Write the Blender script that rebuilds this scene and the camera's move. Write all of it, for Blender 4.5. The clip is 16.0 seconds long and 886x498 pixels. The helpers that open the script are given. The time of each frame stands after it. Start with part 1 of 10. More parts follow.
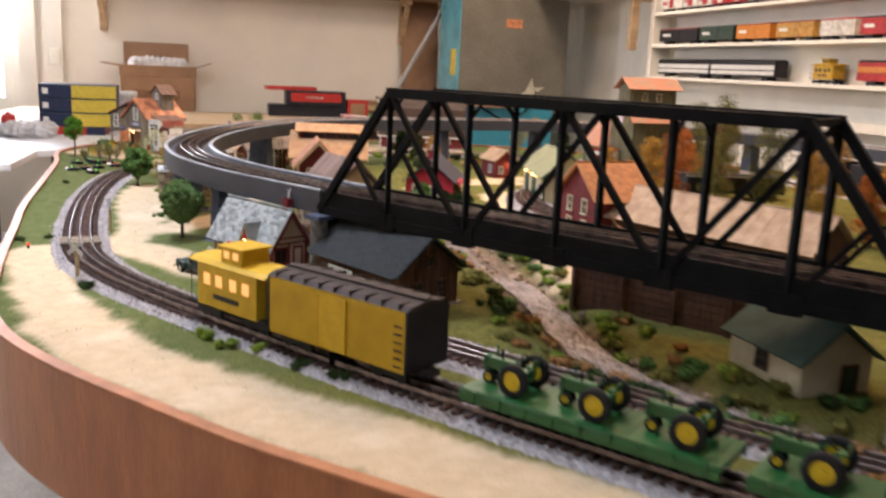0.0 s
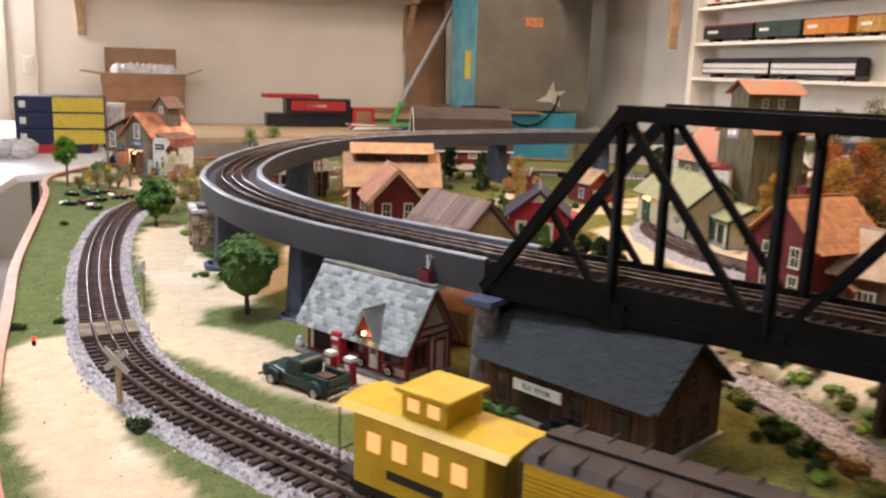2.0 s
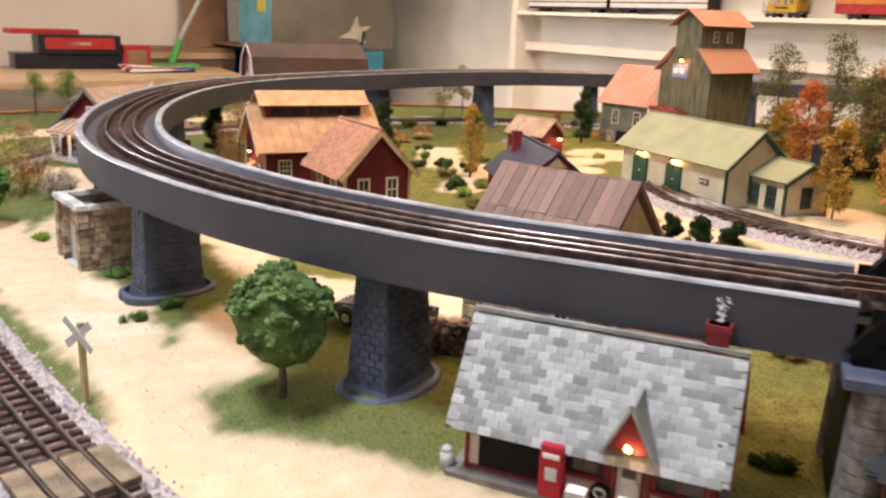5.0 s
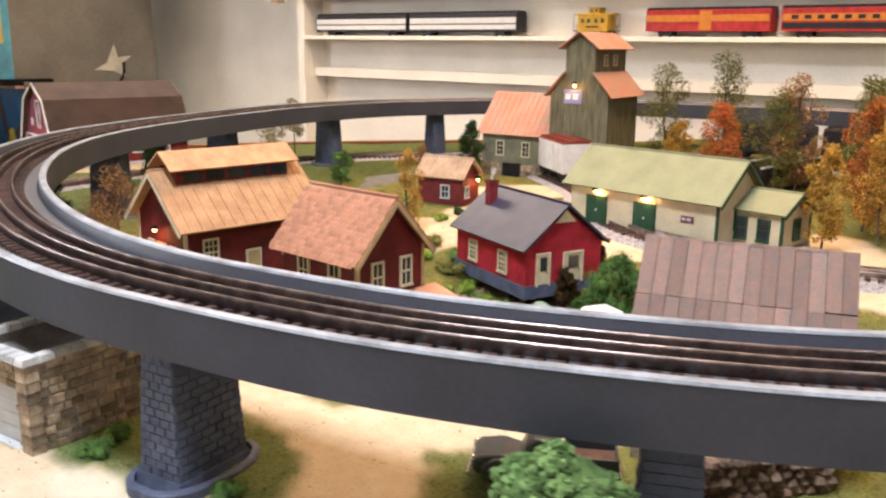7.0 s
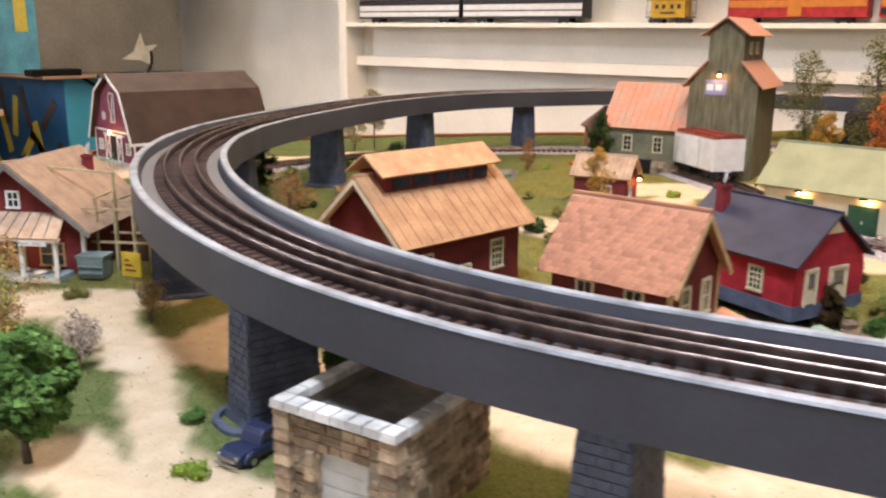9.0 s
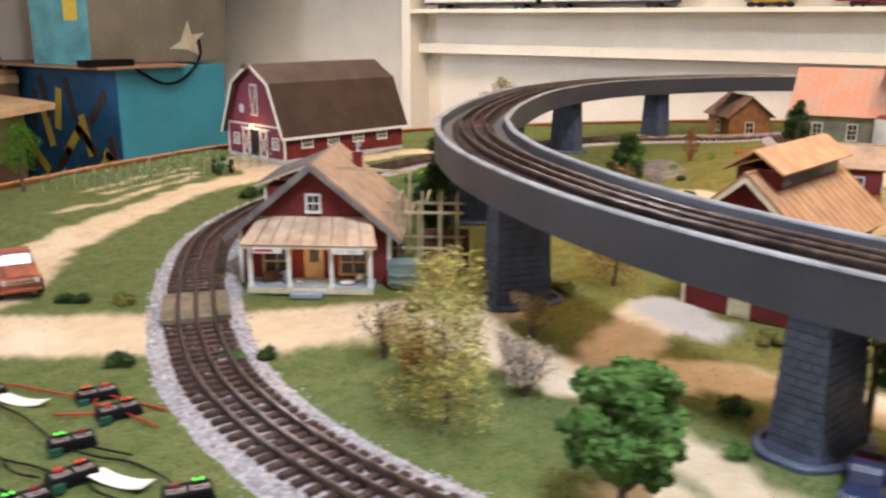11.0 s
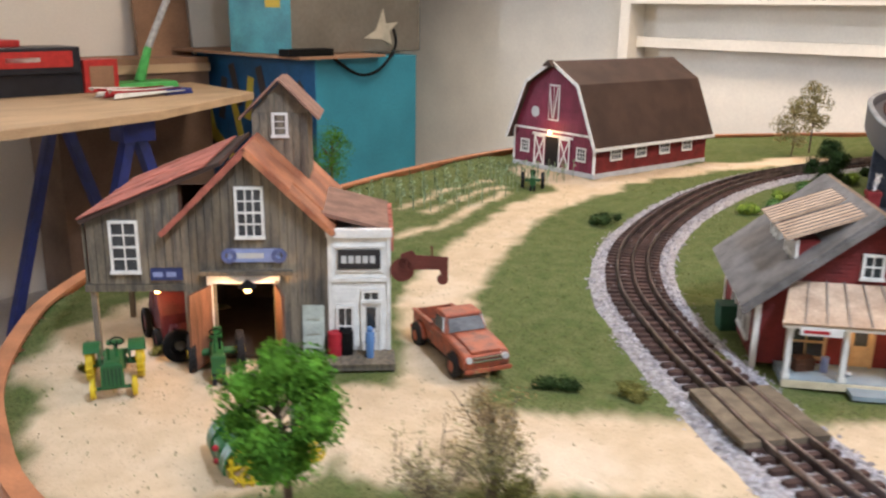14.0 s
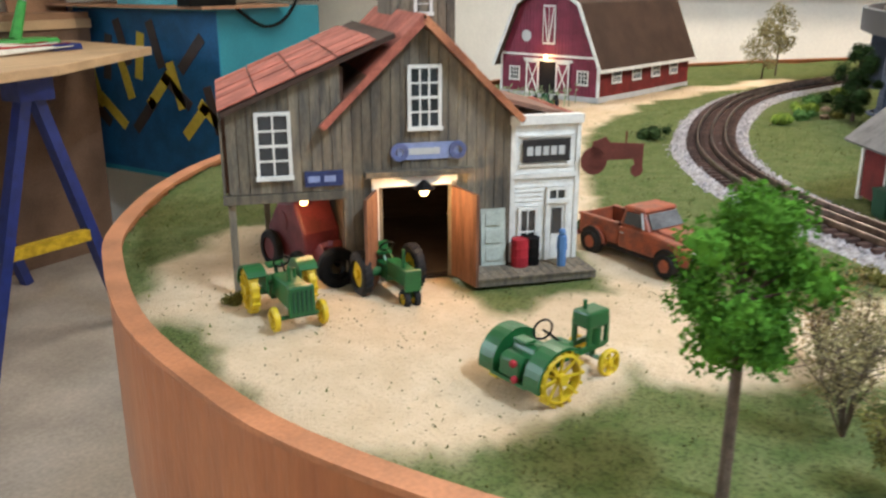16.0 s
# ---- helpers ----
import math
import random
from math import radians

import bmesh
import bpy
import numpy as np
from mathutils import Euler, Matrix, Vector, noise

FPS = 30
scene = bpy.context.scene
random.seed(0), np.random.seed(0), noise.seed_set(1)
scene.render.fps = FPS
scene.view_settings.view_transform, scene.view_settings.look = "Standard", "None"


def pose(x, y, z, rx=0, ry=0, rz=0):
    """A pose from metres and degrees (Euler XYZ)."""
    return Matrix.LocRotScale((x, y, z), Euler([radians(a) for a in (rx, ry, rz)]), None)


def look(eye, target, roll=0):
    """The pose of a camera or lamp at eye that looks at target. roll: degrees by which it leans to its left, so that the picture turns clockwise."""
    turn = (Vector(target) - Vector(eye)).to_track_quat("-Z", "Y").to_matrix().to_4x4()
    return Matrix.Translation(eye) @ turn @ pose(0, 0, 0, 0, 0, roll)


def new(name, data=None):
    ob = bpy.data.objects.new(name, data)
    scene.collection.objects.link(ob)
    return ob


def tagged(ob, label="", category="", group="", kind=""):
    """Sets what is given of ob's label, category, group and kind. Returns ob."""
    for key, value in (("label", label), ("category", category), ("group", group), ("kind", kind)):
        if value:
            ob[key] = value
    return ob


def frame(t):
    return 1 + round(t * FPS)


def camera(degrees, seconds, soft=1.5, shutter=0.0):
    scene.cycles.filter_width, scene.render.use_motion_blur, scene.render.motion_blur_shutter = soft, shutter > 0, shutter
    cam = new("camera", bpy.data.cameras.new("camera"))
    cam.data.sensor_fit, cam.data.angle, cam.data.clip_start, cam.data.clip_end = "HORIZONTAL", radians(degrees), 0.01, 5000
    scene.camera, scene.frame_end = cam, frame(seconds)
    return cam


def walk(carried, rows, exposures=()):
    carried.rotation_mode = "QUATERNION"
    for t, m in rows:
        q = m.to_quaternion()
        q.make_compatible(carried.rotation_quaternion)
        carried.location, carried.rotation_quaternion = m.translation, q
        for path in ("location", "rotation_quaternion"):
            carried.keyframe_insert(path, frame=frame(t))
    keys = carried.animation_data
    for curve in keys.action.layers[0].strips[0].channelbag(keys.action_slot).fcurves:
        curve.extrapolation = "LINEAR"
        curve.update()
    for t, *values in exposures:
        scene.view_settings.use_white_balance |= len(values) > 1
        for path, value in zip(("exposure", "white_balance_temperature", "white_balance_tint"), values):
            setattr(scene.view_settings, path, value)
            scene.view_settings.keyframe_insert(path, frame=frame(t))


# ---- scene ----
cam = camera(54.4, 16.0, 2.3, 0.5)
PATH = [
    (0, (0.453, 0.398, 0.316), (0.926, 2.297, -0.098), 2.6),
    (0.5, (0.451, 0.532, 0.315), (0.882, 2.452, -0.042), 2.6),
    (1, (0.417, 0.649, 0.315), (0.854, 2.567, -0.049), 2.7),
    (1.5, (0.364, 0.772, 0.324), (0.88, 2.674, -0.017), 1.3),
    (2, (0.316, 0.878, 0.309), (0.85, 2.763, -0.096), 1.8),
    (2.5, (0.297, 1.006, 0.304), (0.85, 2.88, -0.124), 1.4),
    (3, (0.286, 1.106, 0.291), (0.957, 2.931, -0.178), 1.3),
    (3.2, (0.279, 1.134, 0.287), (0.948, 2.954, -0.203), 1.8),
    (5.3, (0.128, 1.461, 0.275), (1.263, 3.031, -0.223), 2.2),
    (5.5, (0.125, 1.506, 0.276), (1.303, 3.051, -0.199), 2.0),
    (6, (0.107, 1.605, 0.272), (1.407, 3.05, -0.2), 1.3),
    (6.5, (0.085, 1.684, 0.278), (1.483, 3.031, -0.203), 1.7),
    (7, (0.049, 1.77, 0.282), (1.566, 2.989, -0.177), 0.7),
    (7.5, (0.014, 1.833, 0.279), (1.567, 3.004, -0.189), 0.5),
    (8, (-0.011, 1.896, 0.28), (1.533, 3.077, -0.191), 0.2),
    (8.2, (-0.012, 1.929, 0.278), (1.518, 3.128, -0.195), 0.6),
    (10.4, (-0.098, 2.309, 0.275), (1.481, 3.433, -0.221), 0.8),
    (10.5, (-0.116, 2.329, 0.269), (1.464, 3.451, -0.225), 0.8),
    (11, (-0.188, 2.424, 0.272), (1.392, 3.538, -0.239), 0.2),
    (11.5, (-0.228, 2.492, 0.269), (1.297, 3.674, -0.257), 0.2),
    (12, (-0.229, 2.564, 0.264), (1.196, 3.854, -0.289), 0.6),
    (12.5, (-0.218, 2.656, 0.272), (1.155, 3.995, -0.296), -0.1),
    (13, (-0.219, 2.726, 0.276), (1.144, 4.085, -0.269), -0.5),
    (13.5, (-0.221, 2.775, 0.275), (1.145, 4.135, -0.259), 0.5),
    (14, (-0.229, 2.864, 0.271), (1.2, 4.157, -0.264), 0.9),
    (14.5, (-0.264, 2.965, 0.264), (1.262, 4.139, -0.277), 0.1),
    (15, (-0.292, 3.023, 0.235), (1.317, 4.065, -0.334), -0.1),
    (15.5, (-0.319, 3.059, 0.206), (1.298, 4.095, -0.353), -0.7),
    (16, (-0.307, 3.101, 0.191), (1.304, 4.124, -0.408), 0.0),
]
walk(cam, [(t, look(eye, target, roll)) for t, eye, target, roll in PATH],
     [(0, -0.36, 6600, 22), (1.0, -0.46, 6550, 20), (2.0, -0.38, 6600, 22), (2.5, -0.16, 6550, 22), (3.0, 0.0, 6600, 22), (5.5, -0.22, 7150, 25), (7.0, -0.14, 6700, 20), (8.2, -0.16, 6500, 20), (10.5, -0.36, 6600, 23), (11.5, -0.2, 6350, 17),
      (13.0, -0.4, 6400, 18), (13.5, -0.38, 6300, 18), (14.5, -0.22, 6080, 17), (15.0, -0.2, 6100, 14), (16.0, -0.2, 6050, 10)])

# ---- light, world, exposure ----
world = bpy.data.worlds.new("room_world")
scene.world = world
world.use_nodes = True
wn = world.node_tree
sky = wn.nodes.new("ShaderNodeTexSky")
sky.sky_type, sky.sun_disc, sky.sun_elevation, sky.sun_rotation = "NISHITA", False, radians(40), radians(-100)
wn.links.new(sky.outputs[0], wn.nodes["Background"].inputs[0])
wn.nodes["Background"].inputs[1].default_value = 0.1


def area_lamp(name, m, w, h, watts, colour):
    data = bpy.data.lights.new(name, "AREA")
    data.shape, data.size, data.size_y, data.energy, data.color = "RECTANGLE", w, h, watts, colour
    ob = new(name, data)
    ob.matrix_world = m
    return ob


WARM, DAY = (1.0, 0.67, 0.375), (0.80, 0.90, 1.0)
area_lamp("ceiling_lamp_light", look((1.55, 2.30, 1.50), (1.5, 2.30, 0)), 0.5, 0.9, 38, WARM)
area_lamp("ceiling_lamp_light", look((1.70, 4.30, 1.50), (1.70, 4.25, 0)), 0.5, 1.0, 37, (1.0, 0.86, 0.68))
area_lamp("window_daylight", look((-0.95, 6.17, 0.60), (0.0, 3.0, 0.0)), 0.2, 1.1, 70, DAY)
area_lamp("ceiling_lamp_light", look((-0.03, 2.10, 1.68), (-0.01, 2.12, 0.0)), 0.14, 0.6, 60, DAY)
# added fill that brightens fronts facing -y; no lamp is known here
area_lamp("ceiling_lamp_light", look((-0.03, 0.50, 1.68), (-0.01, 0.52, 0.0)), 0.14, 0.6, 13, DAY)
scene.view_settings.exposure = 0.36

# ---- materials ----
MATS = {}


def mat(name, colour, rough=0.8, vary=0.25, scale=60.0, fine=600.0, bump=0.25, metal=0.0, second=None, per_object=0.0,
        stretch=(1, 1, 1), spec=0.3, island=False):
    """A worn surface: base colour, blotches toward a second colour, fine grain and relief, at real size."""
    if name in MATS:
        return MATS[name]
    m = bpy.data.materials.new(name)
    m.use_nodes = True
    t, nodes = m.node_tree, m.node_tree.nodes
    b = nodes["Principled BSDF"]
    b.inputs["Roughness"].default_value, b.inputs["Metallic"].default_value = rough, metal
    b.inputs["Specular IOR Level"].default_value = spec
    co = nodes.new("ShaderNodeTexCoord")
    mp = nodes.new("ShaderNodeMapping")
    mp.inputs["Scale"].default_value = stretch
    t.links.new(co.outputs["Object"], mp.inputs[0])
    n1, n2 = nodes.new("ShaderNodeTexNoise"), nodes.new("ShaderNodeTexNoise")
    n1.inputs["Scale"].default_value, n1.inputs["Detail"].default_value = scale, 5
    n2.inputs["Scale"].default_value, n2.inputs["Detail"].default_value = fine, 3
    t.links.new(mp.outputs[0], n1.inputs["Vector"])
    t.links.new(mp.outputs[0], n2.inputs["Vector"])
    sec = second or tuple(max(0.0, c * (1 - 1.6 * vary)) for c in colour)
    ramp = nodes.new("ShaderNodeMapRange")
    ramp.inputs[1].default_value, ramp.inputs[2].default_value = 0.36, 0.66
    t.links.new(n1.outputs["Fac"], ramp.inputs[0])
    mix = nodes.new("ShaderNodeMix")
    mix.data_type = "RGBA"
    mix.inputs[6].default_value, mix.inputs[7].default_value = (*colour, 1), (*sec, 1)
    t.links.new(ramp.outputs[0], mix.inputs[0])
    hsv = nodes.new("ShaderNodeHueSaturation")
    val = nodes.new("ShaderNodeMapRange")
    val.inputs[1].default_value, val.inputs[2].default_value = 0.3, 0.7
    val.inputs[3].default_value, val.inputs[4].default_value = 1 - vary * 0.6, 1 + vary * 0.6
    t.links.new(n2.outputs["Fac"], val.inputs[0])
    last = val.outputs[0]
    if per_object or island:
        rnd = nodes.new("ShaderNodeNewGeometry") if island else nodes.new("ShaderNodeObjectInfo")
        pr = nodes.new("ShaderNodeMapRange")
        p = per_object or 0.25
        pr.inputs[3].default_value, pr.inputs[4].default_value = 1 - p, 1 + p
        t.links.new(rnd.outputs["Random Per Island" if island else "Random"], pr.inputs[0])
        mul = nodes.new("ShaderNodeMath")
        mul.operation = "MULTIPLY"
        t.links.new(last, mul.inputs[0])
        t.links.new(pr.outputs[0], mul.inputs[1])
        last = mul.outputs[0]
    t.links.new(last, hsv.inputs["Value"])
    t.links.new(mix.outputs[2], hsv.inputs["Color"])
    t.links.new(hsv.outputs[0], b.inputs["Base Color"])
    if bump:
        bp = nodes.new("ShaderNodeBump")
        bp.inputs["Strength"].default_value, bp.inputs["Distance"].default_value = bump, 0.6 / fine
        t.links.new(n2.outputs["Fac"], bp.inputs["Height"])
        t.links.new(bp.outputs[0], b.inputs["Normal"])
    MATS[name] = m
    return m


def glow(name, colour, strength):
    m = bpy.data.materials.new(name)
    m.use_nodes = True
    e = m.node_tree.nodes.new("ShaderNodeEmission")
    e.inputs[0].default_value, e.inputs[1].default_value = (*colour, 1), strength
    m.node_tree.links.new(e.outputs[0], m.node_tree.nodes["Material Output"].inputs[0])
    return m


def glass(name, colour=(0.9, 0.95, 0.95), alpha=0.25, rough=0.08):
    m = bpy.data.materials.new(name)
    m.use_nodes = True
    b = m.node_tree.nodes["Principled BSDF"]
    b.inputs["Base Color"].default_value = (*colour, 1)
    b.inputs["Roughness"].default_value, b.inputs["Alpha"].default_value = rough, alpha
    return m


BULB = glow("lit_bulb", (1.0, 0.50, 0.15), 24)
LED_R, LED_G = glow("red_led", (1.0, 0.06, 0.03), 3), glow("green_led", (0.1, 1.0, 0.1), 3)
PANE = mat("dark_window_glass", (0.035, 0.04, 0.045), 0.12, 0.3, bump=0, spec=0.6)
WHITE = mat("white_model_paint", (0.74, 0.74, 0.70), 0.6, 0.12, 90, 700)
CREAMT = mat("cream_trim_paint", (0.66, 0.58, 0.40), 0.6, 0.15, 90, 700)
GREYDECK = mat("grey_viaduct_plastic", (0.046, 0.051, 0.067), 0.45, 0.16, 14, 300, 0.1, spec=0.4)
GREYTOP = mat("worn_daylight_pale_deck_edge", (0.30, 0.33, 0.36), 0.4, 0.3, 40, 500, 0.1)
BLACK = mat("black_girder_plastic", (0.007, 0.007, 0.007), 0.65, 0.3, 40, 500, 0.15, spec=0.10)
RAIL = mat("tinplate_steel_rail", (0.27, 0.22, 0.20), 0.3, 0.35, 70, 500, 0.05, metal=0.9)
TIE = mat("dark_brown_wooden_tie", (0.085, 0.046, 0.037), 0.8, 0.4, 120, 900, 0.3, per_object=0.35)
BALLAST = mat("grey_gravel_ballast", (0.47, 0.45, 0.47), 0.9, 0.3, 90, 900, 0.3, second=(0.27, 0.25, 0.26), island=True, per_object=0.4)
FASCIA = mat("orange_brown_fascia_board", (0.42, 0.155, 0.058), 0.3, 0.16, 40, 260, 0.22, second=(0.33, 0.115, 0.045), stretch=(1, 1, 0.25), spec=0.5)
GRAVELBED = mat("ballast_bed", (0.42, 0.41, 0.42), 0.95, 0.4, 260, 700, 0.6, second=(0.22, 0.20, 0.2))
PLANK = mat("grey_crossing_planks", (0.20, 0.16, 0.11), 0.8, 0.35, 60, 700, 0.3, per_object=0.2)


class Geo:
    """Collects faces of one mesh."""

    def __init__(self):
        self.v, self.f = [], []

    def add(self, verts, faces):
        n = len(self.v)
        self.v += [tuple(p) for p in verts]
        self.f += [tuple(n + i for i in f) for f in faces]
        return self

    def box(self, x0, y0, z0, x1, y1, z1, m=None, taper=0.0):
        p = [(x0, y0, z0), (x1, y0, z0), (x1, y1, z0), (x0, y1, z0), (x0 + taper, y0 + taper, z1), (x1 - taper, y0 + taper, z1),
             (x1 - taper, y1 - taper, z1), (x0 + taper, y1 - taper, z1)]
        if m is not None:
            p = [m @ Vector(q) for q in p]
        return self.add(p, [(3, 2, 1, 0), (4, 5, 6, 7), (0, 1, 5, 4), (1, 2, 6, 5), (2, 3, 7, 6), (3, 0, 4, 7)])

    def extrude(self, pts, a, b, axis="y", m=None):
        """A polygon of (u, v) points pushed from a to b along an axis; counter-clockwise seen from -axis."""
        def put(u, v, w):
            return {"y": (u, w, v), "x": (w, u, v), "z": (u, v, w)}[axis]
        n = len(pts)
        p = [put(u, v, a) for u, v in pts] + [put(u, v, b) for u, v in pts]
        if m is not None:
            p = [m @ Vector(q) for q in p]
        return self.add(p, [tuple(range(n)), tuple(range(2 * n - 1, n - 1, -1))] + [(i, n + i, n + (i + 1) % n, (i + 1) % n) for i in range(n)])

    def slab(self, a, b, c, d, thick):
        """A board with top corners a, b, c, d and a thickness below."""
        a, b, c, d = (Vector(q) for q in (a, b, c, d))
        n = (b - a).cross(d - a).normalized() * thick
        return self.add([a, b, c, d, a - n, b - n, c - n, d - n], [(0, 1, 2, 3), (7, 6, 5, 4), (4, 5, 1, 0), (5, 6, 2, 1), (6, 7, 3, 2), (7, 4, 0, 3)])

    def rod(self, a, b, r0, r1=None, n=8):
        a, b = Vector(a), Vector(b)
        r1 = r0 if r1 is None else r1
        q = (b - a).to_track_quat("Z", "Y")
        ring = lambda c, r: [c + q @ Vector((r * math.cos(2 * math.pi * i / n), r * math.sin(2 * math.pi * i / n), 0)) for i in range(n)]
        return self.add(ring(a, r0) + ring(b, r1), [tuple(range(n - 1, -1, -1)), tuple(range(n, 2 * n))] + [(i, (i + 1) % n, n + (i + 1) % n, n + i) for i in range(n)])

    def tube(self, pts, r, n=6):
        """A round lead along a path."""
        k = len(self.v)
        for i, p in enumerate(pts):
            d = (pts[min(i + 1, len(pts) - 1)] - pts[max(i - 1, 0)]).normalized()
            q = d.to_track_quat("Z", "Y")
            self.v += [tuple(p + q @ Vector((r * math.cos(2 * math.pi * j / n), r * math.sin(2 * math.pi * j / n), 0))) for j in range(n)]
        for i in range(len(pts) - 1):
            for j in range(n):
                a, b = k + i * n + j, k + i * n + (j + 1) % n
                self.f.append((a, b, b + n, a + n))
        self.f += [tuple(range(k + n - 1, k - 1, -1)), tuple(range(k + (len(pts) - 1) * n, k + len(pts) * n))]
        return self

    def beam(self, a, b, w, h):
        """A square bar from a to b."""
        a, b = Vector(a), Vector(b)
        d = (b - a).normalized()
        s = d.cross(Vector((0, 0, 1)))
        s = Vector((1, 0, 0)) if s.length < 1e-4 else s.normalized()
        u = s.cross(d)
        o = [s * w / 2 * i + u * h / 2 * j for i, j in ((-1, -1), (1, -1), (1, 1), (-1, 1))]
        return self.add([a + q for q in o] + [b + q for q in o], [(3, 2, 1, 0), (4, 5, 6, 7), (0, 1, 5, 4), (1, 2, 6, 5), (2, 3, 7, 6), (3, 0, 4, 7)])

    def wheel(self, c, axis, r, w, n=20, hole=0.0):
        """A disc or, with a hole, a ring round an axis."""
        c, q = Vector(c), Vector(axis).to_track_quat("Z", "Y")
        pt = lambda rr, i, z: c + q @ Vector((rr * math.cos(2 * math.pi * i / n), rr * math.sin(2 * math.pi * i / n), z))
        if not hole:
            e = Vector(axis).normalized() * w / 2
            return self.rod(c - e, c + e, r, r, n)
        k, bev = len(self.v), w * 0.2
        prof = [(hole, -w / 2), (r - bev, -w / 2), (r, -w / 2 + bev), (r, w / 2 - bev), (r - bev, w / 2), (hole, w / 2)]
        for i in range(n):
            for rr, z in prof:
                self.v.append(tuple(pt(rr, i, z)))
        for i in range(n):
            for j in range(6):
                a, b2 = i * 6 + j, i * 6 + (j + 1) % 6
                c2, d2 = ((i + 1) % n) * 6 + (j + 1) % 6, ((i + 1) % n) * 6 + j
                self.f.append((k + a, k + d2, k + c2, k + b2))
        return self

    def blob(self, c, r, rough=0.25, seed=0, seg=8, rings=6, squash=1.0):
        c, k = Vector(c), len(self.v)
        for j in range(rings + 1):
            th = math.pi * j / rings
            for i in range(seg):
                ph = 2 * math.pi * i / seg
                d = Vector((math.sin(th) * math.cos(ph), math.sin(th) * math.sin(ph), math.cos(th)))
                rr = r * (1 + rough * noise.noise(d * 2.3 + Vector((seed * 3.1, seed, 0))))
                self.v.append(tuple(c + Vector((d.x * rr, d.y * rr, d.z * rr * squash))))
        for j in range(rings):
            for i in range(seg):
                a, b = k + j * seg + i, k + j * seg + (i + 1) % seg
                self.f.append((a, a + seg, b + seg, b))
        return self

    def mesh(self, name, material, smooth=False):
        me = bpy.data.meshes.new(name)
        me.from_pydata(self.v, [], self.f)
        if smooth:
            me.shade_smooth()
        for m in (material if isinstance(material, (list, tuple)) else [material]):
            me.materials.append(m)
        return me

    def part(self, name, material, parent=None, label="", smooth=False, m=None, bevel=0.0):
        ob = new(name, self.mesh(name, material, smooth))
        if parent is not None:
            ob.parent = parent
        if m is not None:
            ob.matrix_local = m
        if bevel:
            mod = ob.modifiers.new("bevel", "BEVEL")
            mod.width, mod.segments, mod.limit_method = bevel, 2, "ANGLE"
        return tagged(ob, label)


def thing(name, m, label, category, group="", kind=""):
    ob = new(name)
    ob.empty_display_size = 0.01
    ob.matrix_world = m
    return tagged(ob, label, category, group, kind)


def spline(pts, step):
    """Even samples of a smooth curve through the points."""
    P = [Vector(p) for p in pts]
    P = [2 * P[0] - P[1]] + P + [2 * P[-1] - P[-2]]
    out = []
    for i in range(1, len(P) - 2):
        a, b, c, d = P[i - 1:i + 3]
        n = max(4, int((c - b).length / step * 4))
        for k in range(n):
            t = k / n
            out.append(0.5 * ((2 * b) + (c - a) * t + (2 * a - 5 * b + 4 * c - d) * t * t + (3 * b - a - 3 * c + d) * t ** 3))
    out.append(P[-2])
    res, acc = [out[0]], 0.0
    for a, b in zip(out, out[1:]):
        acc += (b - a).length
        if acc >= step:
            res.append(b)
            acc = 0.0
    return res


def frames(path):
    """Point, direction and left-hand normal along a flat path."""
    res = []
    for i, p in enumerate(path):
        d = path[min(i + 1, len(path) - 1)] - path[max(i - 1, 0)]
        d = Vector((d.x, d.y, 0)).normalized()
        res.append((p, d, Vector((-d.y, d.x, 0))))
    return res


def sweep(geo, fr, profile, closed_profile=True, caps=True):
    """A profile of (offset to the left, height) carried along frames."""
    k, n = len(geo.v), len(profile)
    for p, d, l in fr:
        geo.v += [tuple(p + l * a + Vector((0, 0, b))) for a, b in profile]
    for i in range(len(fr) - 1):
        for j in range(n if closed_profile else n - 1):
            a, b = k + i * n + j, k + i * n + (j + 1) % n
            geo.f.append((a, b, b + n, a + n))
    if closed_profile and caps:
        geo.f += [tuple(range(k + n - 1, k - 1, -1)), tuple(range(k + (len(fr) - 1) * n, k + len(fr) * n))]
    return geo

# ---- the layout: ground, fascia ----
EDGE = [(0.62, 0.935), (0.532, 1.016), (0.464, 1.080), (0.376, 1.178), (0.287, 1.282), (0.220, 1.380), (0.180, 1.47), (0.152, 1.58), (0.117, 1.77), (0.08, 2.03), (0.045, 2.27),
        (0.008, 2.66), (-0.026, 3.0), (-0.062, 3.2), (-0.066, 3.32), (-0.049, 3.40), (-0.016, 3.49), (0.042, 3.583), (0.10, 3.652), (0.22, 3.741),
        (0.36, 3.80), (0.593, 3.845), (0.75, 3.878), (0.92, 3.90), (1.11, 3.905), (1.35, 3.85), (1.59, 3.74), (1.80, 3.60), (2.0, 3.44), (2.2, 3.25),
        (2.35, 3.02), (2.44, 2.75)]
edge_path = spline([(x, y, 0) for x, y in EDGE], 0.02)
OUTLINE = [(p.x, p.y) for p in edge_path] + [(2.44, 0.25), (1.45, 0.25), (0.95, 0.63), (0.75, 0.815)]

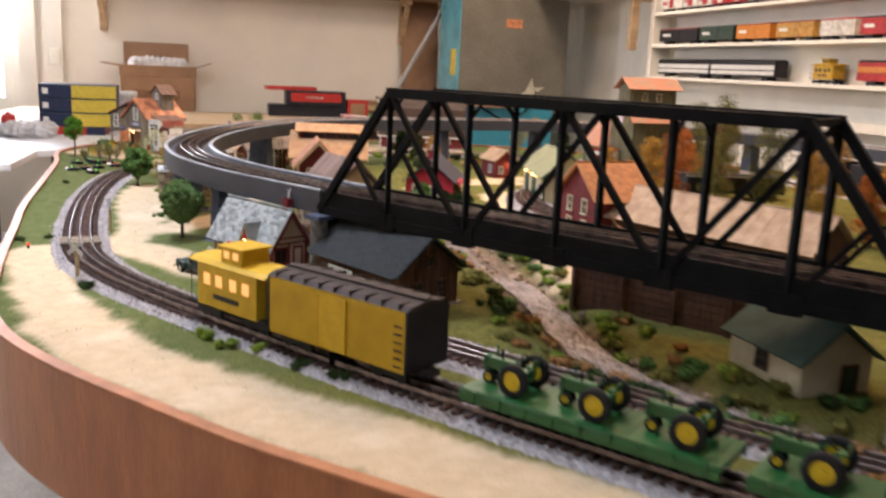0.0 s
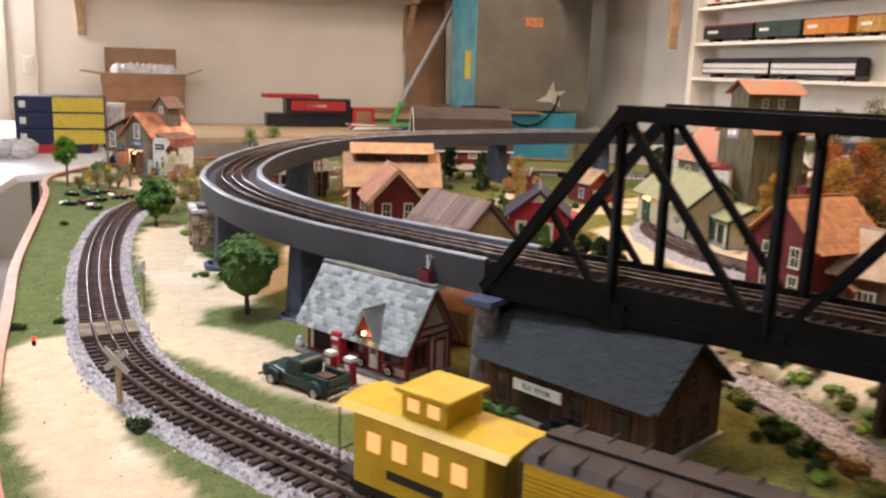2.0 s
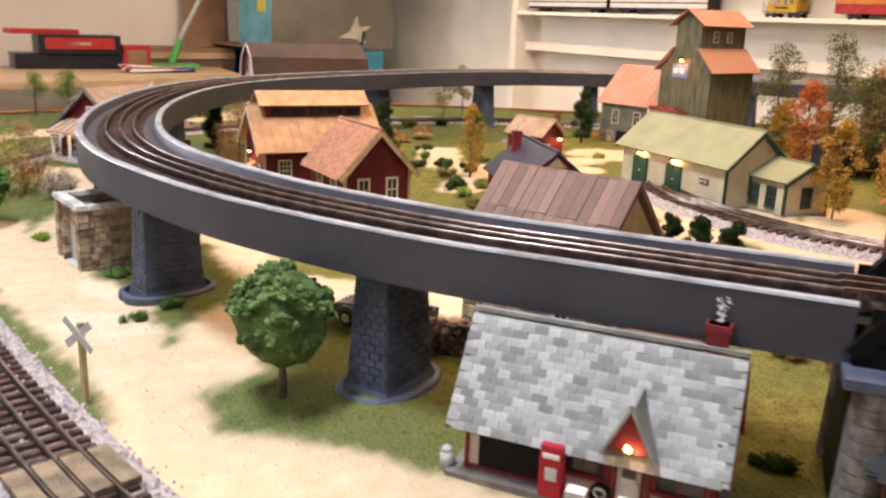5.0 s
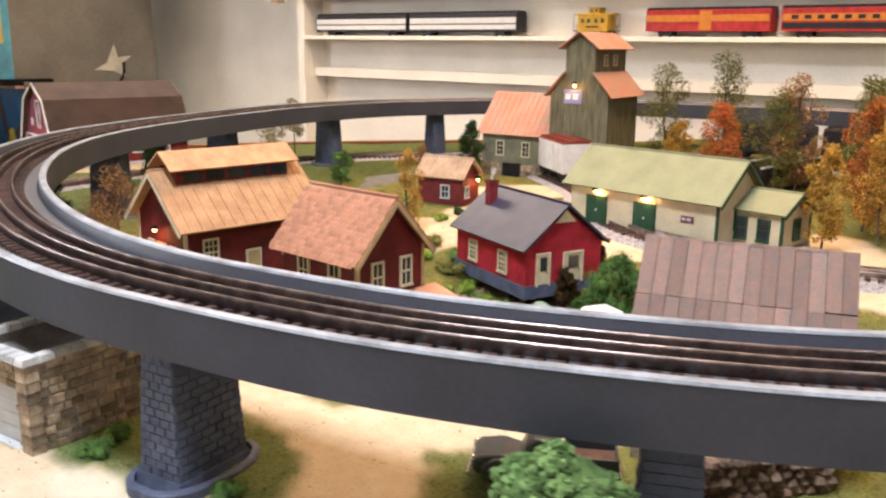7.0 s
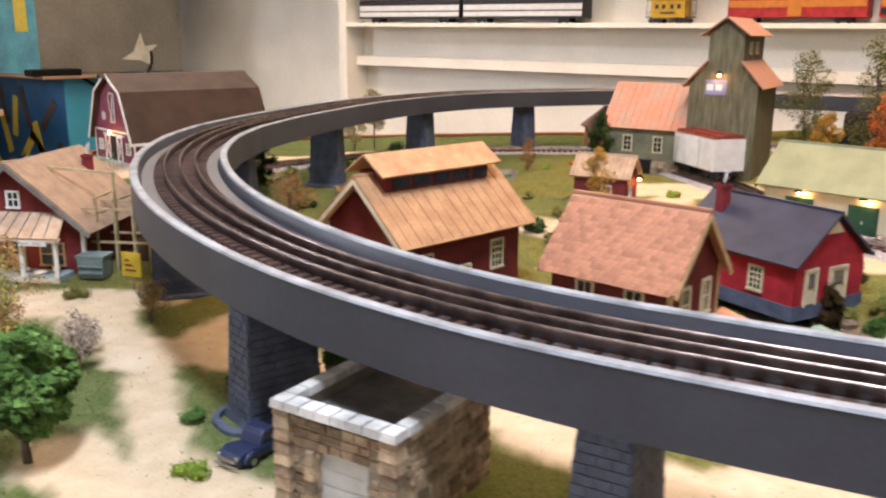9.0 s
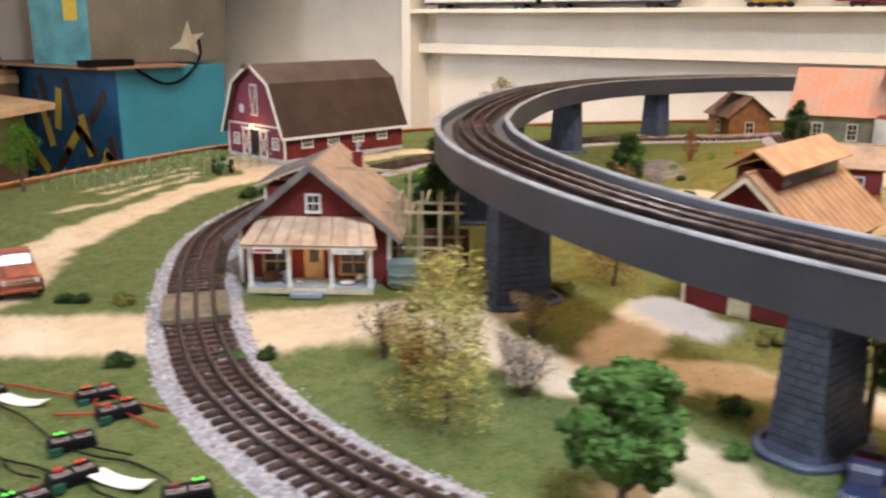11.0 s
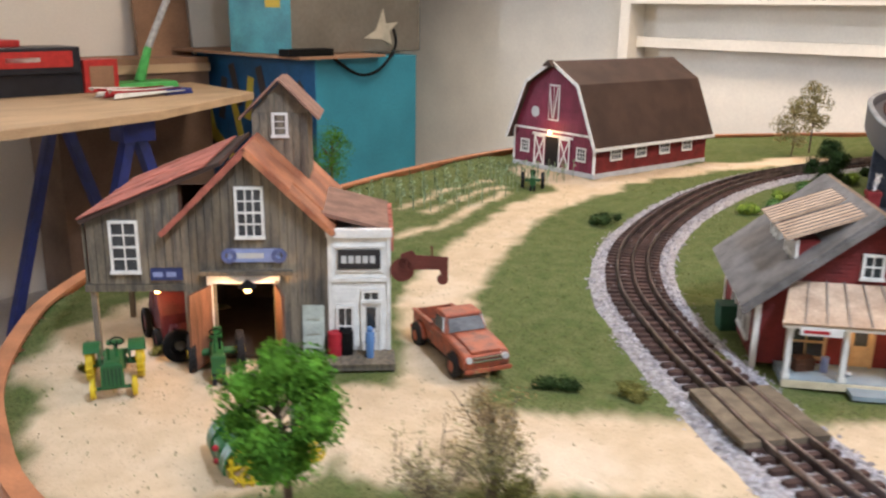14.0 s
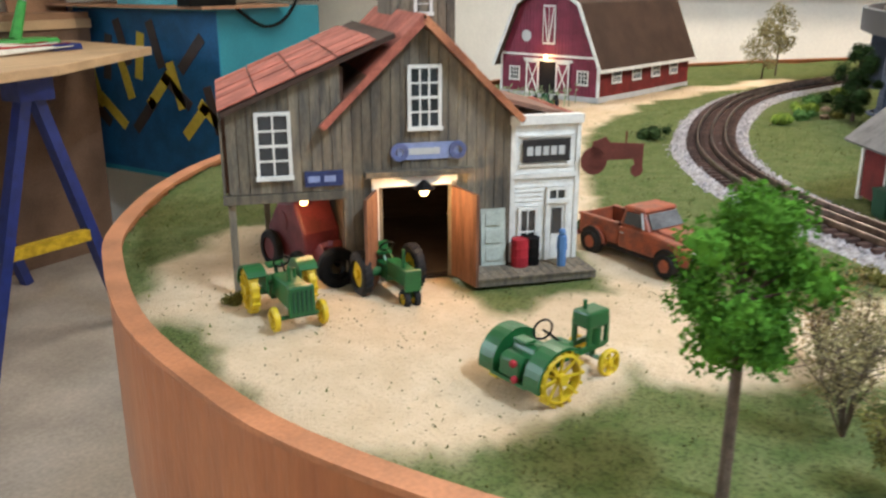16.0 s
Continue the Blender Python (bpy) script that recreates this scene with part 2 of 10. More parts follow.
MAIN = [(1.1, 0.60), (0.92, 0.83), (0.78, 1.0), (0.654, 1.154), (0.55, 1.285), (0.47, 1.395), (0.378, 1.52), (0.29, 1.66), (0.229, 1.80), (0.194, 1.98),
        (0.162, 2.25), (0.15, 2.5), (0.160, 2.73), (0.203, 2.89), (0.272, 3.01), (0.338, 3.095), (0.412, 3.18), (0.515, 3.275), (0.665, 3.357),
        (0.88, 3.415), (1.1, 3.44), (1.3, 3.42), (1.5, 3.36), (1.66, 3.28), (1.80, 3.15), (1.92, 2.95), (2.0, 2.7), (2.02, 2.3), (2.0, 1.4)]
SIDING = [(1.15, 0.76), (0.95, 0.985), (0.837, 1.122), (0.739, 1.235), (0.645, 1.345), (0.53, 1.43)]
TOWN = [(1.9, 2.93), (1.72, 2.86), (1.55, 2.72), (1.38, 2.52), (1.24, 2.42), (1.12, 2.28), (1.08, 2.1), (1.10, 1.95), (1.2, 1.7), (1.45, 1.4)]
STREAM = [(0.86, 2.35), (0.87, 2.05), (0.868, 1.876), (0.88, 1.73), (0.885, 1.56), (0.875, 1.424), (0.868, 1.303), (0.885, 1.217), (0.93, 1.12), (1.05, 0.95), (1.3, 0.6)]
SAND = [([(0.158, 1.80), (0.187, 1.70), (0.203, 1.61), (0.237, 1.53), (0.270, 1.455), (0.343, 1.325), (0.41, 1.245), (0.50, 1.155), (0.64, 1.01), (0.82, 0.85)], 0.041), ([(0.258, 1.455), (0.335, 1.315), (0.402, 1.236), (0.49, 1.142), (0.63, 0.995), (0.82, 0.82)], 0.046),
        ([(0.13, 1.81), (0.193, 1.87), (0.24, 1.895), (0.30, 1.87), (0.365, 1.78), (0.42, 1.70), (0.465, 1.65)], 0.047),
        ([(0.27, 1.90), (0.288, 2.03), (0.262, 2.2), (0.242, 2.35), (0.236, 2.48), (0.25, 2.58)], 0.032),
        ([(0.28, 2.06), (0.30, 2.2), (0.265, 2.36), (0.275, 2.50)], 0.034), ([(0.275, 2.50), (0.335, 2.61), (0.385, 2.69)], 0.020),
        ([(0.33, 2.03), (0.40, 2.12), (0.49, 2.19), (0.57, 2.11), (0.63, 2.05)], 0.042),
        ([(0.45, 2.16), (0.47, 2.28), (0.49, 2.40), (0.47, 2.5), (0.45, 2.62), (0.40, 2.72)], 0.03),
        ([(0.02, 3.33), (0.06, 3.40)], 0.08), ([(0.03, 3.29), (0.14, 3.27)], 0.045), ([(0.06, 3.47), (0.11, 3.42)], 0.055),
        ([(0.14, 3.22), (0.25, 3.29), (0.36, 3.405), (0.46, 3.46), (0.6, 3.525), (0.76, 3.58), (0.92, 3.60), (1.1, 3.60), (1.3, 3.53), (1.5, 3.45)], 0.033),
        ([(0.93, 3.60), (0.96, 3.68), (1.0, 3.75)], 0.05), ([(0.13, 3.22), (0.22, 3.11), (0.30, 3.0), (0.38, 2.935), (0.44, 2.87)], 0.048),
        ([(0.50, 2.84), (0.44, 2.87), (0.405, 2.79), (0.39, 2.70)], 0.034),
        ([(1.12, 2.12), (0.95, 2.12), (0.76, 2.15)], 0.055), ([(1.06, 2.3), (1.05, 2.12), (1.1, 1.95)], 0.05), ([(1.0, 2.55), (0.98, 2.7), (1.1, 2.9)], 0.04),
        ([(1.05, 1.45), (0.98, 1.62), (1.02, 1.8)], 0.06), ([(1.3, 2.65), (1.42, 2.55)], 0.05), ([(1.10, 2.57), (1.25, 2.58), (1.40, 2.56)], 0.03), ([(0.92, 2.52), (1.05, 2.53), (1.14, 2.51)], 0.045),
        ([(1.03, 1.95), (1.08, 2.05), (1.16, 2.02), (1.26, 2.07)], 0.05), ([(1.16, 2.02), (1.24, 1.9), (1.3, 1.75)], 0.05), ([(0.46, 2.70), (0.58, 2.71)], 0.03), ([(0.03, 3.50), (0.09, 3.55)], 0.03), ([(0.12, 3.55), (0.16, 3.56)], 0.03), ([(0.10, 3.50), (0.15, 3.45), (0.21, 3.47)], 0.05),
        ([(0.50, 3.60), (0.58, 3.60), (0.68, 3.635), (0.80, 3.67)], 0.006), ([(0.60, 3.70), (0.75, 3.75), (0.85, 3.74)], 0.004), ([(0.62, 3.66), (0.74, 3.70), (0.83, 3.70)], 0.005)]
GRAVEL = [([(0.60, 2.71), (0.56, 2.66)], 0.03)]
HOLLOW = [([(1.28, 2.98), (1.42, 3.02), (1.52, 3.12)], 0.07)]


def near(X, Y, pts):
    """Distance of grid points to a polyline."""
    best = np.full(X.shape, 9.0)
    for (ax, ay), (bx, by) in zip(pts, pts[1:]):
        dx, dy = bx - ax, by - ay
        t = np.clip(((X - ax) * dx + (Y - ay) * dy) / (dx * dx + dy * dy), 0, 1)
        best = np.minimum(best, np.hypot(X - ax - t * dx, Y - ay - t * dy))
    return best


def smooth_step(a, b, x):
    t = np.clip((x - a) / (b - a), 0, 1)
    return t * t * (3 - 2 * t)


def height(X, Y):
    X, Y = np.asarray(X, float), np.asarray(Y, float)
    z = 0.030 * smooth_step(0.72, 1.12, X) * smooth_step(3.1, 2.7, Y) * smooth_step(1.45, 1.9, Y)
    z = z + 0.0022 * np.sin(X * 23 + 1) * np.sin(Y * 19) + 0.0012 * np.sin(X * 61 + Y * 47)
    s = near(X, Y, [(p[0], p[1]) for p in STREAM])
    z = z - 0.022 * smooth_step(0.085, 0.018, s)
    z = z - 0.014 * smooth_step(0.09, 0.03, near(X, Y, HOLLOW[0][0]))
    for line in (MAIN, SIDING, TOWN):
        k = smooth_step(0.075, 0.035, near(X, Y, line))
        flat = 0.030 * smooth_step(0.72, 1.12, X) * smooth_step(3.1, 2.7, Y) * smooth_step(1.45, 1.9, Y)
        z = z * (1 - k) + flat * k
    return z


def gz(x, y):
    return float(height(np.array([x]), np.array([y]))[0])


def inside(X, Y, poly):
    res = np.zeros(X.shape, bool)
    for (ax, ay), (bx, by) in zip(poly, poly[1:] + poly[:1]):
        if ay != by:
            hit = ((ay > Y) != (by > Y)) & (X < (bx - ax) * (Y - ay) / (by - ay) + ax)
            res ^= hit
    return res


def wobble(X, Y):
    return (np.sin(X * 71 + 3 * np.sin(Y * 37)) + np.sin(Y * 83 + 2.3 * np.sin(X * 53)) + 0.7 * np.sin(X * 190 + Y * 133) + 0.6 * np.sin(Y * 240 - X * 170)) * 0.0026


def masks(X, Y):
    w = wobble(X, Y)
    sand = np.zeros(X.shape)
    for pts, r in SAND:
        sand = np.maximum(sand, smooth_step(r + 0.010, r - 0.007, near(X, Y, pts) + w))
    grav = np.zeros(X.shape)
    for pts, r in GRAVEL:
        grav = np.maximum(grav, smooth_step(r + 0.010, r - 0.007, near(X, Y, pts) + w))
    dirt = smooth_step(0.05, 0.02, near(X, Y, [(p[0], p[1]) for p in STREAM]) + w)
    warm = smooth_step(0.3, 0.6, X) * smooth_step(3.2, 2.9, Y)
    return sand, grav, dirt, warm


def build_ground():
    step = 0.0085
    xs, ys = np.arange(-0.09, 2.46, step), np.arange(0.25, 3.93, step)
    X, Y = np.meshgrid(xs, ys, indexing="ij")
    keep = inside(X, Y, OUTLINE) | (near(X, Y, OUTLINE + OUTLINE[:1]) < 0.0072)
    Z = height(X, Y)
    rng = np.random.default_rng(4)
    Z = Z + rng.normal(0, 0.00022, Z.shape)
    idx = np.full(X.shape, -1)
    idx[keep] = np.arange(keep.sum())
    cell = keep[:-1, :-1] & keep[1:, :-1] & keep[1:, 1:] & keep[:-1, 1:]
    F = np.stack([idx[:-1, :-1][cell], idx[1:, :-1][cell], idx[1:, 1:][cell], idx[:-1, 1:][cell]], 1)
    V = np.stack([X[keep], Y[keep], Z[keep]], 1)
    me = bpy.data.meshes.new("ground")
    me.from_pydata(V.tolist(), [], F.tolist())
    me.shade_smooth()
    for name, vals in zip(("sand", "gravel", "dirt", "dry"), masks(X[keep], Y[keep])):
        me.attributes.new(name, "FLOAT", "POINT").data.foreach_set("value", vals.astype(np.float32))
    ob = new("ground", me)
    me.materials.append(ground_material())
    return tagged(ob, "green turf, sand roads and earth of a model railway layout", "layout ground", kind="structure")


def ground_material():
    m = bpy.data.materials.new("turf_sand_and_earth")
    m.use_nodes = True
    t, nd = m.node_tree, m.node_tree.nodes
    b = nd["Principled BSDF"]
    b.inputs["Roughness"].default_value, b.inputs["Specular IOR Level"].default_value = 0.95, 0.1
    co = nd.new("ShaderNodeTexCoord")

    def tex(scale, detail=4):
        n = nd.new("ShaderNodeTexNoise")
        n.inputs["Scale"].default_value, n.inputs["Detail"].default_value = scale, detail
        t.links.new(co.outputs["Object"], n.inputs["Vector"])
        return n.outputs["Fac"]

    def ranged(v, a, b2, c=0.0, d=1.0):
        r = nd.new("ShaderNodeMapRange")
        for i, x in zip((1, 2, 3, 4), (a, b2, c, d)):
            r.inputs[i].default_value = x
        t.links.new(v, r.inputs[0])
        return r.outputs[0]

    def blend(f, a, b2):
        x = nd.new("ShaderNodeMix")
        x.data_type = "RGBA"
        if isinstance(f, float):
            x.inputs[0].default_value = f
        else:
            t.links.new(f, x.inputs[0])
        for s, v in ((x.inputs[6], a), (x.inputs[7], b2)):
            if isinstance(v, tuple):
                s.default_value = (*v, 1)
            else:
                t.links.new(v, s)
        return x.outputs[2]

    def attr(name):
        a = nd.new("ShaderNodeAttribute")
        a.attribute_name = name
        return a.outputs["Fac"]

    big, mid, fine, grit = tex(9), tex(55), tex(420, 6), tex(1500, 2)
    green = blend(ranged(mid, 0.35, 0.65), (0.098, 0.138, 0.042), (0.155, 0.175, 0.068))
    green = blend(ranged(fine, 0.45, 0.72), green, (0.055, 0.075, 0.024))
    olive = blend(ranged(mid, 0.35, 0.65), (0.24, 0.22, 0.055), (0.15, 0.135, 0.035))
    olive = blend(ranged(fine, 0.45, 0.72), olive, (0.07, 0.06, 0.015))
    dry = nd.new("ShaderNodeMath")
    dry.operation = "MULTIPLY"
    t.links.new(attr("dry"), dry.inputs[0])
    t.links.new(ranged(big, 0.35, 0.6, 0.4, 1.0), dry.inputs[1])
    turf = blend(dry.outputs[0], green, olive)
    sand = blend(ranged(mid, 0.3, 0.7), (0.66, 0.535, 0.37), (0.56, 0.44, 0.285))
    sand = blend(ranged(fine, 0.55, 0.8), sand, (0.44, 0.34, 0.22))
    sand = blend(ranged(big, 0.55, 0.75), sand, (0.74, 0.64, 0.49))
    earth = blend(ranged(fine, 0.3, 0.7), (0.16, 0.10, 0.06), (0.30, 0.22, 0.15))
    col = blend(attr("dirt"), turf, earth)
    col = blend(attr("sand"), col, sand)
    col = blend(attr("gravel"), col, (0.5, 0.46, 0.40))
    t.links.new(col, b.inputs["Base Color"])
    add = nd.new("ShaderNodeMath")
    add.operation = "ADD"
    t.links.new(fine, add.inputs[0])
    t.links.new(ranged(grit, 0, 1, 0, 0.5), add.inputs[1])
    bp = nd.new("ShaderNodeBump")
    bp.inputs["Strength"].default_value, bp.inputs["Distance"].default_value = 0.75, 0.0022
    t.links.new(add.outputs[0], bp.inputs["Height"])
    t.links.new(bp.outputs[0], b.inputs["Normal"])
    return m


build_ground()
efr = frames(edge_path)
tagged(sweep(Geo(), efr, [(0.0, 0.004), (0.0, -0.135), (0.008, -0.135), (0.008, 0.004)]).part("fascia", FASCIA, smooth=False), "orange-brown painted board round the layout edge", "fascia", kind="structure")
tagged(sweep(Geo(), efr, [(-0.004, 0.004), (0.0095, 0.004), (0.0095, 0.0075), (-0.004, 0.0075)]).part("edge_trim", mat("bare_wood_rim", (0.46, 0.19, 0.085), 0.5, 0.2, 30, 400, 0.1)), "reddish wooden rim along the top of the fascia", "trim", kind="structure")
tagged(sweep(Geo(), frames([Vector(p) for p in ((2.44, 0.25, 0), (1.45, 0.25, 0), (0.95, 0.63, 0), (0.75, 0.815, 0), (0.62, 0.935, 0))]), [(0.0, 0.006), (0.0, -0.135), (0.008, -0.135), (0.008, 0.006)]).part("fascia", FASCIA), "orange-brown painted board round the layout edge", "fascia", kind="structure")
bench = Geo()
for x, y in ((0.5, 1.7), (0.3, 3.2), (1.1, 3.5), (1.9, 3.0), (1.6, 0.6), (1.0, 1.2), (2.2, 2.2)):
    bench.box(x - 0.03, y - 0.03, -0.82, x + 0.03, y + 0.03, -0.05)
bench.extrude([(x * 0.93 + 0.09, y * 0.96 + 0.09) for x, y in OUTLINE[::6]], -0.06, -0.045, "z")
tagged(bench.part("layout_benchwork", mat("dark_bench_timber", (0.10, 0.07, 0.05), 0.8, 0.3, 20, 200)), "dark timber legs and deck under the layout", "bench")

# ---- tracks on the ground ----


def track(name, pts, label, z0=0.0, parts_range=None, bed=True, ballast=True, seed=1):
    root = thing(name, Matrix.Identity(4), label, "track")
    path = spline([(x, y, 0) for x, y in pts], 0.0115)
    for p in path:
        p.z = z0 + gz(p.x, p.y)
    fr = frames(path)
    if bed:
        sweep(Geo(), fr, [(-0.052, -0.003), (0.052, -0.003), (0.037, 0.0035), (-0.037, 0.0035)]).part("ballast_bed", GRAVELBED, root, "raised bed of grey gravel")
    base = 0.0035 if bed else 0.0
    for off in (-0.016, 0.0, 0.016):
        sweep(Geo(), fr, [(off - 0.0017, base + 0.0028), (off + 0.0017, base + 0.0028), (off + 0.0006, base + 0.0042), (off + 0.0011, base + 0.0075), (off + 0.0004, base + 0.0084), (off - 0.0004, base + 0.0084), (off - 0.0011, base + 0.0075), (off - 0.0006, base + 0.0042)]).part("rail", RAIL, root, "bright tinplate rail", smooth=True)
    tie = Geo().box(-0.029, -0.0031, 0, 0.029, 0.0031, 0.0032, taper=0.0004).mesh("tie", TIE)
    rest = Geo()
    for p, d, l in fr:
        m = Matrix.Translation(p + Vector((0, 0, base))) @ Matrix.Rotation(math.atan2(l.y, l.x), 4, "Z")
        if parts_range and parts_range[0] < p.y < parts_range[1] and p.x < parts_range[2]:
            t = new("tie", tie)
            t.parent, t.matrix_local = root, m
        else:
            rest.box(-0.029, -0.0031, 0, 0.029, 0.0031, 0.0032, m)
    if rest.v:
        tagged(rest.part("tie_rest", TIE, root), kind="stuff")
    if ballast:
        rng = random.Random(seed)
        g = Geo()
        for p, d, l in fr:
            if p.x > 1.3:
                continue
            for _ in range(30):
                o = rng.gauss(0, 1)
                o = math.copysign(0.029 + abs(rng.gauss(0, 0.0105)), o) if rng.random() < 0.75 else rng.uniform(-0.028, 0.028)
                q = p + l * o + d * rng.uniform(-0.006, 0.006)
                zz = base + 0.0006 if abs(o) < 0.037 else base - (abs(o) - 0.037) * 0.33
                r = rng.uniform(0.0010, 0.0024)
                q = q + Vector((0, 0, zz))
                g.add([q + Vector((r * rng.uniform(.6, 1.3) * sx, r * rng.uniform(.6, 1.3) * sy, r * rng.uniform(.5, 1) * sz)) for sx, sy, sz in ((1, 0, 0), (-1, 0, 0), (0, 1, 0), (0, -1, 0), (0, 0, 1.3))],
                      [(0, 2, 4), (2, 1, 4), (1, 3, 4), (3, 0, 4)])
        tagged(g.part("loose_ballast", BALLAST, root, "loose grey and white gravel"), kind="stuff")
    return root, fr


main_track, main_fr = track("railway_track", MAIN, "three-rail main track with dark ties on grey gravel ballast", 0.0, (1.3, 3.42, 1.0))
track("railway_track", SIDING, "three-rail siding beside the main track", 0.0, seed=2)
track("railway_track", TOWN, "three-rail town track in front of the engine shed", 0.0, seed=3)


def crossing(y_mid, x_mid, n, name):
    root = thing(name, Matrix.Identity(4), "grey timber planks of a level crossing between the rails", "crossing")
    near_i = min(range(len(main_fr)), key=lambda i: (main_fr[i][0] - Vector((x_mid, y_mid, main_fr[i][0].z))).length)
    fr = main_fr[near_i - n:near_i + n + 1]
    for a, b in ((-0.031, -0.0185), (-0.0142, -0.002), (0.002, 0.0142), (0.0185, 0.031)):
        sweep(Geo(), fr, [(a, 0.0066), (b, 0.0066), (b, 0.0112), (a, 0.0112)]).part("plank", PLANK, root)
    return root


crossing(1.885, 0.213, 2, "level_crossing")
crossing(3.065, 0.314, 3, "level_crossing")

# ---- viaduct ----
OUTER = [(0.576, 1.648), (0.492, 1.775), (0.423, 1.888), (0.356, 2.05), (0.324, 2.2), (0.314, 2.33), (0.329, 2.48), (0.374, 2.64), (0.44, 2.78), (0.53, 2.91),
         (0.63, 3.01), (0.71, 3.07), (0.79, 3.12), (0.99, 3.21), (1.30, 3.305), (1.60, 3.315), (1.83, 3.23), (2.03, 3.10), (2.17, 2.9), (2.25, 2.6), (2.28, 2.2), (2.25, 1.6), (2.2, 1.2)]
DECK_TOP, DECK_LOW, DECK_W = 0.133, 0.097, 0.098
deck_path = spline([(x, y, 0) for x, y in OUTER], 0.0115)
for i, p in enumerate(deck_path):
    p.z = 0.014 * float(smooth_step(60, 130, np.array(float(i))))
dfr = frames(deck_path)
viaduct = thing("railway_viaduct", Matrix.Identity(4), "curved grey viaduct with a three-rail track on tapered piers", "viaduct")
W, T = DECK_W, DECK_TOP
sweep(Geo(), dfr, [(0.0, T - 0.0015), (0.0, DECK_LOW), (-W, DECK_LOW), (-W, T - 0.0015), (-W + 0.007, T - 0.0015), (-W + 0.010, T - 0.011), (-0.010, T - 0.011), (-0.007, T - 0.0015)][::-1]).part("deck", GREYDECK, viaduct, "dark grey trough-shaped deck", smooth=False)
# caps are worn, and their pale blue-grey also holds reflected daylight
for a, b in ((-0.0075, 0.0006), (-W - 0.0006, -W + 0.0075)):
    sweep(Geo(), dfr, [(a, T - 0.0015), (b, T - 0.0015), (b - 0.001, T), (a + 0.001, T)]).part("parapet_cap", GREYTOP, viaduct, "worn edge along the deck, paled by daylight put in its colour")
for off in (-0.016, 0.0, 0.016):
    o = off - W / 2
    sweep(Geo(), dfr, [(o - 0.0011, T - 0.008), (o + 0.0011, T - 0.008), (o + 0.0008, T - 0.0016), (o + 0.0004, T - 0.0006), (o - 0.0004, T - 0.0006), (o - 0.0008, T - 0.0016)]).part("rail", RAIL, viaduct, "bright tinplate rail", smooth=True)
tie_mesh = Geo().box(-0.027, -0.0031, 0, 0.027, 0.0031, 0.0030, taper=0.0004).mesh("tie", TIE)
tie_rest = Geo()
for i, (p, d, l) in enumerate(dfr):
    m = Matrix.Translation(p - l * (W / 2) + Vector((0, 0, T - 0.011))) @ Matrix.Rotation(math.atan2(l.y, l.x), 4, "Z")
    if i < 150:
        t = new("tie", tie_mesh)
        t.parent, t.matrix_local = viaduct, m
    else:
        tie_rest.box(-0.027, -0.0031, 0, 0.027, 0.0031, 0.0030, m)
tagged(tie_rest.part("tie_rest", TIE, viaduct), kind="stuff")
PIER = mat("grey_stone_pier", (0.082, 0.103, 0.160), 0.6, 0.25, 60, 500, 0.3, per_object=0.1)


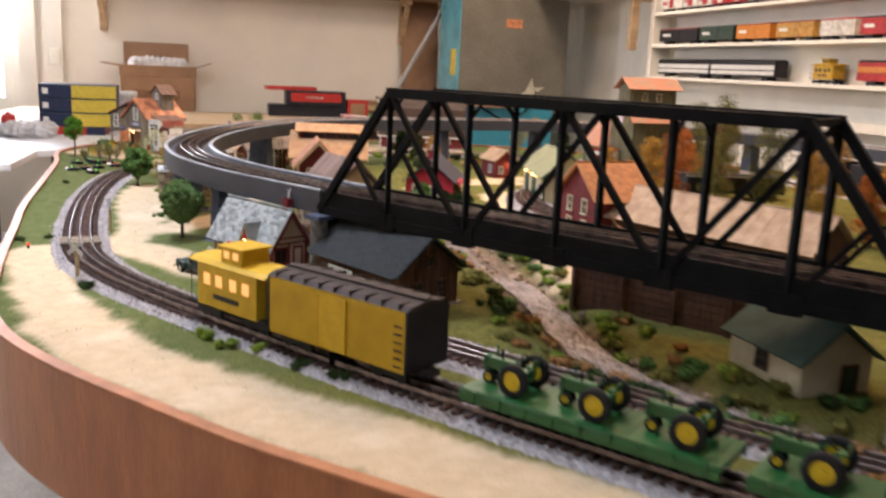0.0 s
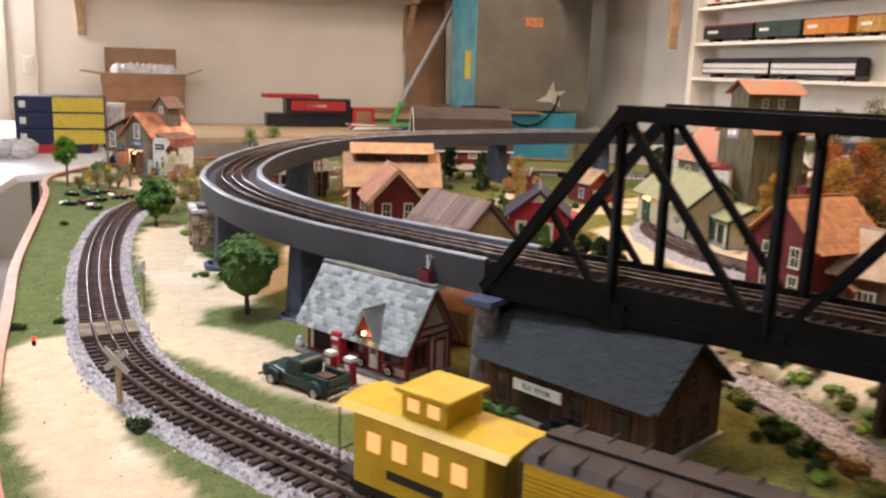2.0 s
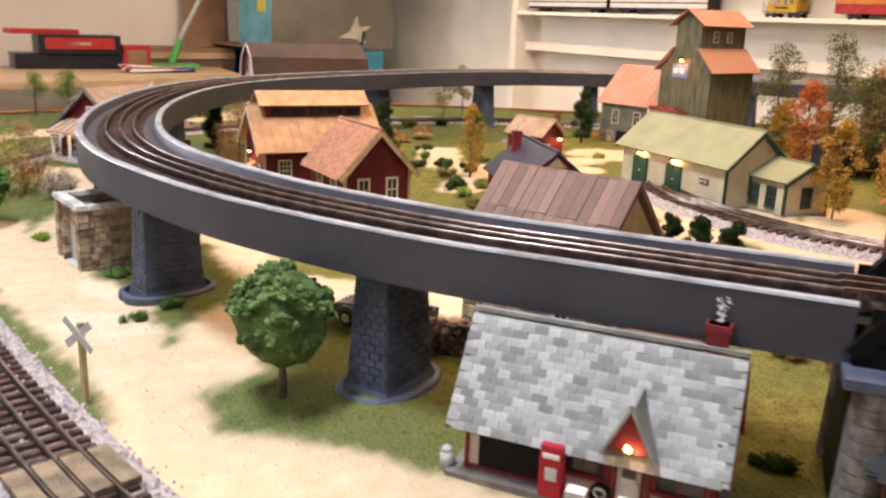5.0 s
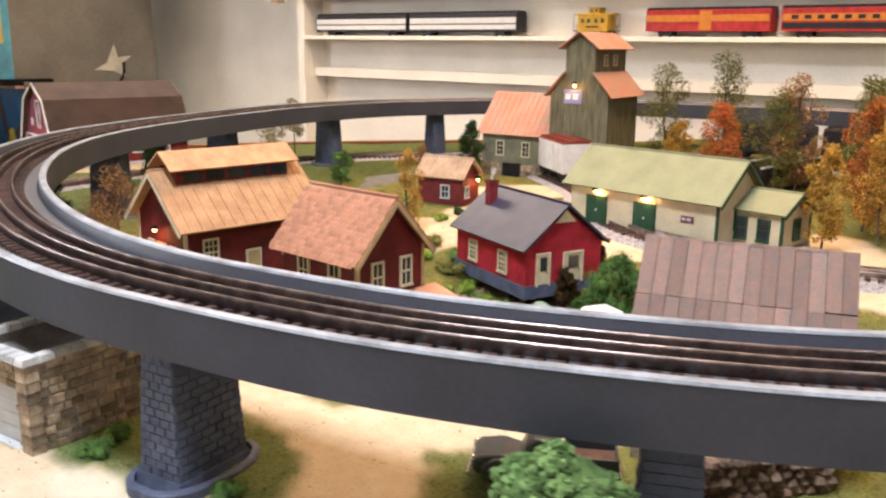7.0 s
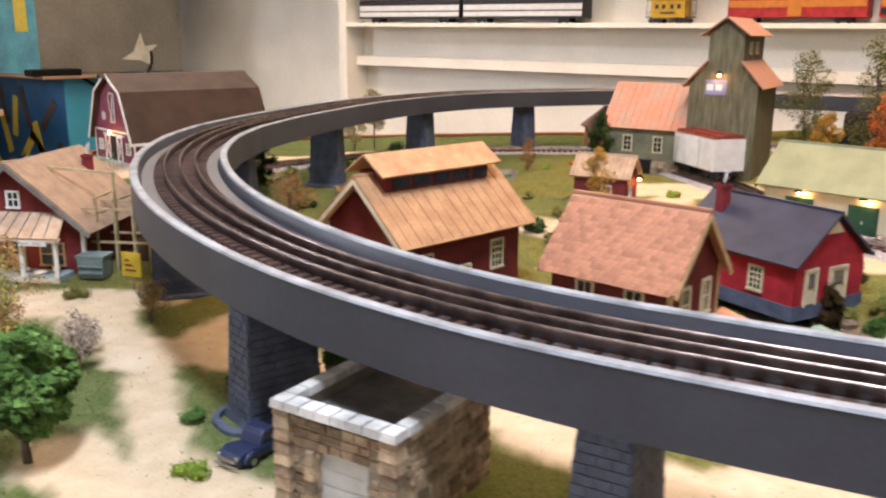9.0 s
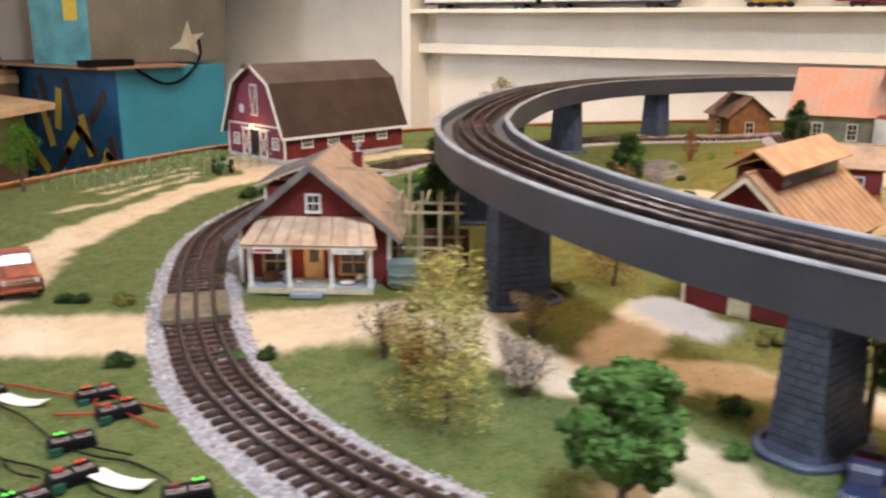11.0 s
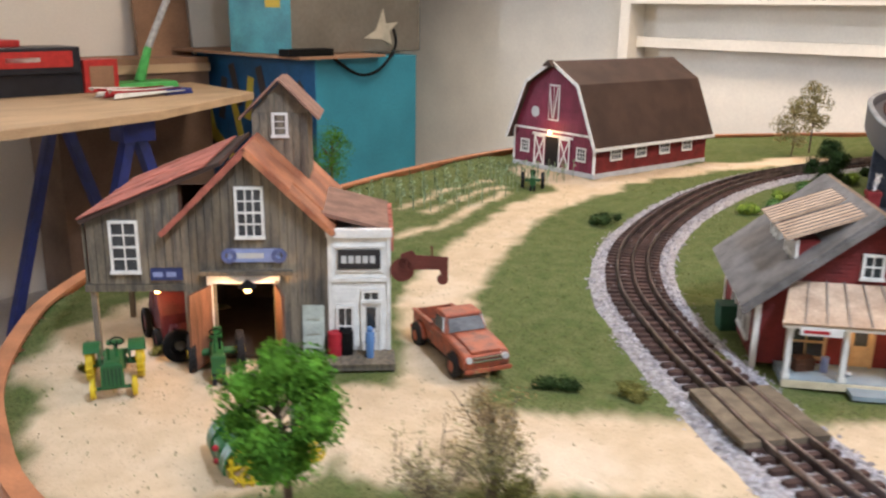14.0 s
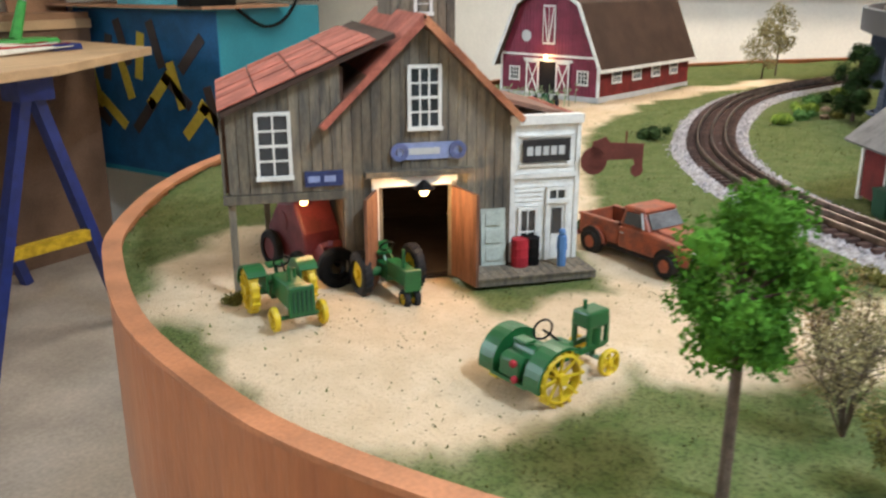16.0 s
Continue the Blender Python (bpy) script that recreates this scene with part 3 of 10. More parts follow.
def pier(x, y, top=DECK_LOW):
    """A tapered pier of stone courses on a rounded footing, square to the deck."""
    p, d, l = min(dfr, key=lambda f: (f[0] - f[2] * (W / 2) - Vector((x, y, 0))).length)
    c = p - l * (W / 2 - 0.006)
    g0 = gz(c.x, c.y)
    root = thing("viaduct_pier", Matrix.Translation((c.x, c.y, g0)) @ Matrix.Rotation(math.atan2(l.y, l.x), 4, "Z"), "tapered grey stone pier holding up the curved deck", "pier", "viaduct piers")
    hgt = top - g0 + p.z
    a0, b0, a1, b1 = 0.0295, 0.0185, 0.026, 0.0135
    ring = [(math.cos(i * math.pi / 18), math.sin(i * math.pi / 18)) for i in range(36)]
    rim = Geo()
    for rx, ry, z in ((0.046, 0.032, -0.004), (0.046, 0.032, 0.003), (0.0445, 0.0305, 0.0045), (0.041, 0.027, 0.0045), (0.041, 0.027, -0.004)):
        rim.v += [(rx * c * (1 + 0.10 * abs(2 * c * q)), ry * q * (1 + 0.10 * abs(2 * c * q)), z) for c, q in ring]
    rim.f += [(36 * r + i, 36 * r + (i + 1) % 36, 36 * r + 36 + (i + 1) % 36, 36 * r + 36 + i) for r in range(4) for i in range(36)]
    rim.part("footing_rim", PIER, root, "rounded grey rim round the footing")
    Geo().box(-a0 - .004, -b0 - .004, -0.003, a0 + .004, b0 + .004, 0.006, taper=0.0025).part("plinth", PIER, root)
    n = 15
    Geo().add([(-a0 + .0008, -b0 + .0008, 0.004), (a0 - .0008, -b0 + .0008, 0.004), (a0 - .0008, b0 - .0008, 0.004), (-a0 + .0008, b0 - .0008, 0.004), (-a1, -b1, hgt), (a1, -b1, hgt), (a1, b1, hgt), (-a1, b1, hgt)],
              [(0, 1, 5, 4), (1, 2, 6, 5), (2, 3, 7, 6), (3, 0, 4, 7), (4, 5, 6, 7)]).part("core", PIER, root)
    bricks = Geo()
    for k in range(n):
        z0, z1 = 0.006 + (hgt - 0.007) * k / n, 0.006 + (hgt - 0.007) * (k + 0.86) / n
        f0, f1 = z0 / hgt, z1 / hgt
        A0, A1, B0, B1 = a0 + (a1 - a0) * f0, a0 + (a1 - a0) * f1, b0 + (b1 - b0) * f0, b0 + (b1 - b0) * f1
        sh = (k % 2) * 0.5
        for s in (-1, 1):
            for j in range(5):
                u0, u1 = -1 + 2 * max(0, j - sh) / 4.5, -1 + 2 * min(4.5, j + 0.9 - sh) / 4.5
                e = 0.0005 + 0.0005 * random.random()
                bricks.add([(A0 * u0, s * (B0 + e), z0), (A0 * u1, s * (B0 + e), z0), (A1 * u1, s * (B1 + e), z1), (A1 * u0, s * (B1 + e), z1), (A0 * u0, s * (B0 - .001), z0), (A0 * u1, s * (B0 - .001), z0), (A1 * u1, s * (B1 - .001), z1), (A1 * u0, s * (B1 - .001), z1)],
                           [(0, 1, 2, 3), (0, 4, 5, 1), (1, 5, 6, 2), (2, 6, 7, 3), (3, 7, 4, 0)])
            for j in range(4):
                u0, u1 = -1 + 2 * max(0, j - sh) / 3.5, -1 + 2 * min(3.5, j + 0.88 - sh) / 3.5
                e = 0.0005 + 0.0005 * random.random()
                bricks.add([(s * (A0 + e), B0 * u0, z0), (s * (A0 + e), B0 * u1, z0), (s * (A1 + e), B1 * u1, z1), (s * (A1 + e), B1 * u0, z1), (s * (A0 - .001), B0 * u0, z0), (s * (A0 - .001), B0 * u1, z0), (s * (A1 - .001), B1 * u1, z1), (s * (A1 - .001), B1 * u0, z1)],
                           [(0, 1, 2, 3), (0, 4, 5, 1), (1, 5, 6, 2), (2, 6, 7, 3), (3, 7, 4, 0)])
    tagged(bricks.part("stonework", PIER, root, "courses of small grey stones"), kind="stuff")


for x, y in ((0.455, 1.935), (0.366, 2.242), (0.372, 2.525), (0.53, 2.84), (0.81, 3.06), (1.14, 3.20), (1.48, 3.26), (1.78, 3.19), (2.08, 2.9), (2.19, 2.4), (2.19, 1.8), (2.13, 1.3)):
    pier(x, y)

# ---- truss bridge ----
BD = Vector((0.595, -0.804, 0)).normalized()
BI = Vector((0.804, 0.595, 0)).normalized()
PANEL, N0 = 0.1345, Vector((0.577, 1.648, 0))
Z_LOW, Z_TOP, GAP = 0.104, 0.279, 0.097
bridge = thing("truss_bridge", Matrix.Identity(4), "black through-truss railway bridge with a three-rail track", "bridge")


def bp(i, side, z):
    return N0 + BD * (PANEL * i) + BI * (GAP * side) + Vector((0, 0, z))


for side in (0, 1):
    Geo().beam(bp(0, side, Z_LOW), bp(6, side, Z_LOW), 0.008, 0.012).part("bottom_chord", BLACK, bridge)
    Geo().beam(bp(0.97, side, Z_TOP), bp(5.03, side, Z_TOP), 0.011, 0.013).part("top_chord", BLACK, bridge)
    for i, j in ((0, 1), (6, 5)):
        Geo().beam(bp(i, side, Z_LOW), bp(j, side, Z_TOP), 0.010, 0.010).part("end_post", BLACK, bridge)
    for i in range(1, 6):
        Geo().beam(bp(i, side, Z_LOW), bp(i, side, Z_TOP), 0.007, 0.008).part("post", BLACK, bridge)
        Geo().box(-0.016, -0.0045, -0.010, 0.016, 0.0045, 0.012, Matrix.Translation(bp(i, side, Z_LOW)) @ Matrix.Rotation(math.atan2(BD.y, BD.x), 4, "Z")).part("gusset_plate", BLACK, bridge)
    for i, j in ((1, 2), (3, 2), (3, 4), (5, 4)):
        Geo().beam(bp(i, side, Z_TOP), bp(j, side, Z_LOW), 0.006, 0.007).part("diagonal", BLACK, bridge)
    for i, j in ((1, 0.5), (5, 5.5)):
        Geo().beam(bp(i, side, Z_LOW), bp(j, side, (Z_LOW + Z_TOP) / 2), 0.005, 0.006).part("sub_diagonal", BLACK, bridge)
for i in range(7):
    Geo().beam(bp(i, 0, Z_LOW + 0.002), bp(i, 1, Z_LOW + 0.002), 0.006, 0.012).part("floor_beam", BLACK, bridge)
for i in range(1, 6):
    Geo().beam(bp(i, 0, Z_TOP), bp(i, 1, Z_TOP), 0.006, 0.008).part("top_strut", BLACK, bridge)
    for s in (0, 1):
        Geo().beam(bp(i, s, Z_TOP - 0.026), bp(i, 0.28 if s == 0 else 0.72, Z_TOP - 0.003), 0.004, 0.004).part("knee_brace", BLACK, bridge)
for i in range(1, 5):
    Geo().beam(bp(i, 0, Z_TOP), bp(i + 1, 1, Z_TOP), 0.004, 0.004).part("top_lacing", BLACK, bridge)
    Geo().beam(bp(i, 1, Z_TOP - 0.003), bp(i + 1, 0, Z_TOP - 0.003), 0.004, 0.004).part("top_lacing", BLACK, bridge)
for s in (0.28, 0.72):
    Geo().beam(bp(0, s, T - 0.018), bp(6, s, T - 0.018), 0.006, 0.014).part("stringer", BLACK, bridge)
for s, z in ((0.0, 0.120), (1.0, 0.120)):
    Geo().beam(bp(0.05, s, z), bp(5.95, s, z), 0.004, 0.024).part("side_girder", BLACK, bridge)
Geo().box(0, 0.006, 0, PANEL * 6, GAP - 0.006, 0.003, Matrix.Translation(N0 + Vector((0, 0, T - 0.016))) @ Matrix.Rotation(math.atan2(BD.y, BD.x), 4, "Z")).part("floor", BLACK, bridge)
for off in (-0.016, 0.0, 0.016):
    Geo().beam(bp(-0.05, 0.5, T - 0.003) + BI * off, bp(6.2, 0.5, T - 0.003) + BI * off, 0.0022, 0.006).part("rail", RAIL, bridge, "bright tinplate rail")
for k in range(72):
    c = bp(k * 6 / 72, 0.5, T - 0.013)
    t = new("tie", tie_mesh)
    t.parent, t.matrix_local = bridge, Matrix.Translation(c + Vector((0, 0, 0.004))) @ Matrix.Rotation(math.atan2(BI.y, BI.x), 4, "Z")
STONEP = mat("round_grey_stone_tower", (0.17, 0.16, 0.15), 0.85, 0.35, 110, 700, 0.5)
for i, nm in ((0.1, "bridge_pier"), (5.9, "bridge_pier")):
    c = bp(i, 0.5, 0)
    root = thing(nm, Matrix.Translation((c.x, c.y, gz(c.x, c.y))) @ Matrix.Rotation(math.atan2(BI.y, BI.x), 4, "Z"), "grey stone tower carrying the end of the truss bridge", "pier", "bridge piers")
    for x in (-0.062, 0.044):
        for k in range(10):
            Geo().rod((x, 0, k * 0.0096 - 0.004), (x, 0, k * 0.0096 + 0.0050), 0.0150 - 0.0003 * k, 0.0147 - 0.0003 * k, 14).part("stone_ring", STONEP, root)
    Geo().box(-0.044, -0.011, -0.004, 0.026, 0.011, 0.092).part("pier_core", BLACK, root, "dark web between the columns")
    Geo().box(-0.075, -0.013, 0.0925, 0.056, 0.018, 0.0985 - gz(c.x, c.y)).part("cap", PIER, root)
# deck beyond the bridge
tail = [bp(6.0 + k * 0.1, 0.0, 0) for k in range(24)]
end_deck = thing("railway_viaduct", Matrix.Identity(4), "short straight grey viaduct after the truss bridge", "viaduct")
sweep(Geo(), frames(tail), [(0.0, T - 0.0015), (0.0, DECK_LOW), (W, DECK_LOW), (W, T - 0.0015), (W - 0.007, T - 0.0015), (W - 0.010, T - 0.011), (0.010, T - 0.011), (0.007, T - 0.0015)]).part("deck", GREYDECK, end_deck)

# ---- the room ----
DAYGLASS = glow("daylight_beyond_glass", (0.86, 0.94, 1.0), 3.5)
WALL = mat("cream_wall_paint", (0.80, 0.75, 0.66), 0.7, 0.06, 3, 120, 0.05)
WHITEW = mat("white_board_paint", (0.84, 0.80, 0.70), 0.5, 0.06, 5, 120, 0.05)
FLOORM = mat("grey_concrete_floor", (0.46, 0.42, 0.37), 0.7, 0.2, 4, 90, 0.15)
PINE = mat("pale_pine_board", (0.55, 0.38, 0.22), 0.6, 0.18, 6, 120, 0.1, stretch=(1, 6, 6))
PLY = mat("tan_plywood", (0.56, 0.40, 0.24), 0.6, 0.15, 5, 90, 0.1, stretch=(1, 5, 5))
CARD = mat("brown_cardboard", (0.34, 0.20, 0.12), 0.8, 0.15, 8, 120, 0.1)
FLOOR_Z, CEIL_Z = -0.82, 1.75


def setting(name, geo, material, label, bevel=0.0):
    return tagged(geo.part(name, material, bevel=bevel), label, "", kind="structure")


setting("floor", Geo().box(-1.2, -2.1, FLOOR_Z - 0.05, 2.74, 6.4, FLOOR_Z), FLOORM, "pale grey concrete floor of a basement room")
setting("ceiling", Geo().box(-1.2, -2.1, CEIL_Z, 2.74, 6.4, CEIL_Z + 0.05), mat("white_ceiling", (0.75, 0.73, 0.68), 0.8, 0.05, 3, 100, 0.05), "plain white ceiling")
# back wall with a window opening at its far left
WX0, WX1, WZ0, WZ1 = -1.06, -0.84, -0.02, 1.2
setting("wall_back", Geo().box(WX1, 6.2, FLOOR_Z, 2.75, 6.32, CEIL_Z).box(-1.2, 6.2, FLOOR_Z, WX0, 6.32, CEIL_Z).box(WX0, 6.2, FLOOR_Z, WX1, 6.32, WZ0).box(WX0, 6.2, WZ1, WX1, 6.32, CEIL_Z), WALL, "cream painted wall with shelves and a bright window")
setting("wall_right", Geo().box(2.62, -2.0, FLOOR_Z, 2.74, 6.2, CEIL_Z), WHITEW, "cream white wall behind the display shelves")
setting("wall_left", Geo().box(-1.2, -2.1, FLOOR_Z, -1.1, 6.2, CEIL_Z), WALL, "cream painted wall")
setting("wall_near", Geo().box(-1.1, -2.1, FLOOR_Z, 2.62, -2.0, CEIL_Z), WALL, "cream painted wall behind the walk")
win = thing("window_1", Matrix.Identity(4), "overexposed daylit window with white frame", "window", kind="structure")
Geo().box(WX0, 6.24, WZ0, WX1, 6.25, WZ1).part("pane", DAYGLASS, win)
fg = Geo()
for x in (WX0, (WX0 + WX1) / 2 - 0.02, WX1 - 0.05):
    fg.box(x, 6.2, WZ0, x + 0.05, 6.238, WZ1)
fg.box(WX0, 6.19, WZ0 - 0.05, WX1, 6.238, WZ0 + 0.03).box(WX0, 6.2, WZ1 - 0.05, WX1, 6.238, WZ1)
fg.part("window_frame", WHITEW, win)
setting("curtain_trim", Geo().box(-0.80, 6.175, -0.1, -0.70, 6.2, 1.2).box(-0.66, 6.18, -0.1, -0.55, 6.2, 1.2), WALL, "plain casing boards beside the window")
outlet = thing("wall_outlet", pose(-0.60, 6.178, 0.27), "small cream switch plate on the wall", "switch")
Geo().box(-0.03, -0.006, -0.05, 0.03, 0, 0.05).part("plate", WHITEW, outlet, bevel=0.004)
Geo().box(-0.006, -0.012, -0.012, 0.006, -0.006, 0.012).part("toggle", WHITE, outlet)

# pine shelf with brackets on the back wall, jars on it
bshelf = thing("wall_shelf", Matrix.Identity(4), "long pale pine shelf on wooden brackets", "shelf")
Geo().box(-0.35, 5.90, 0.725, 2.05, 6.2, 0.76).part("board", PINE, bshelf, bevel=0.003)
for x in (-0.31, 1.545):
    br = Geo().box(x - 0.02, 6.16, 0.44, x + 0.02, 6.2, 0.725).part("bracket", PINE, bshelf, bevel=0.002)
    Geo().box(x - 0.02, 5.95, 0.69, x + 0.02, 6.16, 0.725).part("arm", PINE, br, bevel=0.002)
    Geo().beam((x, 6.16, 0.50), (x, 6.0, 0.69), 0.03, 0.03).part("brace", PINE, br)
jar_mats = [mat("clear_jar_contents", (0.62, 0.58, 0.48), 0.3, 0.3), mat("white_tub", (0.72, 0.72, 0.70), 0.4), mat("amber_bottle", (0.45, 0.28, 0.08), 0.25), mat("green_can", (0.12, 0.30, 0.16), 0.4), mat("dark_tin", (0.05, 0.05, 0.06), 0.4), mat("blue_tin", (0.10, 0.18, 0.36), 0.4)]
rj = random.Random(5)
x = -0.05
while x < 1.75:
    r, hh = rj.uniform(0.022, 0.045), rj.uniform(0.09, 0.18)
    if 0.2 < x < 0.33 or rj.random() < 0.15:
        x += 0.09
        continue
    j = thing("storage_jar", pose(x + r, 6.02 + rj.uniform(-0.03, 0.05), 0.76), "assorted storage jar standing on the pine shelf", "jar", "jars on the pine shelf")
    Geo().rod((0, 0, 0), (0, 0, hh), r, r, 14).part("body", jar_mats[rj.choice((0, 1, 1, 0, 2, 3, 5))], j, smooth=False)
    Geo().rod((0, 0, hh), (0, 0, hh + 0.018), r * 0.85, r * 0.85, 14).part("lid", rj.choice((WHITE, jar_mats[4], CREAMT)), j)
    x += 2 * r + rj.uniform(0.005, 0.03)
coil = thing("cable_coil", pose(1.42, 6.0, 0.76), "black coil of cable lying on the pine shelf", "cable")
for k in range(3):
    Geo().wheel((0, 0, 0.018 + 0.026 * k), (0, 0, 1), 0.12 - 0.01 * k, 0.026, 24, hole=0.085).part("loop", jar_mats[4], coil, smooth=True)

# end shelf over the carton, along the right wall
eshelf = thing("wall_shelf", Matrix.Identity(4), "white shelf with a pine front edge over the carton", "shelf")
Geo().box(2.22, 4.50, 0.735, 2.62, 6.2, 0.765).part("board", WHITEW, eshelf)
Geo().box(2.20, 4.50, 0.725, 2.22, 5.9, 0.795).part("front_edge", PINE, eshelf, "pale pine edge strip")
Geo().box(2.20, 4.48, 0.725, 2.62, 4.50, 0.795).part("end_edge", PINE, eshelf, "pale pine edge strip")
eb = Geo().box(2.40, 4.52, 0.44, 2.44, 4.56, 0.735).part("bracket", PINE, eshelf, bevel=0.002)
Geo().box(2.44, 4.52, 0.68, 2.62, 4.56, 0.735).part("arm", PINE, eb, bevel=0.002)

# display shelves
cab = thing("display_shelves", Matrix.Identity(4), "cream white built-in shelves full of model trains", "shelf")
Geo().box(2.50, 4.475, -0.82, 2.62, 4.515, CEIL_Z).part("side_panel", WHITEW, cab)
Geo().box(2.602, -0.5, 0.19, 2.618, 4.475, CEIL_Z).part("back_panel", WHITEW, cab)
Geo().box(2.555, -0.5, 0.155, 2.602, 4.475, 0.19).part("lower_rail", WHITEW, cab, "narrow wall rail below the shelves")
for z in (0.315, 0.468, 0.622, 0.776, 0.93, 1.084):
    Geo().box(2.492, -0.5, z - 0.014, 2.602, 4.475, z).part("shelf_board", WHITEW, cab, bevel=0.0015)

# plywood table on blue trestles
table = thing("plywood_table", Matrix.Identity(4), "plywood table top on blue steel trestles", "table")
g = Geo().extrude([(-0.75, 4.72), (0.573, 5.0), (1.05, 5.12), (1.60, 5.43), (1.66, 5.93), (-0.75, 5.93)], -0.045, -0.02, "z")
g.part("table_top", PLY, table, bevel=0.002)
BLUE = mat("blue_painted_steel", (0.02, 0.04, 0.22), 0.4, 0.2, 30, 300, 0.1, spec=0.5)
for x, y in ((1.02, 5.22), (1.06, 5.80), (-0.2, 5.0), (-0.2, 5.8)):
    Geo().beam((x, y, -0.045), (x - 0.24, y - 0.03, FLOOR_Z), 0.032, 0.032).part("leg", BLUE, table)
    Geo().beam((x, y, -0.045), (x + 0.24, y + 0.03, FLOOR_Z), 0.032, 0.032).part("leg", BLUE, table)
    Geo().box(x - 0.05, y - 0.04, -0.11, x + 0.05, y + 0.04, -0.045).part("bracket", BLUE, table)
Geo().box(0.90, 5.205, -0.52, 1.14, 5.235, -0.49).part("brace", mat("yellow_steel_clip", (0.6, 0.42, 0.03), 0.4), table)
# ledge and boxes at the back right
TURQ = mat("turquoise_carton", (0.035, 0.26, 0.36), 0.5, 0.12, 6, 100, 0.05)
YEL = mat("yellow_print", (0.62, 0.48, 0.06), 0.5, 0.1)
DKBROWN = mat("dark_brown_print", (0.06, 0.045, 0.04), 0.6, 0.1)
box1 = thing("large_carton", Matrix.Identity(4), "large turquoise carton with yellow and dark block lettering", "box")
Geo().box(1.80, 5.33, -0.52, 2.32, 6.18, 0.095).part("body", TURQ, box1, bevel=0.004)
Geo().box(1.7982, 5.335, -0.50, 1.801, 6.17, 0.085).part("printed_side", mat("dark_blue_print", (0.018, 0.105, 0.24), 0.5, 0.2, 12, 120, 0.05), box1, "dark blue printed side")
rb = random.Random(8)
for k in range(9):
    y0 = 5.38 + 0.09 * k
    for q in range(2):
        zc = rb.uniform(-0.32, 0.0)
        m = Matrix.Translation((1.7965, y0, zc)) @ Matrix.Rotation(rb.choice((-0.9, 0.8, 0.2, -0.3)), 4, "X")
        Geo().box(-0.001, -0.020, -0.085, 0.0015, 0.020, 0.085, m).part("printed_bar", YEL if (k + q) % 2 else DKBROWN, box1)
Geo().box(1.69, 5.28, 0.095, 2.10, 6.16, 0.105).part("top_flap", CARD, box1, "brown cardboard flap")
ledge = thing("timber_ledge", Matrix.Identity(4), "stack of brown boards behind the plywood table", "boards")
Geo().box(1.12, 5.95, -0.82, 1.755, 6.19, 0.02).part("cabinet", mat("brown_old_board", (0.20, 0.13, 0.09), 0.7, 0.2, 8, 120), ledge)
Geo().box(1.08, 5.94, 0.02, 1.757, 6.19, 0.052).part("board", PLY, ledge)
Geo().box(1.15, 5.95, 0.052, 1.756, 6.19, 0.075).part("board", CARD, ledge)
ac = thing("wrapped_appliance", Matrix.Identity(4), "grey appliance carton wrapped in clear plastic with turquoise side", "box")
DARKG = mat("dark_grey_wrapped_panel", (0.16, 0.145, 0.115), 0.25, 0.15, 6, 60, 0.3, spec=0.6)
Geo().box(1.745, 5.40, 0.107, 2.41, 5.70, 0.78).part("body", DARKG, ac, bevel=0.004)
Geo().extrude([(1.741, 5.395), (1.745, 5.395), (1.745, 5.70), (1.695, 5.70)], 0.107, 0.80, "z").part("side_panel", mat("turquoise_plastic_wrap", (0.08, 0.36, 0.44), 0.15, 0.25, 10, 120, 0.4, spec=0.7), ac, "turquoise side under plastic wrap")
Geo().slab((1.7335, 5.44, 0.27), (1.7225, 5.51, 0.27), (1.7225, 5.51, 0.42), (1.7335, 5.44, 0.42), 0.003).part("sticker", YEL, ac, "yellow and dark sticker")
Geo().box(2.02, 5.397, 0.555, 2.12, 5.4005, 0.605).part("label", mat("orange_white_label", (0.62, 0.25, 0.12), 0.5, 0.3, 40), ac, "small orange and white label")
star = Geo().add([(2.10, 5.397, 0.16), (2.16, 5.397, 0.19), (2.20, 5.397, 0.27), (2.215, 5.397, 0.215), (2.28, 5.397, 0.22), (2.235, 5.397, 0.185), (2.25, 5.397, 0.13), (2.19, 5.397, 0.155),
                  (2.10, 5.4005, 0.16), (2.16, 5.4005, 0.19), (2.20, 5.4005, 0.27), (2.215, 5.4005, 0.215), (2.28, 5.4005, 0.22), (2.235, 5.4005, 0.185), (2.25, 5.4005, 0.13), (2.19, 5.4005, 0.155)],
                 [tuple(range(8))] + [(i, i + 8, (i + 1) % 8 + 8, (i + 1) % 8) for i in range(8)])
star.part("torn_patch", mat("beige_torn_paper", (0.50, 0.46, 0.36), 0.7, 0.2, 20), ac, "torn beige paper patch")
cable = thing("black_cable", Matrix.Identity(4), "black cable hanging across the turquoise carton", "cable")
pts = spline([(1.83, 5.31, 0.125), (1.90, 5.31, 0.075), (2.00, 5.31, 0.03), (2.10, 5.31, 0.05), (2.18, 5.31, 0.13), (2.22, 5.36, 0.2)], 0.02)
cg = Geo()
cg.tube(pts, 0.006, 6)
cg.part("lead", BLACK, cable, smooth=True)
Geo().box(1.66, 5.30, 0.105, 1.86, 5.36, 0.13).part("plug_strip", BLACK, cable)
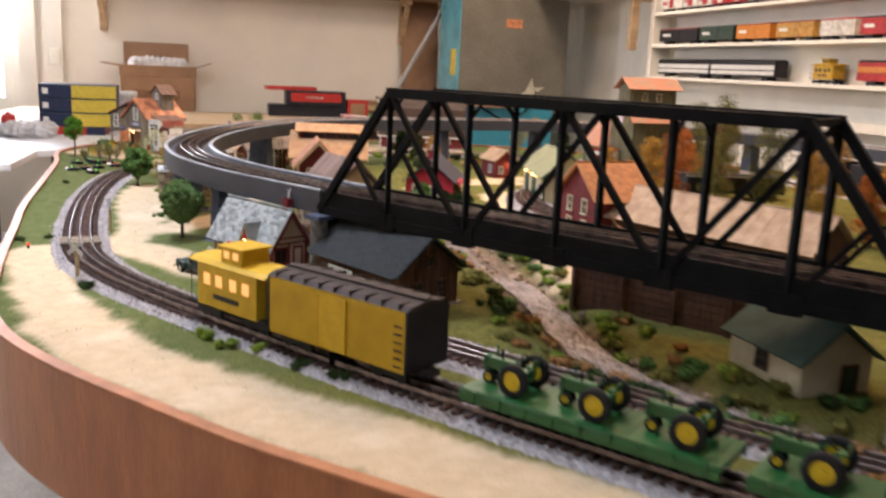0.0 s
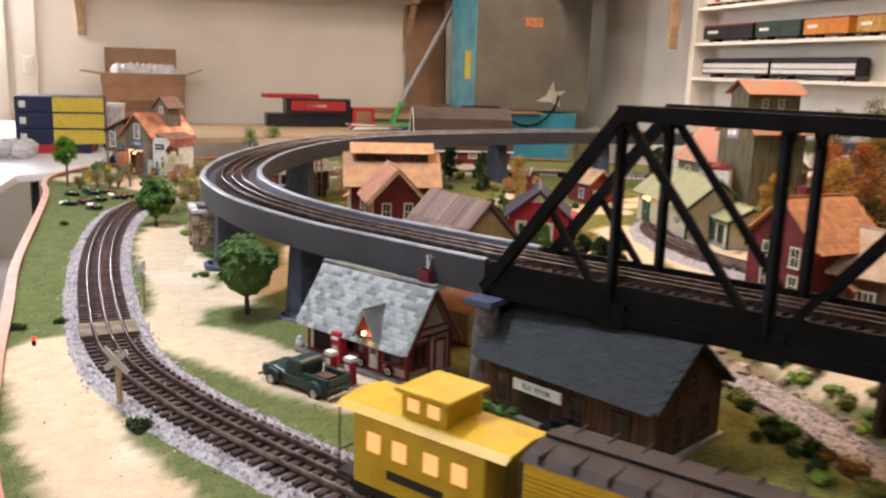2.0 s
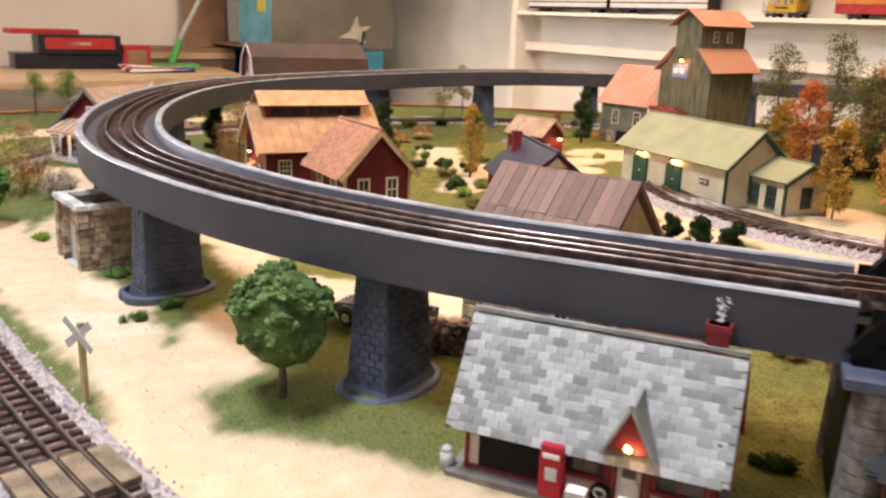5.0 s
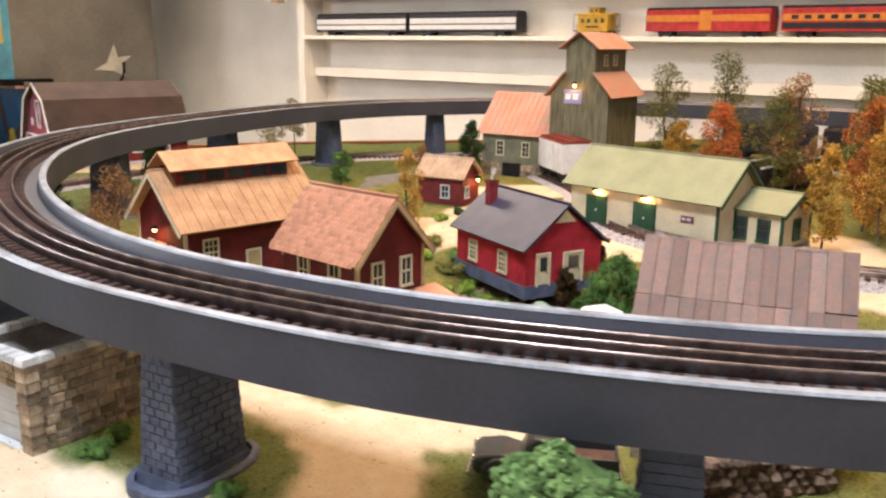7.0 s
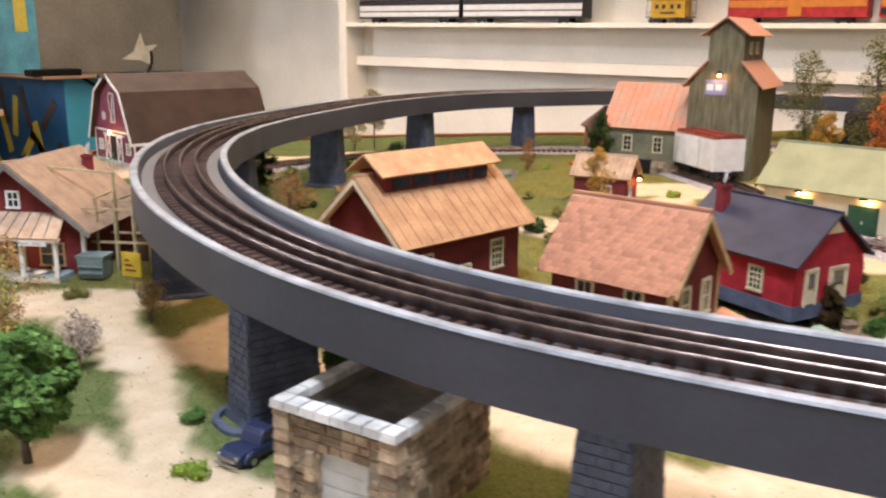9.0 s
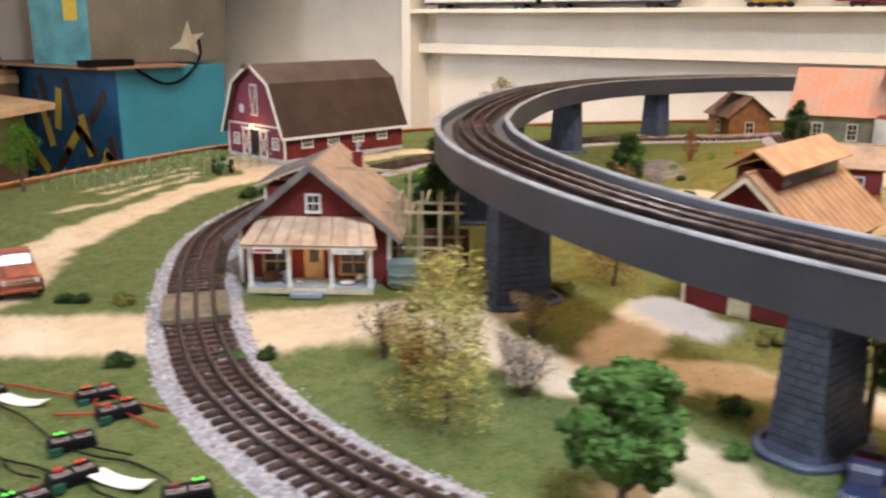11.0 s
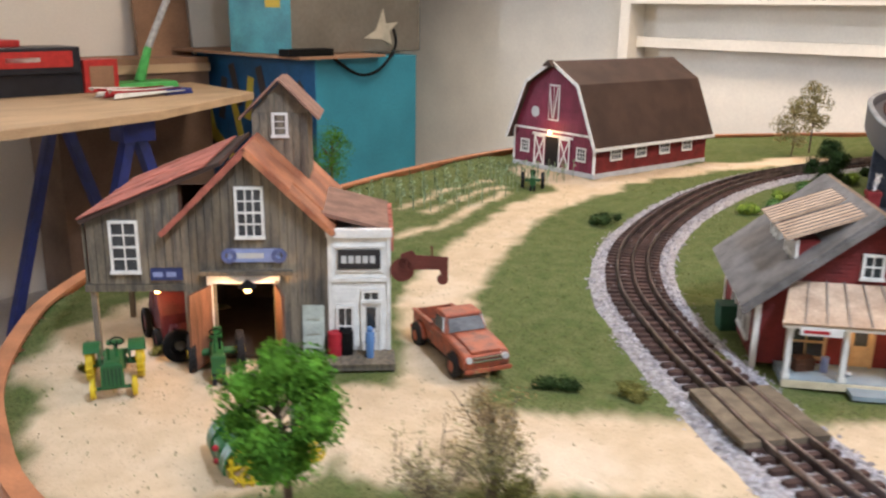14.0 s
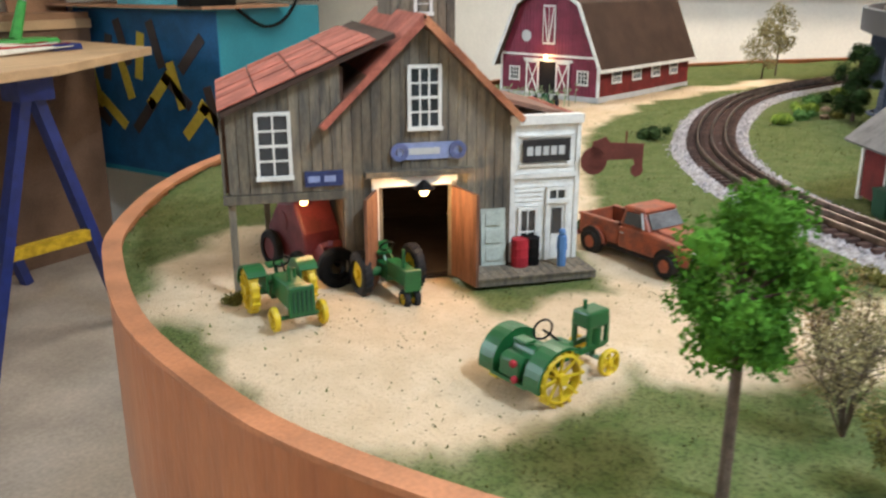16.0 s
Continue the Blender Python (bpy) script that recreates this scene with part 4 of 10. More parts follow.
for nm, x0, x1, z1, mt, lab in (("white_board", 1.785, 2.12, 0.95, WHITEW, "white board leaning behind the table"), ("hardboard_sheet", 1.54, 1.775, 0.95, CARD, "brown hardboard sheet leaning on the wall")):
    o = thing(nm, Matrix.Identity(4), lab, "panel")
    Geo().slab((x0, 6.10, 0.075), (x1, 6.10, 0.075), (x1, 6.185, z1), (x0, 6.185, z1), 0.008).part("sheet", mt, o)
mop = thing("floor_mop", pose(1.39, 5.84, -0.02), "lime green flat mop with a grey handle", "mop")
GRN = mat("lime_green_plastic", (0.08, 0.42, 0.10), 0.4, 0.15)
Geo().box(-0.13, -0.06, 0, 0.13, 0.06, 0.022, taper=0.006).part("mop_head", GRN, mop, bevel=0.004)
Geo().rod((0, 0, 0.02), (0.05, 0.01, 0.14), 0.02, 0.014, 10).part("joint", GRN, mop)
Geo().rod((0.05, 0.01, 0.14), (0.52, 0.06, 0.98), 0.013, 0.013, 10).part("handle", mat("grey_handle", (0.45, 0.45, 0.44), 0.4), mop)
flag = thing("folded_flag", pose(1.24, 5.55, -0.02, 0, 0, 8), "crumpled red and white striped flag on the table", "flag")
RED = mat("red_cloth", (0.42, 0.03, 0.03), 0.8, 0.2)
for k in range(9):
    Geo().slab((-0.16, -0.07 + k * 0.016, 0.006 + 0.014 * (k % 3)), (0.13, -0.055 + k * 0.016, 0.004 + 0.01 * ((k + 1) % 3)), (0.15, -0.04 + k * 0.016, 0.016 - 0.005 * (k % 2)), (-0.14, -0.055 + k * 0.016, 0.02 + 0.008 * (k % 2)), 0.003).part("stripe", RED if k % 2 else WHITE, flag)
Geo().box(0.06, -0.05, 0.002, 0.17, 0.02, 0.02, taper=0.004).part("canton", BLUE, flag, "dark blue corner")


def carton(x, y, z, w, d, h, rz, body, name, label, cat="box", stripes=()):
    o = thing(name, pose(x, y, z, 0, 0, rz), label, cat)
    Geo().box(-w / 2, -d / 2, 0, w / 2, d / 2, h).part("body", body, o, bevel=0.003)
    for (x0, z0, x1, z1, mt, nm) in stripes:
        Geo().box(x0 * w - w / 2, -d / 2 - 0.002, z0 * h, x1 * w - w / 2, -d / 2 + 0.001, z1 * h).part(nm, mt, o)
    return o


BLK = mat("black_carton", (0.02, 0.022, 0.03), 0.35, 0.2, 20, 200, 0.05)
REDP = mat("red_print", (0.50, 0.04, 0.035), 0.4, 0.15)
NAVY = mat("navy_carton", (0.018, 0.03, 0.075), 0.4, 0.2)
carton(0.90, 5.82, -0.02, 0.47, 0.16, 0.07, 2, BLK, "train_set_carton", "dark flat train set carton on the plywood table")
carton(0.945, 5.80, 0.05, 0.36, 0.15, 0.085, 2, BLK, "train_set_carton", "black train set carton with a red band and white bars", "box",
       ((0.08, 0.25, 0.92, 0.85, REDP, "red_band"), (0.32, 0.46, 0.62, 0.62, WHITE, "lettering_bar")))
carton(1.20, 5.80, -0.02, 0.13, 0.10, 0.11, 6, REDP, "small_carton", "small red and tan carton on the table", "box", ((0.15, 0.1, 0.85, 0.8, CARD, "window_card"),))
carton(0.80, 5.82, 0.135, 0.30, 0.12, 0.022, 8, REDP, "small_carton", "red and white flat carton lying on the stack")
for k in range(3):
    carton(-0.21, 4.60, -0.016 + k * 0.0615, 0.315, 0.22, 0.060, 3, NAVY, "model_kit_carton", "dark blue and yellow carton in a stack", "box", ((0.42, 0.05, 1.0, 0.95, YEL, "yellow_face"), (0.05, 0.3, 0.12, 0.7, WHITE, "lettering_bar")))
carton(-0.23, 4.60, -0.05, 0.26, 0.22, 0.034, 2, REDP, "flat_carton", "red and navy carton under the stack", "box", ((0.7, 0.0, 1.0, 1.0, NAVY, "navy_face"),))
carton(0.02, 6.0, -0.02, 0.42, 0.22, 0.20, 0, CARD, "closed_carton", "brown carton under an open one", "box", ((0.2, 0.3, 0.8, 0.6, mat("darker_brown_print", (0.24, 0.13, 0.08), 0.8, 0.15), "printed_panel"),))
o = carton(0.02, 6.0, 0.18, 0.43, 0.22, 0.065, 0, CARD, "open_carton", "shallow brown carton heaped with white stuffing")
Geo().box(-0.21, 0.09, 0.065, 0.17, 0.105, 0.20).part("flap", CARD, o, "raised brown flap")
Geo().slab((-0.215, -0.1, 0.06), (-0.215, 0.1, 0.06), (-0.32, 0.1, 0.075), (-0.32, -0.1, 0.075), 0.006).part("flap", CARD, o, "raised brown flap")
Geo().slab((0.215, -0.1, 0.06), (0.31, -0.1, 0.095), (0.31, 0.1, 0.095), (0.215, 0.1, 0.06), 0.006).part("flap", CARD, o, "raised brown flap")
for k in range(9):
    Geo().blob((-0.13 + 0.033 * k, -0.02, 0.065), 0.05, 0.4, k).part("stuffing", mat("white_wadding", (0.62, 0.60, 0.58), 0.9, 0.1), o)
tubw = thing("plastic_tub", pose(-0.06, 4.98, -0.02), "translucent white plastic tub", "tub")
Geo().rod((0, 0, 0), (0, 0, 0.13), 0.048, 0.052, 16).part("body", mat("milky_plastic", (0.55, 0.53, 0.52), 0.4), tubw)
Geo().rod((0, 0, 0.13), (0, 0, 0.145), 0.055, 0.055, 16).part("lid", WHITE, tubw)
# white work table at the left with a spray bottle and bags
wt = thing("work_table", Matrix.Identity(4), "white folding table with clutter", "table")
Geo().extrude([(-1.08, 3.4), (-0.24, 3.4), (-0.24, 3.80), (-0.04, 4.0), (-0.04, 4.71), (-1.08, 4.71)], -0.075, -0.05, "z").part("table_top", mat("white_laminate", (0.72, 0.74, 0.76), 0.35, 0.06, 6, 100, 0.03), wt, bevel=0.004)
for x, y in ((-1.0, 3.5), (-0.32, 3.5), (-1.0, 4.55), (-0.32, 4.55)):
    Geo().rod((x, y, FLOOR_Z), (x, y, -0.075), 0.016, 0.016, 8).part("leg", jar_mats[4], wt)
sp = thing("spray_bottle", pose(-0.62, 4.05, -0.05), "grey trigger spray bottle standing on the white table", "bottle")
Geo().rod((0, 0, 0), (0, 0, 0.12), 0.035, 0.035, 14).rod((0, 0, 0.12), (0, 0, 0.17), 0.035, 0.013, 14).part("body", mat("grey_clear_plastic", (0.30, 0.31, 0.32), 0.3), sp)
Geo().box(-0.05, -0.012, 0.17, 0.025, 0.012, 0.21).box(-0.045, -0.006, 0.13, -0.03, 0.006, 0.17).part("trigger", NAVY, sp)
bag = thing("plastic_bag", pose(-0.40, 4.35, -0.05), "crumpled clear plastic bag with red and white things", "bag")
for k in range(7):
    Geo().blob((rb.uniform(-0.1, 0.1), rb.uniform(-0.07, 0.07), 0.03), 0.055, 0.7, k, 7, 5, 0.6).part("fold", mat("crumpled_pale_plastic", (0.56, 0.56, 0.57), 0.25, 0.2), bag)
Geo().blob((-0.06, 0.02, 0.07), 0.03, 0.3, 3).part("red_cap", REDP, bag)
cup = thing("roll_of_tape", pose(-0.42, 3.62, -0.05), "small dark roll beside papers", "tape")
Geo().wheel((0, 0, 0.012), (0, 0, 1), 0.028, 0.024, 16, 0.014).part("ring", BLK, cup)
for x, y, z in ((1.2, 4.6, -0.58), (1.75, 4.7, -0.52)):
    carton(x, y, FLOOR_Z, 0.45, 0.4, z - FLOOR_Z, 15, CARD, "storage_carton", "brown storage carton on the floor under the table")
# ceiling lamps, all out of view; the housing at y 0.50 is made up
for x, y, w, d in ((1.75, 2.35, 0.3, 1.4), (1.70, 4.3, 0.3, 1.2), (-0.03, 2.10, 0.2, 0.8), (-0.03, 0.50, 0.2, 0.8)):
    cl = thing("ceiling_lamp", pose(x, y, CEIL_Z - 0.03), "out-of-view strip light on the ceiling in a white housing", "lamp")
    Geo().box(-w / 2, -d / 2, -0.02, w / 2, d / 2, 0.03).part("housing", WHITEW, cl)

# ---- buildings ----


def window(parent, m, w, h, nx=2, ny=2, frame=None, trim=0.0022, depth=0.0016):
    """A framed window on a wall: local x to the right, z up, -y outwards; m puts its lower middle on the wall."""
    frame = frame or WHITE
    g = Geo()
    for y in (-depth, 0.001):
        for e, zb, zt in ((trim, -trim, h + trim), (0.0, 0.0, h)):
            g.v += [(-w / 2 - e, y, zb), (w / 2 + e, y, zb), (w / 2 + e, y, zt), (-w / 2 - e, y, zt)]
    for i in range(4):
        j = (i + 1) % 4
        g.f += [(i, j, 4 + j, 4 + i), (4 + i, 4 + j, 12 + j, 12 + i), (i, 8 + i, 8 + j, j)]
    ob = g.part("window", frame, parent, m=m)
    Geo().box(-w / 2 - trim * 1.3, -depth * 1.6, -trim * 1.2, w / 2 + trim * 1.3, -depth * 0.5, -trim * 0.1).part("sill", frame, ob)
    t = min(0.0011, w * 0.07)
    for i in range(1, nx):
        x = -w / 2 + w * i / nx
        Geo().box(x - t / 2, -depth * 0.6, 0, x + t / 2, 0.0005, h).part("glazing_bar", frame, ob)
    for j in range(1, ny):
        z = h * j / ny
        tt = t * (1.6 if j * 2 == ny else 1)
        Geo().box(-w / 2, -depth * 0.7, z - tt / 2, w / 2, 0.0005, z + tt / 2).part("glazing_bar", frame, ob)
    Geo().box(-w / 2, -0.0003, 0, w / 2, 0.0006, h).part("pane", PANE, ob, "dark glass")
    return ob


def door(parent, m, w, h, leaf, frame=None, panels=2, glazed=False):
    frame = frame or WHITE
    g = Geo().box(-w / 2 - 0.0022, -0.0018, 0, -w / 2, 0.001, h + 0.0025).box(w / 2, -0.0018, 0, w / 2 + 0.0022, 0.001, h + 0.0025).box(-w / 2, -0.0018, h, w / 2, 0.001, h + 0.0025)
    ob = g.part("door", frame, parent, m=m)
    l = Geo().box(-w / 2, -0.0006, 0.0005, w / 2, 0.0006, h)
    for k in range(panels):
        z0, z1 = h * (0.08 + 0.9 * k / panels), h * (0.08 + 0.9 * (k + 0.82) / panels)
        l.box(-w * 0.34, -0.0013, z0, w * 0.34, -0.0004, z1, taper=0.0002)
    l.part("leaf", leaf, ob)
    if glazed:
        Geo().box(-w * 0.3, -0.0016, h * 0.5, w * 0.3, -0.0010, h * 0.92).part("pane", PANE, ob)
    Geo().blob((w * 0.36, -0.0018, h * 0.45), 0.0008, 0, 0, 6, 4).part("knob", RAIL, ob)
    return ob


def face(x, y, z, side="front"):
    """Where a window or door sits: on the front (-y), left (-x), right (+x) or back (+y) of a building."""
    return pose(x, y, z, 0, 0, {"front": 0, "left": -90, "right": 90, "back": 180}[side])


def clapboard(parent, mt, w, z0, z1, m, pitch=0.0036, cut=None):
    """Overlapping boards over a wall, as one relief sheet (each board a few hairs wide)."""
    g, z = Geo(), z0
    while z < z1 - 1e-5:
        zt = min(z + pitch, z1)
        a, b = (-w / 2, w / 2) if cut is None else cut((z + zt) / 2)
        if b > a:
            g.add([(a, -0.0011, z), (b, -0.0011, z), (b, -0.0002, zt), (a, -0.0002, zt), (a, 0.0006, z), (b, 0.0006, z)], [(0, 1, 2, 3), (4, 5, 1, 0)])
        z = zt
    return tagged(g.part("siding", mt, parent, m=m), kind="stuff")


def gable_walls(w, d, h, rh, t=0.0):
    """Solid body: gable ends at front and back, ridge along y."""
    return Geo().extrude([(-w / 2, 0), (w / 2, 0), (w / 2, h), (0, h + rh), (-w / 2, h)], 0, d, "y")


def gable_roof(parent, mt, w, d, h, rh, over=0.008, front=0.007, back=0.007, thick=0.0025, name="roof_slope", seams=0, rows=0, seam_mat=None, trim=None):
    s = rh / (w / 2)
    for sd in (-1, 1):
        xe, ze = sd * (w / 2 + over), h - over * s + thick
        a, b, c, e = (0, -front, h + rh + thick), (0, d + back, h + rh + thick), (xe, d + back, ze), (xe, -front, ze)
        pts = (e, a, b, c) if sd > 0 else (a, e, c, b)
        ob = Geo().slab(*pts, thick).part(name, mt, parent)
        ln = math.hypot(xe, h + rh + thick - ze)
        up = thick * ln / abs(xe)
        if seams:
            for k in range(seams + 1):
                y = -front + (d + front + back) * k / seams
                Geo().beam((sd * 0.0005, y, h + rh + thick + up + 0.0002), (xe, y, ze + up + 0.0002), 0.0009, 0.0011).part("seam", seam_mat or mt, ob)
        if rows:
            shingle_rows(ob, mt, (0, h + rh + thick + up), (xe, ze + up), -front, d + back, rows, int(rows * 1.45))
        if trim:
            for y in (-front, d + back):
                Geo().beam((0, y, h + rh + thick * 0.2), (xe, y, ze - thick * 0.8), 0.0016, 0.0042).part("rake_board", trim, parent)
    Geo().beam((0, -front, h + rh + thick + up), (0, d + back, h + rh + thick + up), 0.004, 0.0024).part("ridge_cap", mt, parent)


SHINGLES = {}


def shingle_rows(parent, mt, top, low, y0, y1, rows, cols):
    """Thin tiles in staggered rows on one slope; each is an object that shares one mesh."""
    (xt, zt), (xl, zl) = top, low
    ln, wid = math.hypot(xl - xt, zl - zt), (y1 - y0) / cols
    key = (mt.name, round(ln / rows, 4), round(wid, 4))
    if key not in SHINGLES:
        SHINGLES[key] = Geo().box(-wid * 0.49, -ln / rows * 1.08, 0, wid * 0.49, 0, 0.0006, taper=0.0001).mesh("shingle", mt)
    u = Vector(((xl - xt) / ln, 0, (zl - zt) / ln))
    n = Vector((0, 1, 0)).cross(u) * (-1 if u.x < 0 else 1)
    n = n if n.z > 0 else -n
    side = Vector((0, 1, 0))
    for r in range(rows):
        for c in range(cols):
            y = y0 + wid * (c + (0.5 if r % 2 == 0 else 0.95))
            if y + wid * 0.4 > y1:
                continue
            p = Vector((xt, 0, zt)) + u * (ln * (r + 1) / rows) + Vector((0, y, 0)) + n * (0.0002 + 0.0003 * random.random())
            down = u + n * 0.02
            ob = new("shingle", SHINGLES[key])
            ob.parent = parent
            x = side if (side.cross(-down)).dot(n) > 0 else -side
            ob.matrix_local = Matrix.Translation(p) @ Matrix((x, -down.normalized(), x.cross(-down.normalized()))).transposed().to_4x4()


def chimney(parent, x, y, z0, z1, w, mt, smoke=False):
    c = Geo().box(x - w / 2, y - w / 2, z0, x + w / 2, y + w / 2, z1).box(x - w * 0.6, y - w * 0.6, z1 - w * 0.35, x + w * 0.6, y + w * 0.6, z1).part("chimney", mt, parent)
    if smoke:
        g = Geo()
        for k in range(70):
            q, an = random.random(), random.uniform(0, 6.28)
            p = Vector((x + 0.2 * w * q * math.cos(an) + 0.25 * w * q, y + 0.3 * w * q * math.sin(an), z1 + 0.0005 + 0.015 * q))
            d = Vector((random.uniform(-1, 1), random.uniform(-1, 1), random.uniform(0.2, 1.6))).normalized() * 0.0045
            e = Vector((random.uniform(-1, 1), random.uniform(-1, 1), 0)).normalized() * 0.0007
            g.add([p - d * 0.5 - e, p - d * 0.5 + e, p + d * 0.5], [(0, 1, 2)])
        g.part("cotton_smoke", mat("white_cotton_wool", (0.72, 0.72, 0.72), 1.0, 0.1, 300, 1500, 0.6), c, "tuft of white cotton smoke", smooth=True)


def bulb_at(parent, p, r=0.0022, watts=0.02, shade=True):
    g = Geo().blob(p, r, 0, 0, 8, 6).part("bulb", BULB, parent, "glowing warm bulb")
    if shade:
        Geo().rod((p[0], p[1], p[2] + r * 0.6), (p[0], p[1], p[2] + r * 2.4), r * 2.4, r * 0.5, 10).part("lamp_shade", BLACK, parent)
    data = bpy.data.lights.new("building_lamp_light", "POINT")
    data.energy, data.color, data.shadow_soft_size = watts, (1.0, 0.55, 0.22), r
    ob = new("building_lamp_light", data)
    ob.parent = parent
    ob.location = (p[0], p[1] - r * 2.2, p[2] - r * 0.6)
    return g


def sign(parent, m, w, h, board, bars=None, text=None, ink=None):
    """A flat board; a line of writing as text or plain bars."""
    ob = Geo().box(-w / 2, -0.0012, 0, w / 2, 0.0005, h).part("sign_board", board, parent, m=m)
    if text:
        cu = bpy.data.curves.new("lettering", "FONT")
        cu.body, cu.size, cu.align_x, cu.align_y, cu.extrude = text, h * 0.72, "CENTER", "CENTER", 0.0001
        t = new("lettering", cu)
        t.parent = ob
        t.matrix_local = pose(0, -0.0014, h * 0.5, 90)
        t.scale = (min(1.0, w * 0.92 / (len(text) * h * 0.44)), 1, 1)
        cu.materials.append(ink or BLACK)
    elif bars:
        for k in range(bars):
            x0 = -w * 0.42 + w * 0.84 * k / bars
            Geo().box(x0, -0.0016, h * 0.30, x0 + w * 0.84 / bars * 0.72, -0.0010, h * 0.70).part("lettering_bar", ink or WHITE, ob)
    return ob


GREYWOOD = mat("weathered_grey_planks", (0.205, 0.172, 0.122), 0.85, 0.4, 60, 500, 0.4, second=(0.10, 0.09, 0.075), per_object=0.28, stretch=(4, 4, 0.5))
COPPER = mat("rusty_orange_metal_roof", (0.64, 0.28, 0.15), 0.34, 0.25, 40, 500, 0.1, metal=0.55, second=(0.38, 0.15, 0.09), per_object=0.15)
PINKRED = mat("faded_red_shingle", (0.46, 0.145, 0.10), 0.8, 0.25, 70, 600, 0.3, per_object=0.22)
BROWNROOF = mat("dusty_brown_roof", (0.28, 0.16, 0.115), 0.8, 0.25, 60, 500, 0.3)
REDWOOD = mat("dark_red_clapboard", (0.165, 0.020, 0.018), 0.7, 0.25, 50, 500, 0.25)
BRIGHTRED = mat("bright_red_boards", (0.42, 0.022, 0.035), 0.7, 0.25, 50, 400, 0.25)
# barn red with the blue of window daylight mixed into it
DAYRED = mat("daylight_tinted_red_boards", (0.20, 0.025, 0.055), 0.6, 0.2, 50, 500, 0.2)
GREYSH = mat("grey_weathered_shingle_roof", (0.20, 0.19, 0.18), 0.85, 0.25, 60, 600, 0.3)
CEDAR = mat("brown_cedar_shingle", (0.42, 0.225, 0.13), 0.8, 0.25, 22, 600, 0.3, second=(0.34, 0.14, 0.085), per_object=0.2)
WORKROOF = mat("orange_tan_board_roof", (0.46, 0.27, 0.14), 0.8, 0.25, 50, 500, 0.2, second=(0.35, 0.19, 0.10), per_object=0.15)
TANROOF = mat("tan_board_roof", (0.50, 0.37, 0.26), 0.8, 0.25, 50, 500, 0.2, second=(0.36, 0.25, 0.17), per_object=0.15)
ORANGEROOF = mat("orange_cedar_shingle", (0.56, 0.25, 0.10), 0.8, 0.25, 60, 600, 0.3, second=(0.42, 0.18, 0.08), per_object=0.2)
DARKROOF = mat("dark_brown_barn_roof", (0.062, 0.036, 0.026), 0.7, 0.2, 25, 500, 0.25)
SLATE = mat("dark_slate_roof", (0.040, 0.046, 0.048), 0.8, 0.2, 40, 600, 0.3, per_object=0.12, spec=0.15)
BLUESLATE = mat("blue_grey_tar_roof", (0.040, 0.042, 0.070), 0.42, 0.2, 40, 600, 0.15, spec=0.35)
SAGE = mat("sage_green_metal_roof", (0.27, 0.285, 0.165), 0.6, 0.12, 25, 400, 0.1)
CREAM = mat("cream_stucco", (0.60, 0.53, 0.36), 0.8, 0.15, 30, 500, 0.2)
DKGREEN = mat("dark_green_paint", (0.018, 0.07, 0.035), 0.6, 0.2)
TANSLOPE = mat("tan_brown_shingle_slope", (0.36, 0.245, 0.16), 0.85, 0.25, 60, 600, 0.3, second=(0.26, 0.18, 0.125))
MIXSH = mat("pale_grey_green_shingle", (0.36, 0.39, 0.385), 0.8, 0.2, 60, 600, 0.25, per_object=0.42)
BRICKR = mat("dark_red_brick", (0.24, 0.03, 0.035), 0.8, 0.25)
STONE = mat("mixed_field_stone", (0.36, 0.29, 0.20), 0.85, 0.35, 120, 700, 0.4, second=(0.22, 0.15, 0.10), per_object=0.5)
MORTAR = mat("grey_mortar", (0.32, 0.29, 0.25), 0.9, 0.2, 100, 800, 0.3)
GREYTRIM = mat("light_grey_trim", (0.48, 0.50, 0.50), 0.6, 0.1)
SIGNBLUE = mat("pale_blue_sign", (0.24, 0.30, 0.52), 0.6, 0.15)
BROWNWOOD = mat("dark_brown_boards", (0.125, 0.062, 0.038), 0.8, 0.3, 60, 500, 0.3, stretch=(4, 4, 0.5), per_object=0.2)
BUFF = mat("buff_trim", (0.50, 0.36, 0.19), 0.7, 0.2)


def planks(parent, mt, x0, x1, top, z0, y, step=0.0062, gaps=(), thick=0.0016):
    """Upright boards along a front wall; top(x) gives each one's height; gaps are openings (x0, x1, zlow, ztop)."""
    n = round((x1 - x0) / step)
    for i in range(n):
        a, b = x0 + (x1 - x0) * i / n + 0.0002, x0 + (x1 - x0) * (i + 1) / n - 0.0002
        m = (a + b) / 2
        ta, tb = top(a), top(b)
        spans = [(z0, None)]
        for ga, gb, gl, gt in gaps:
            if ga < m < gb:
                spans = ([(z0, gl)] if gl > z0 + 1e-4 else []) + [(gt, None)]
        e = random.uniform(0, 0.0005)
        for lo, hi in spans:
            za, zb = (ta, tb) if hi is None else (hi, hi)
            if min(za, zb) > lo:
                Geo().add([(a, y - thick - e, lo), (b, y - thick - e, lo), (b, y - thick - e, zb), (a, y - thick - e, za), (a, y, lo), (b, y, lo), (b, y, zb), (a, y, za)],
                          [(0, 1, 2, 3), (1, 5, 6, 2), (4, 0, 3, 7), (3, 2, 6, 7), (0, 4, 5, 1)]).part("plank", mt, parent)


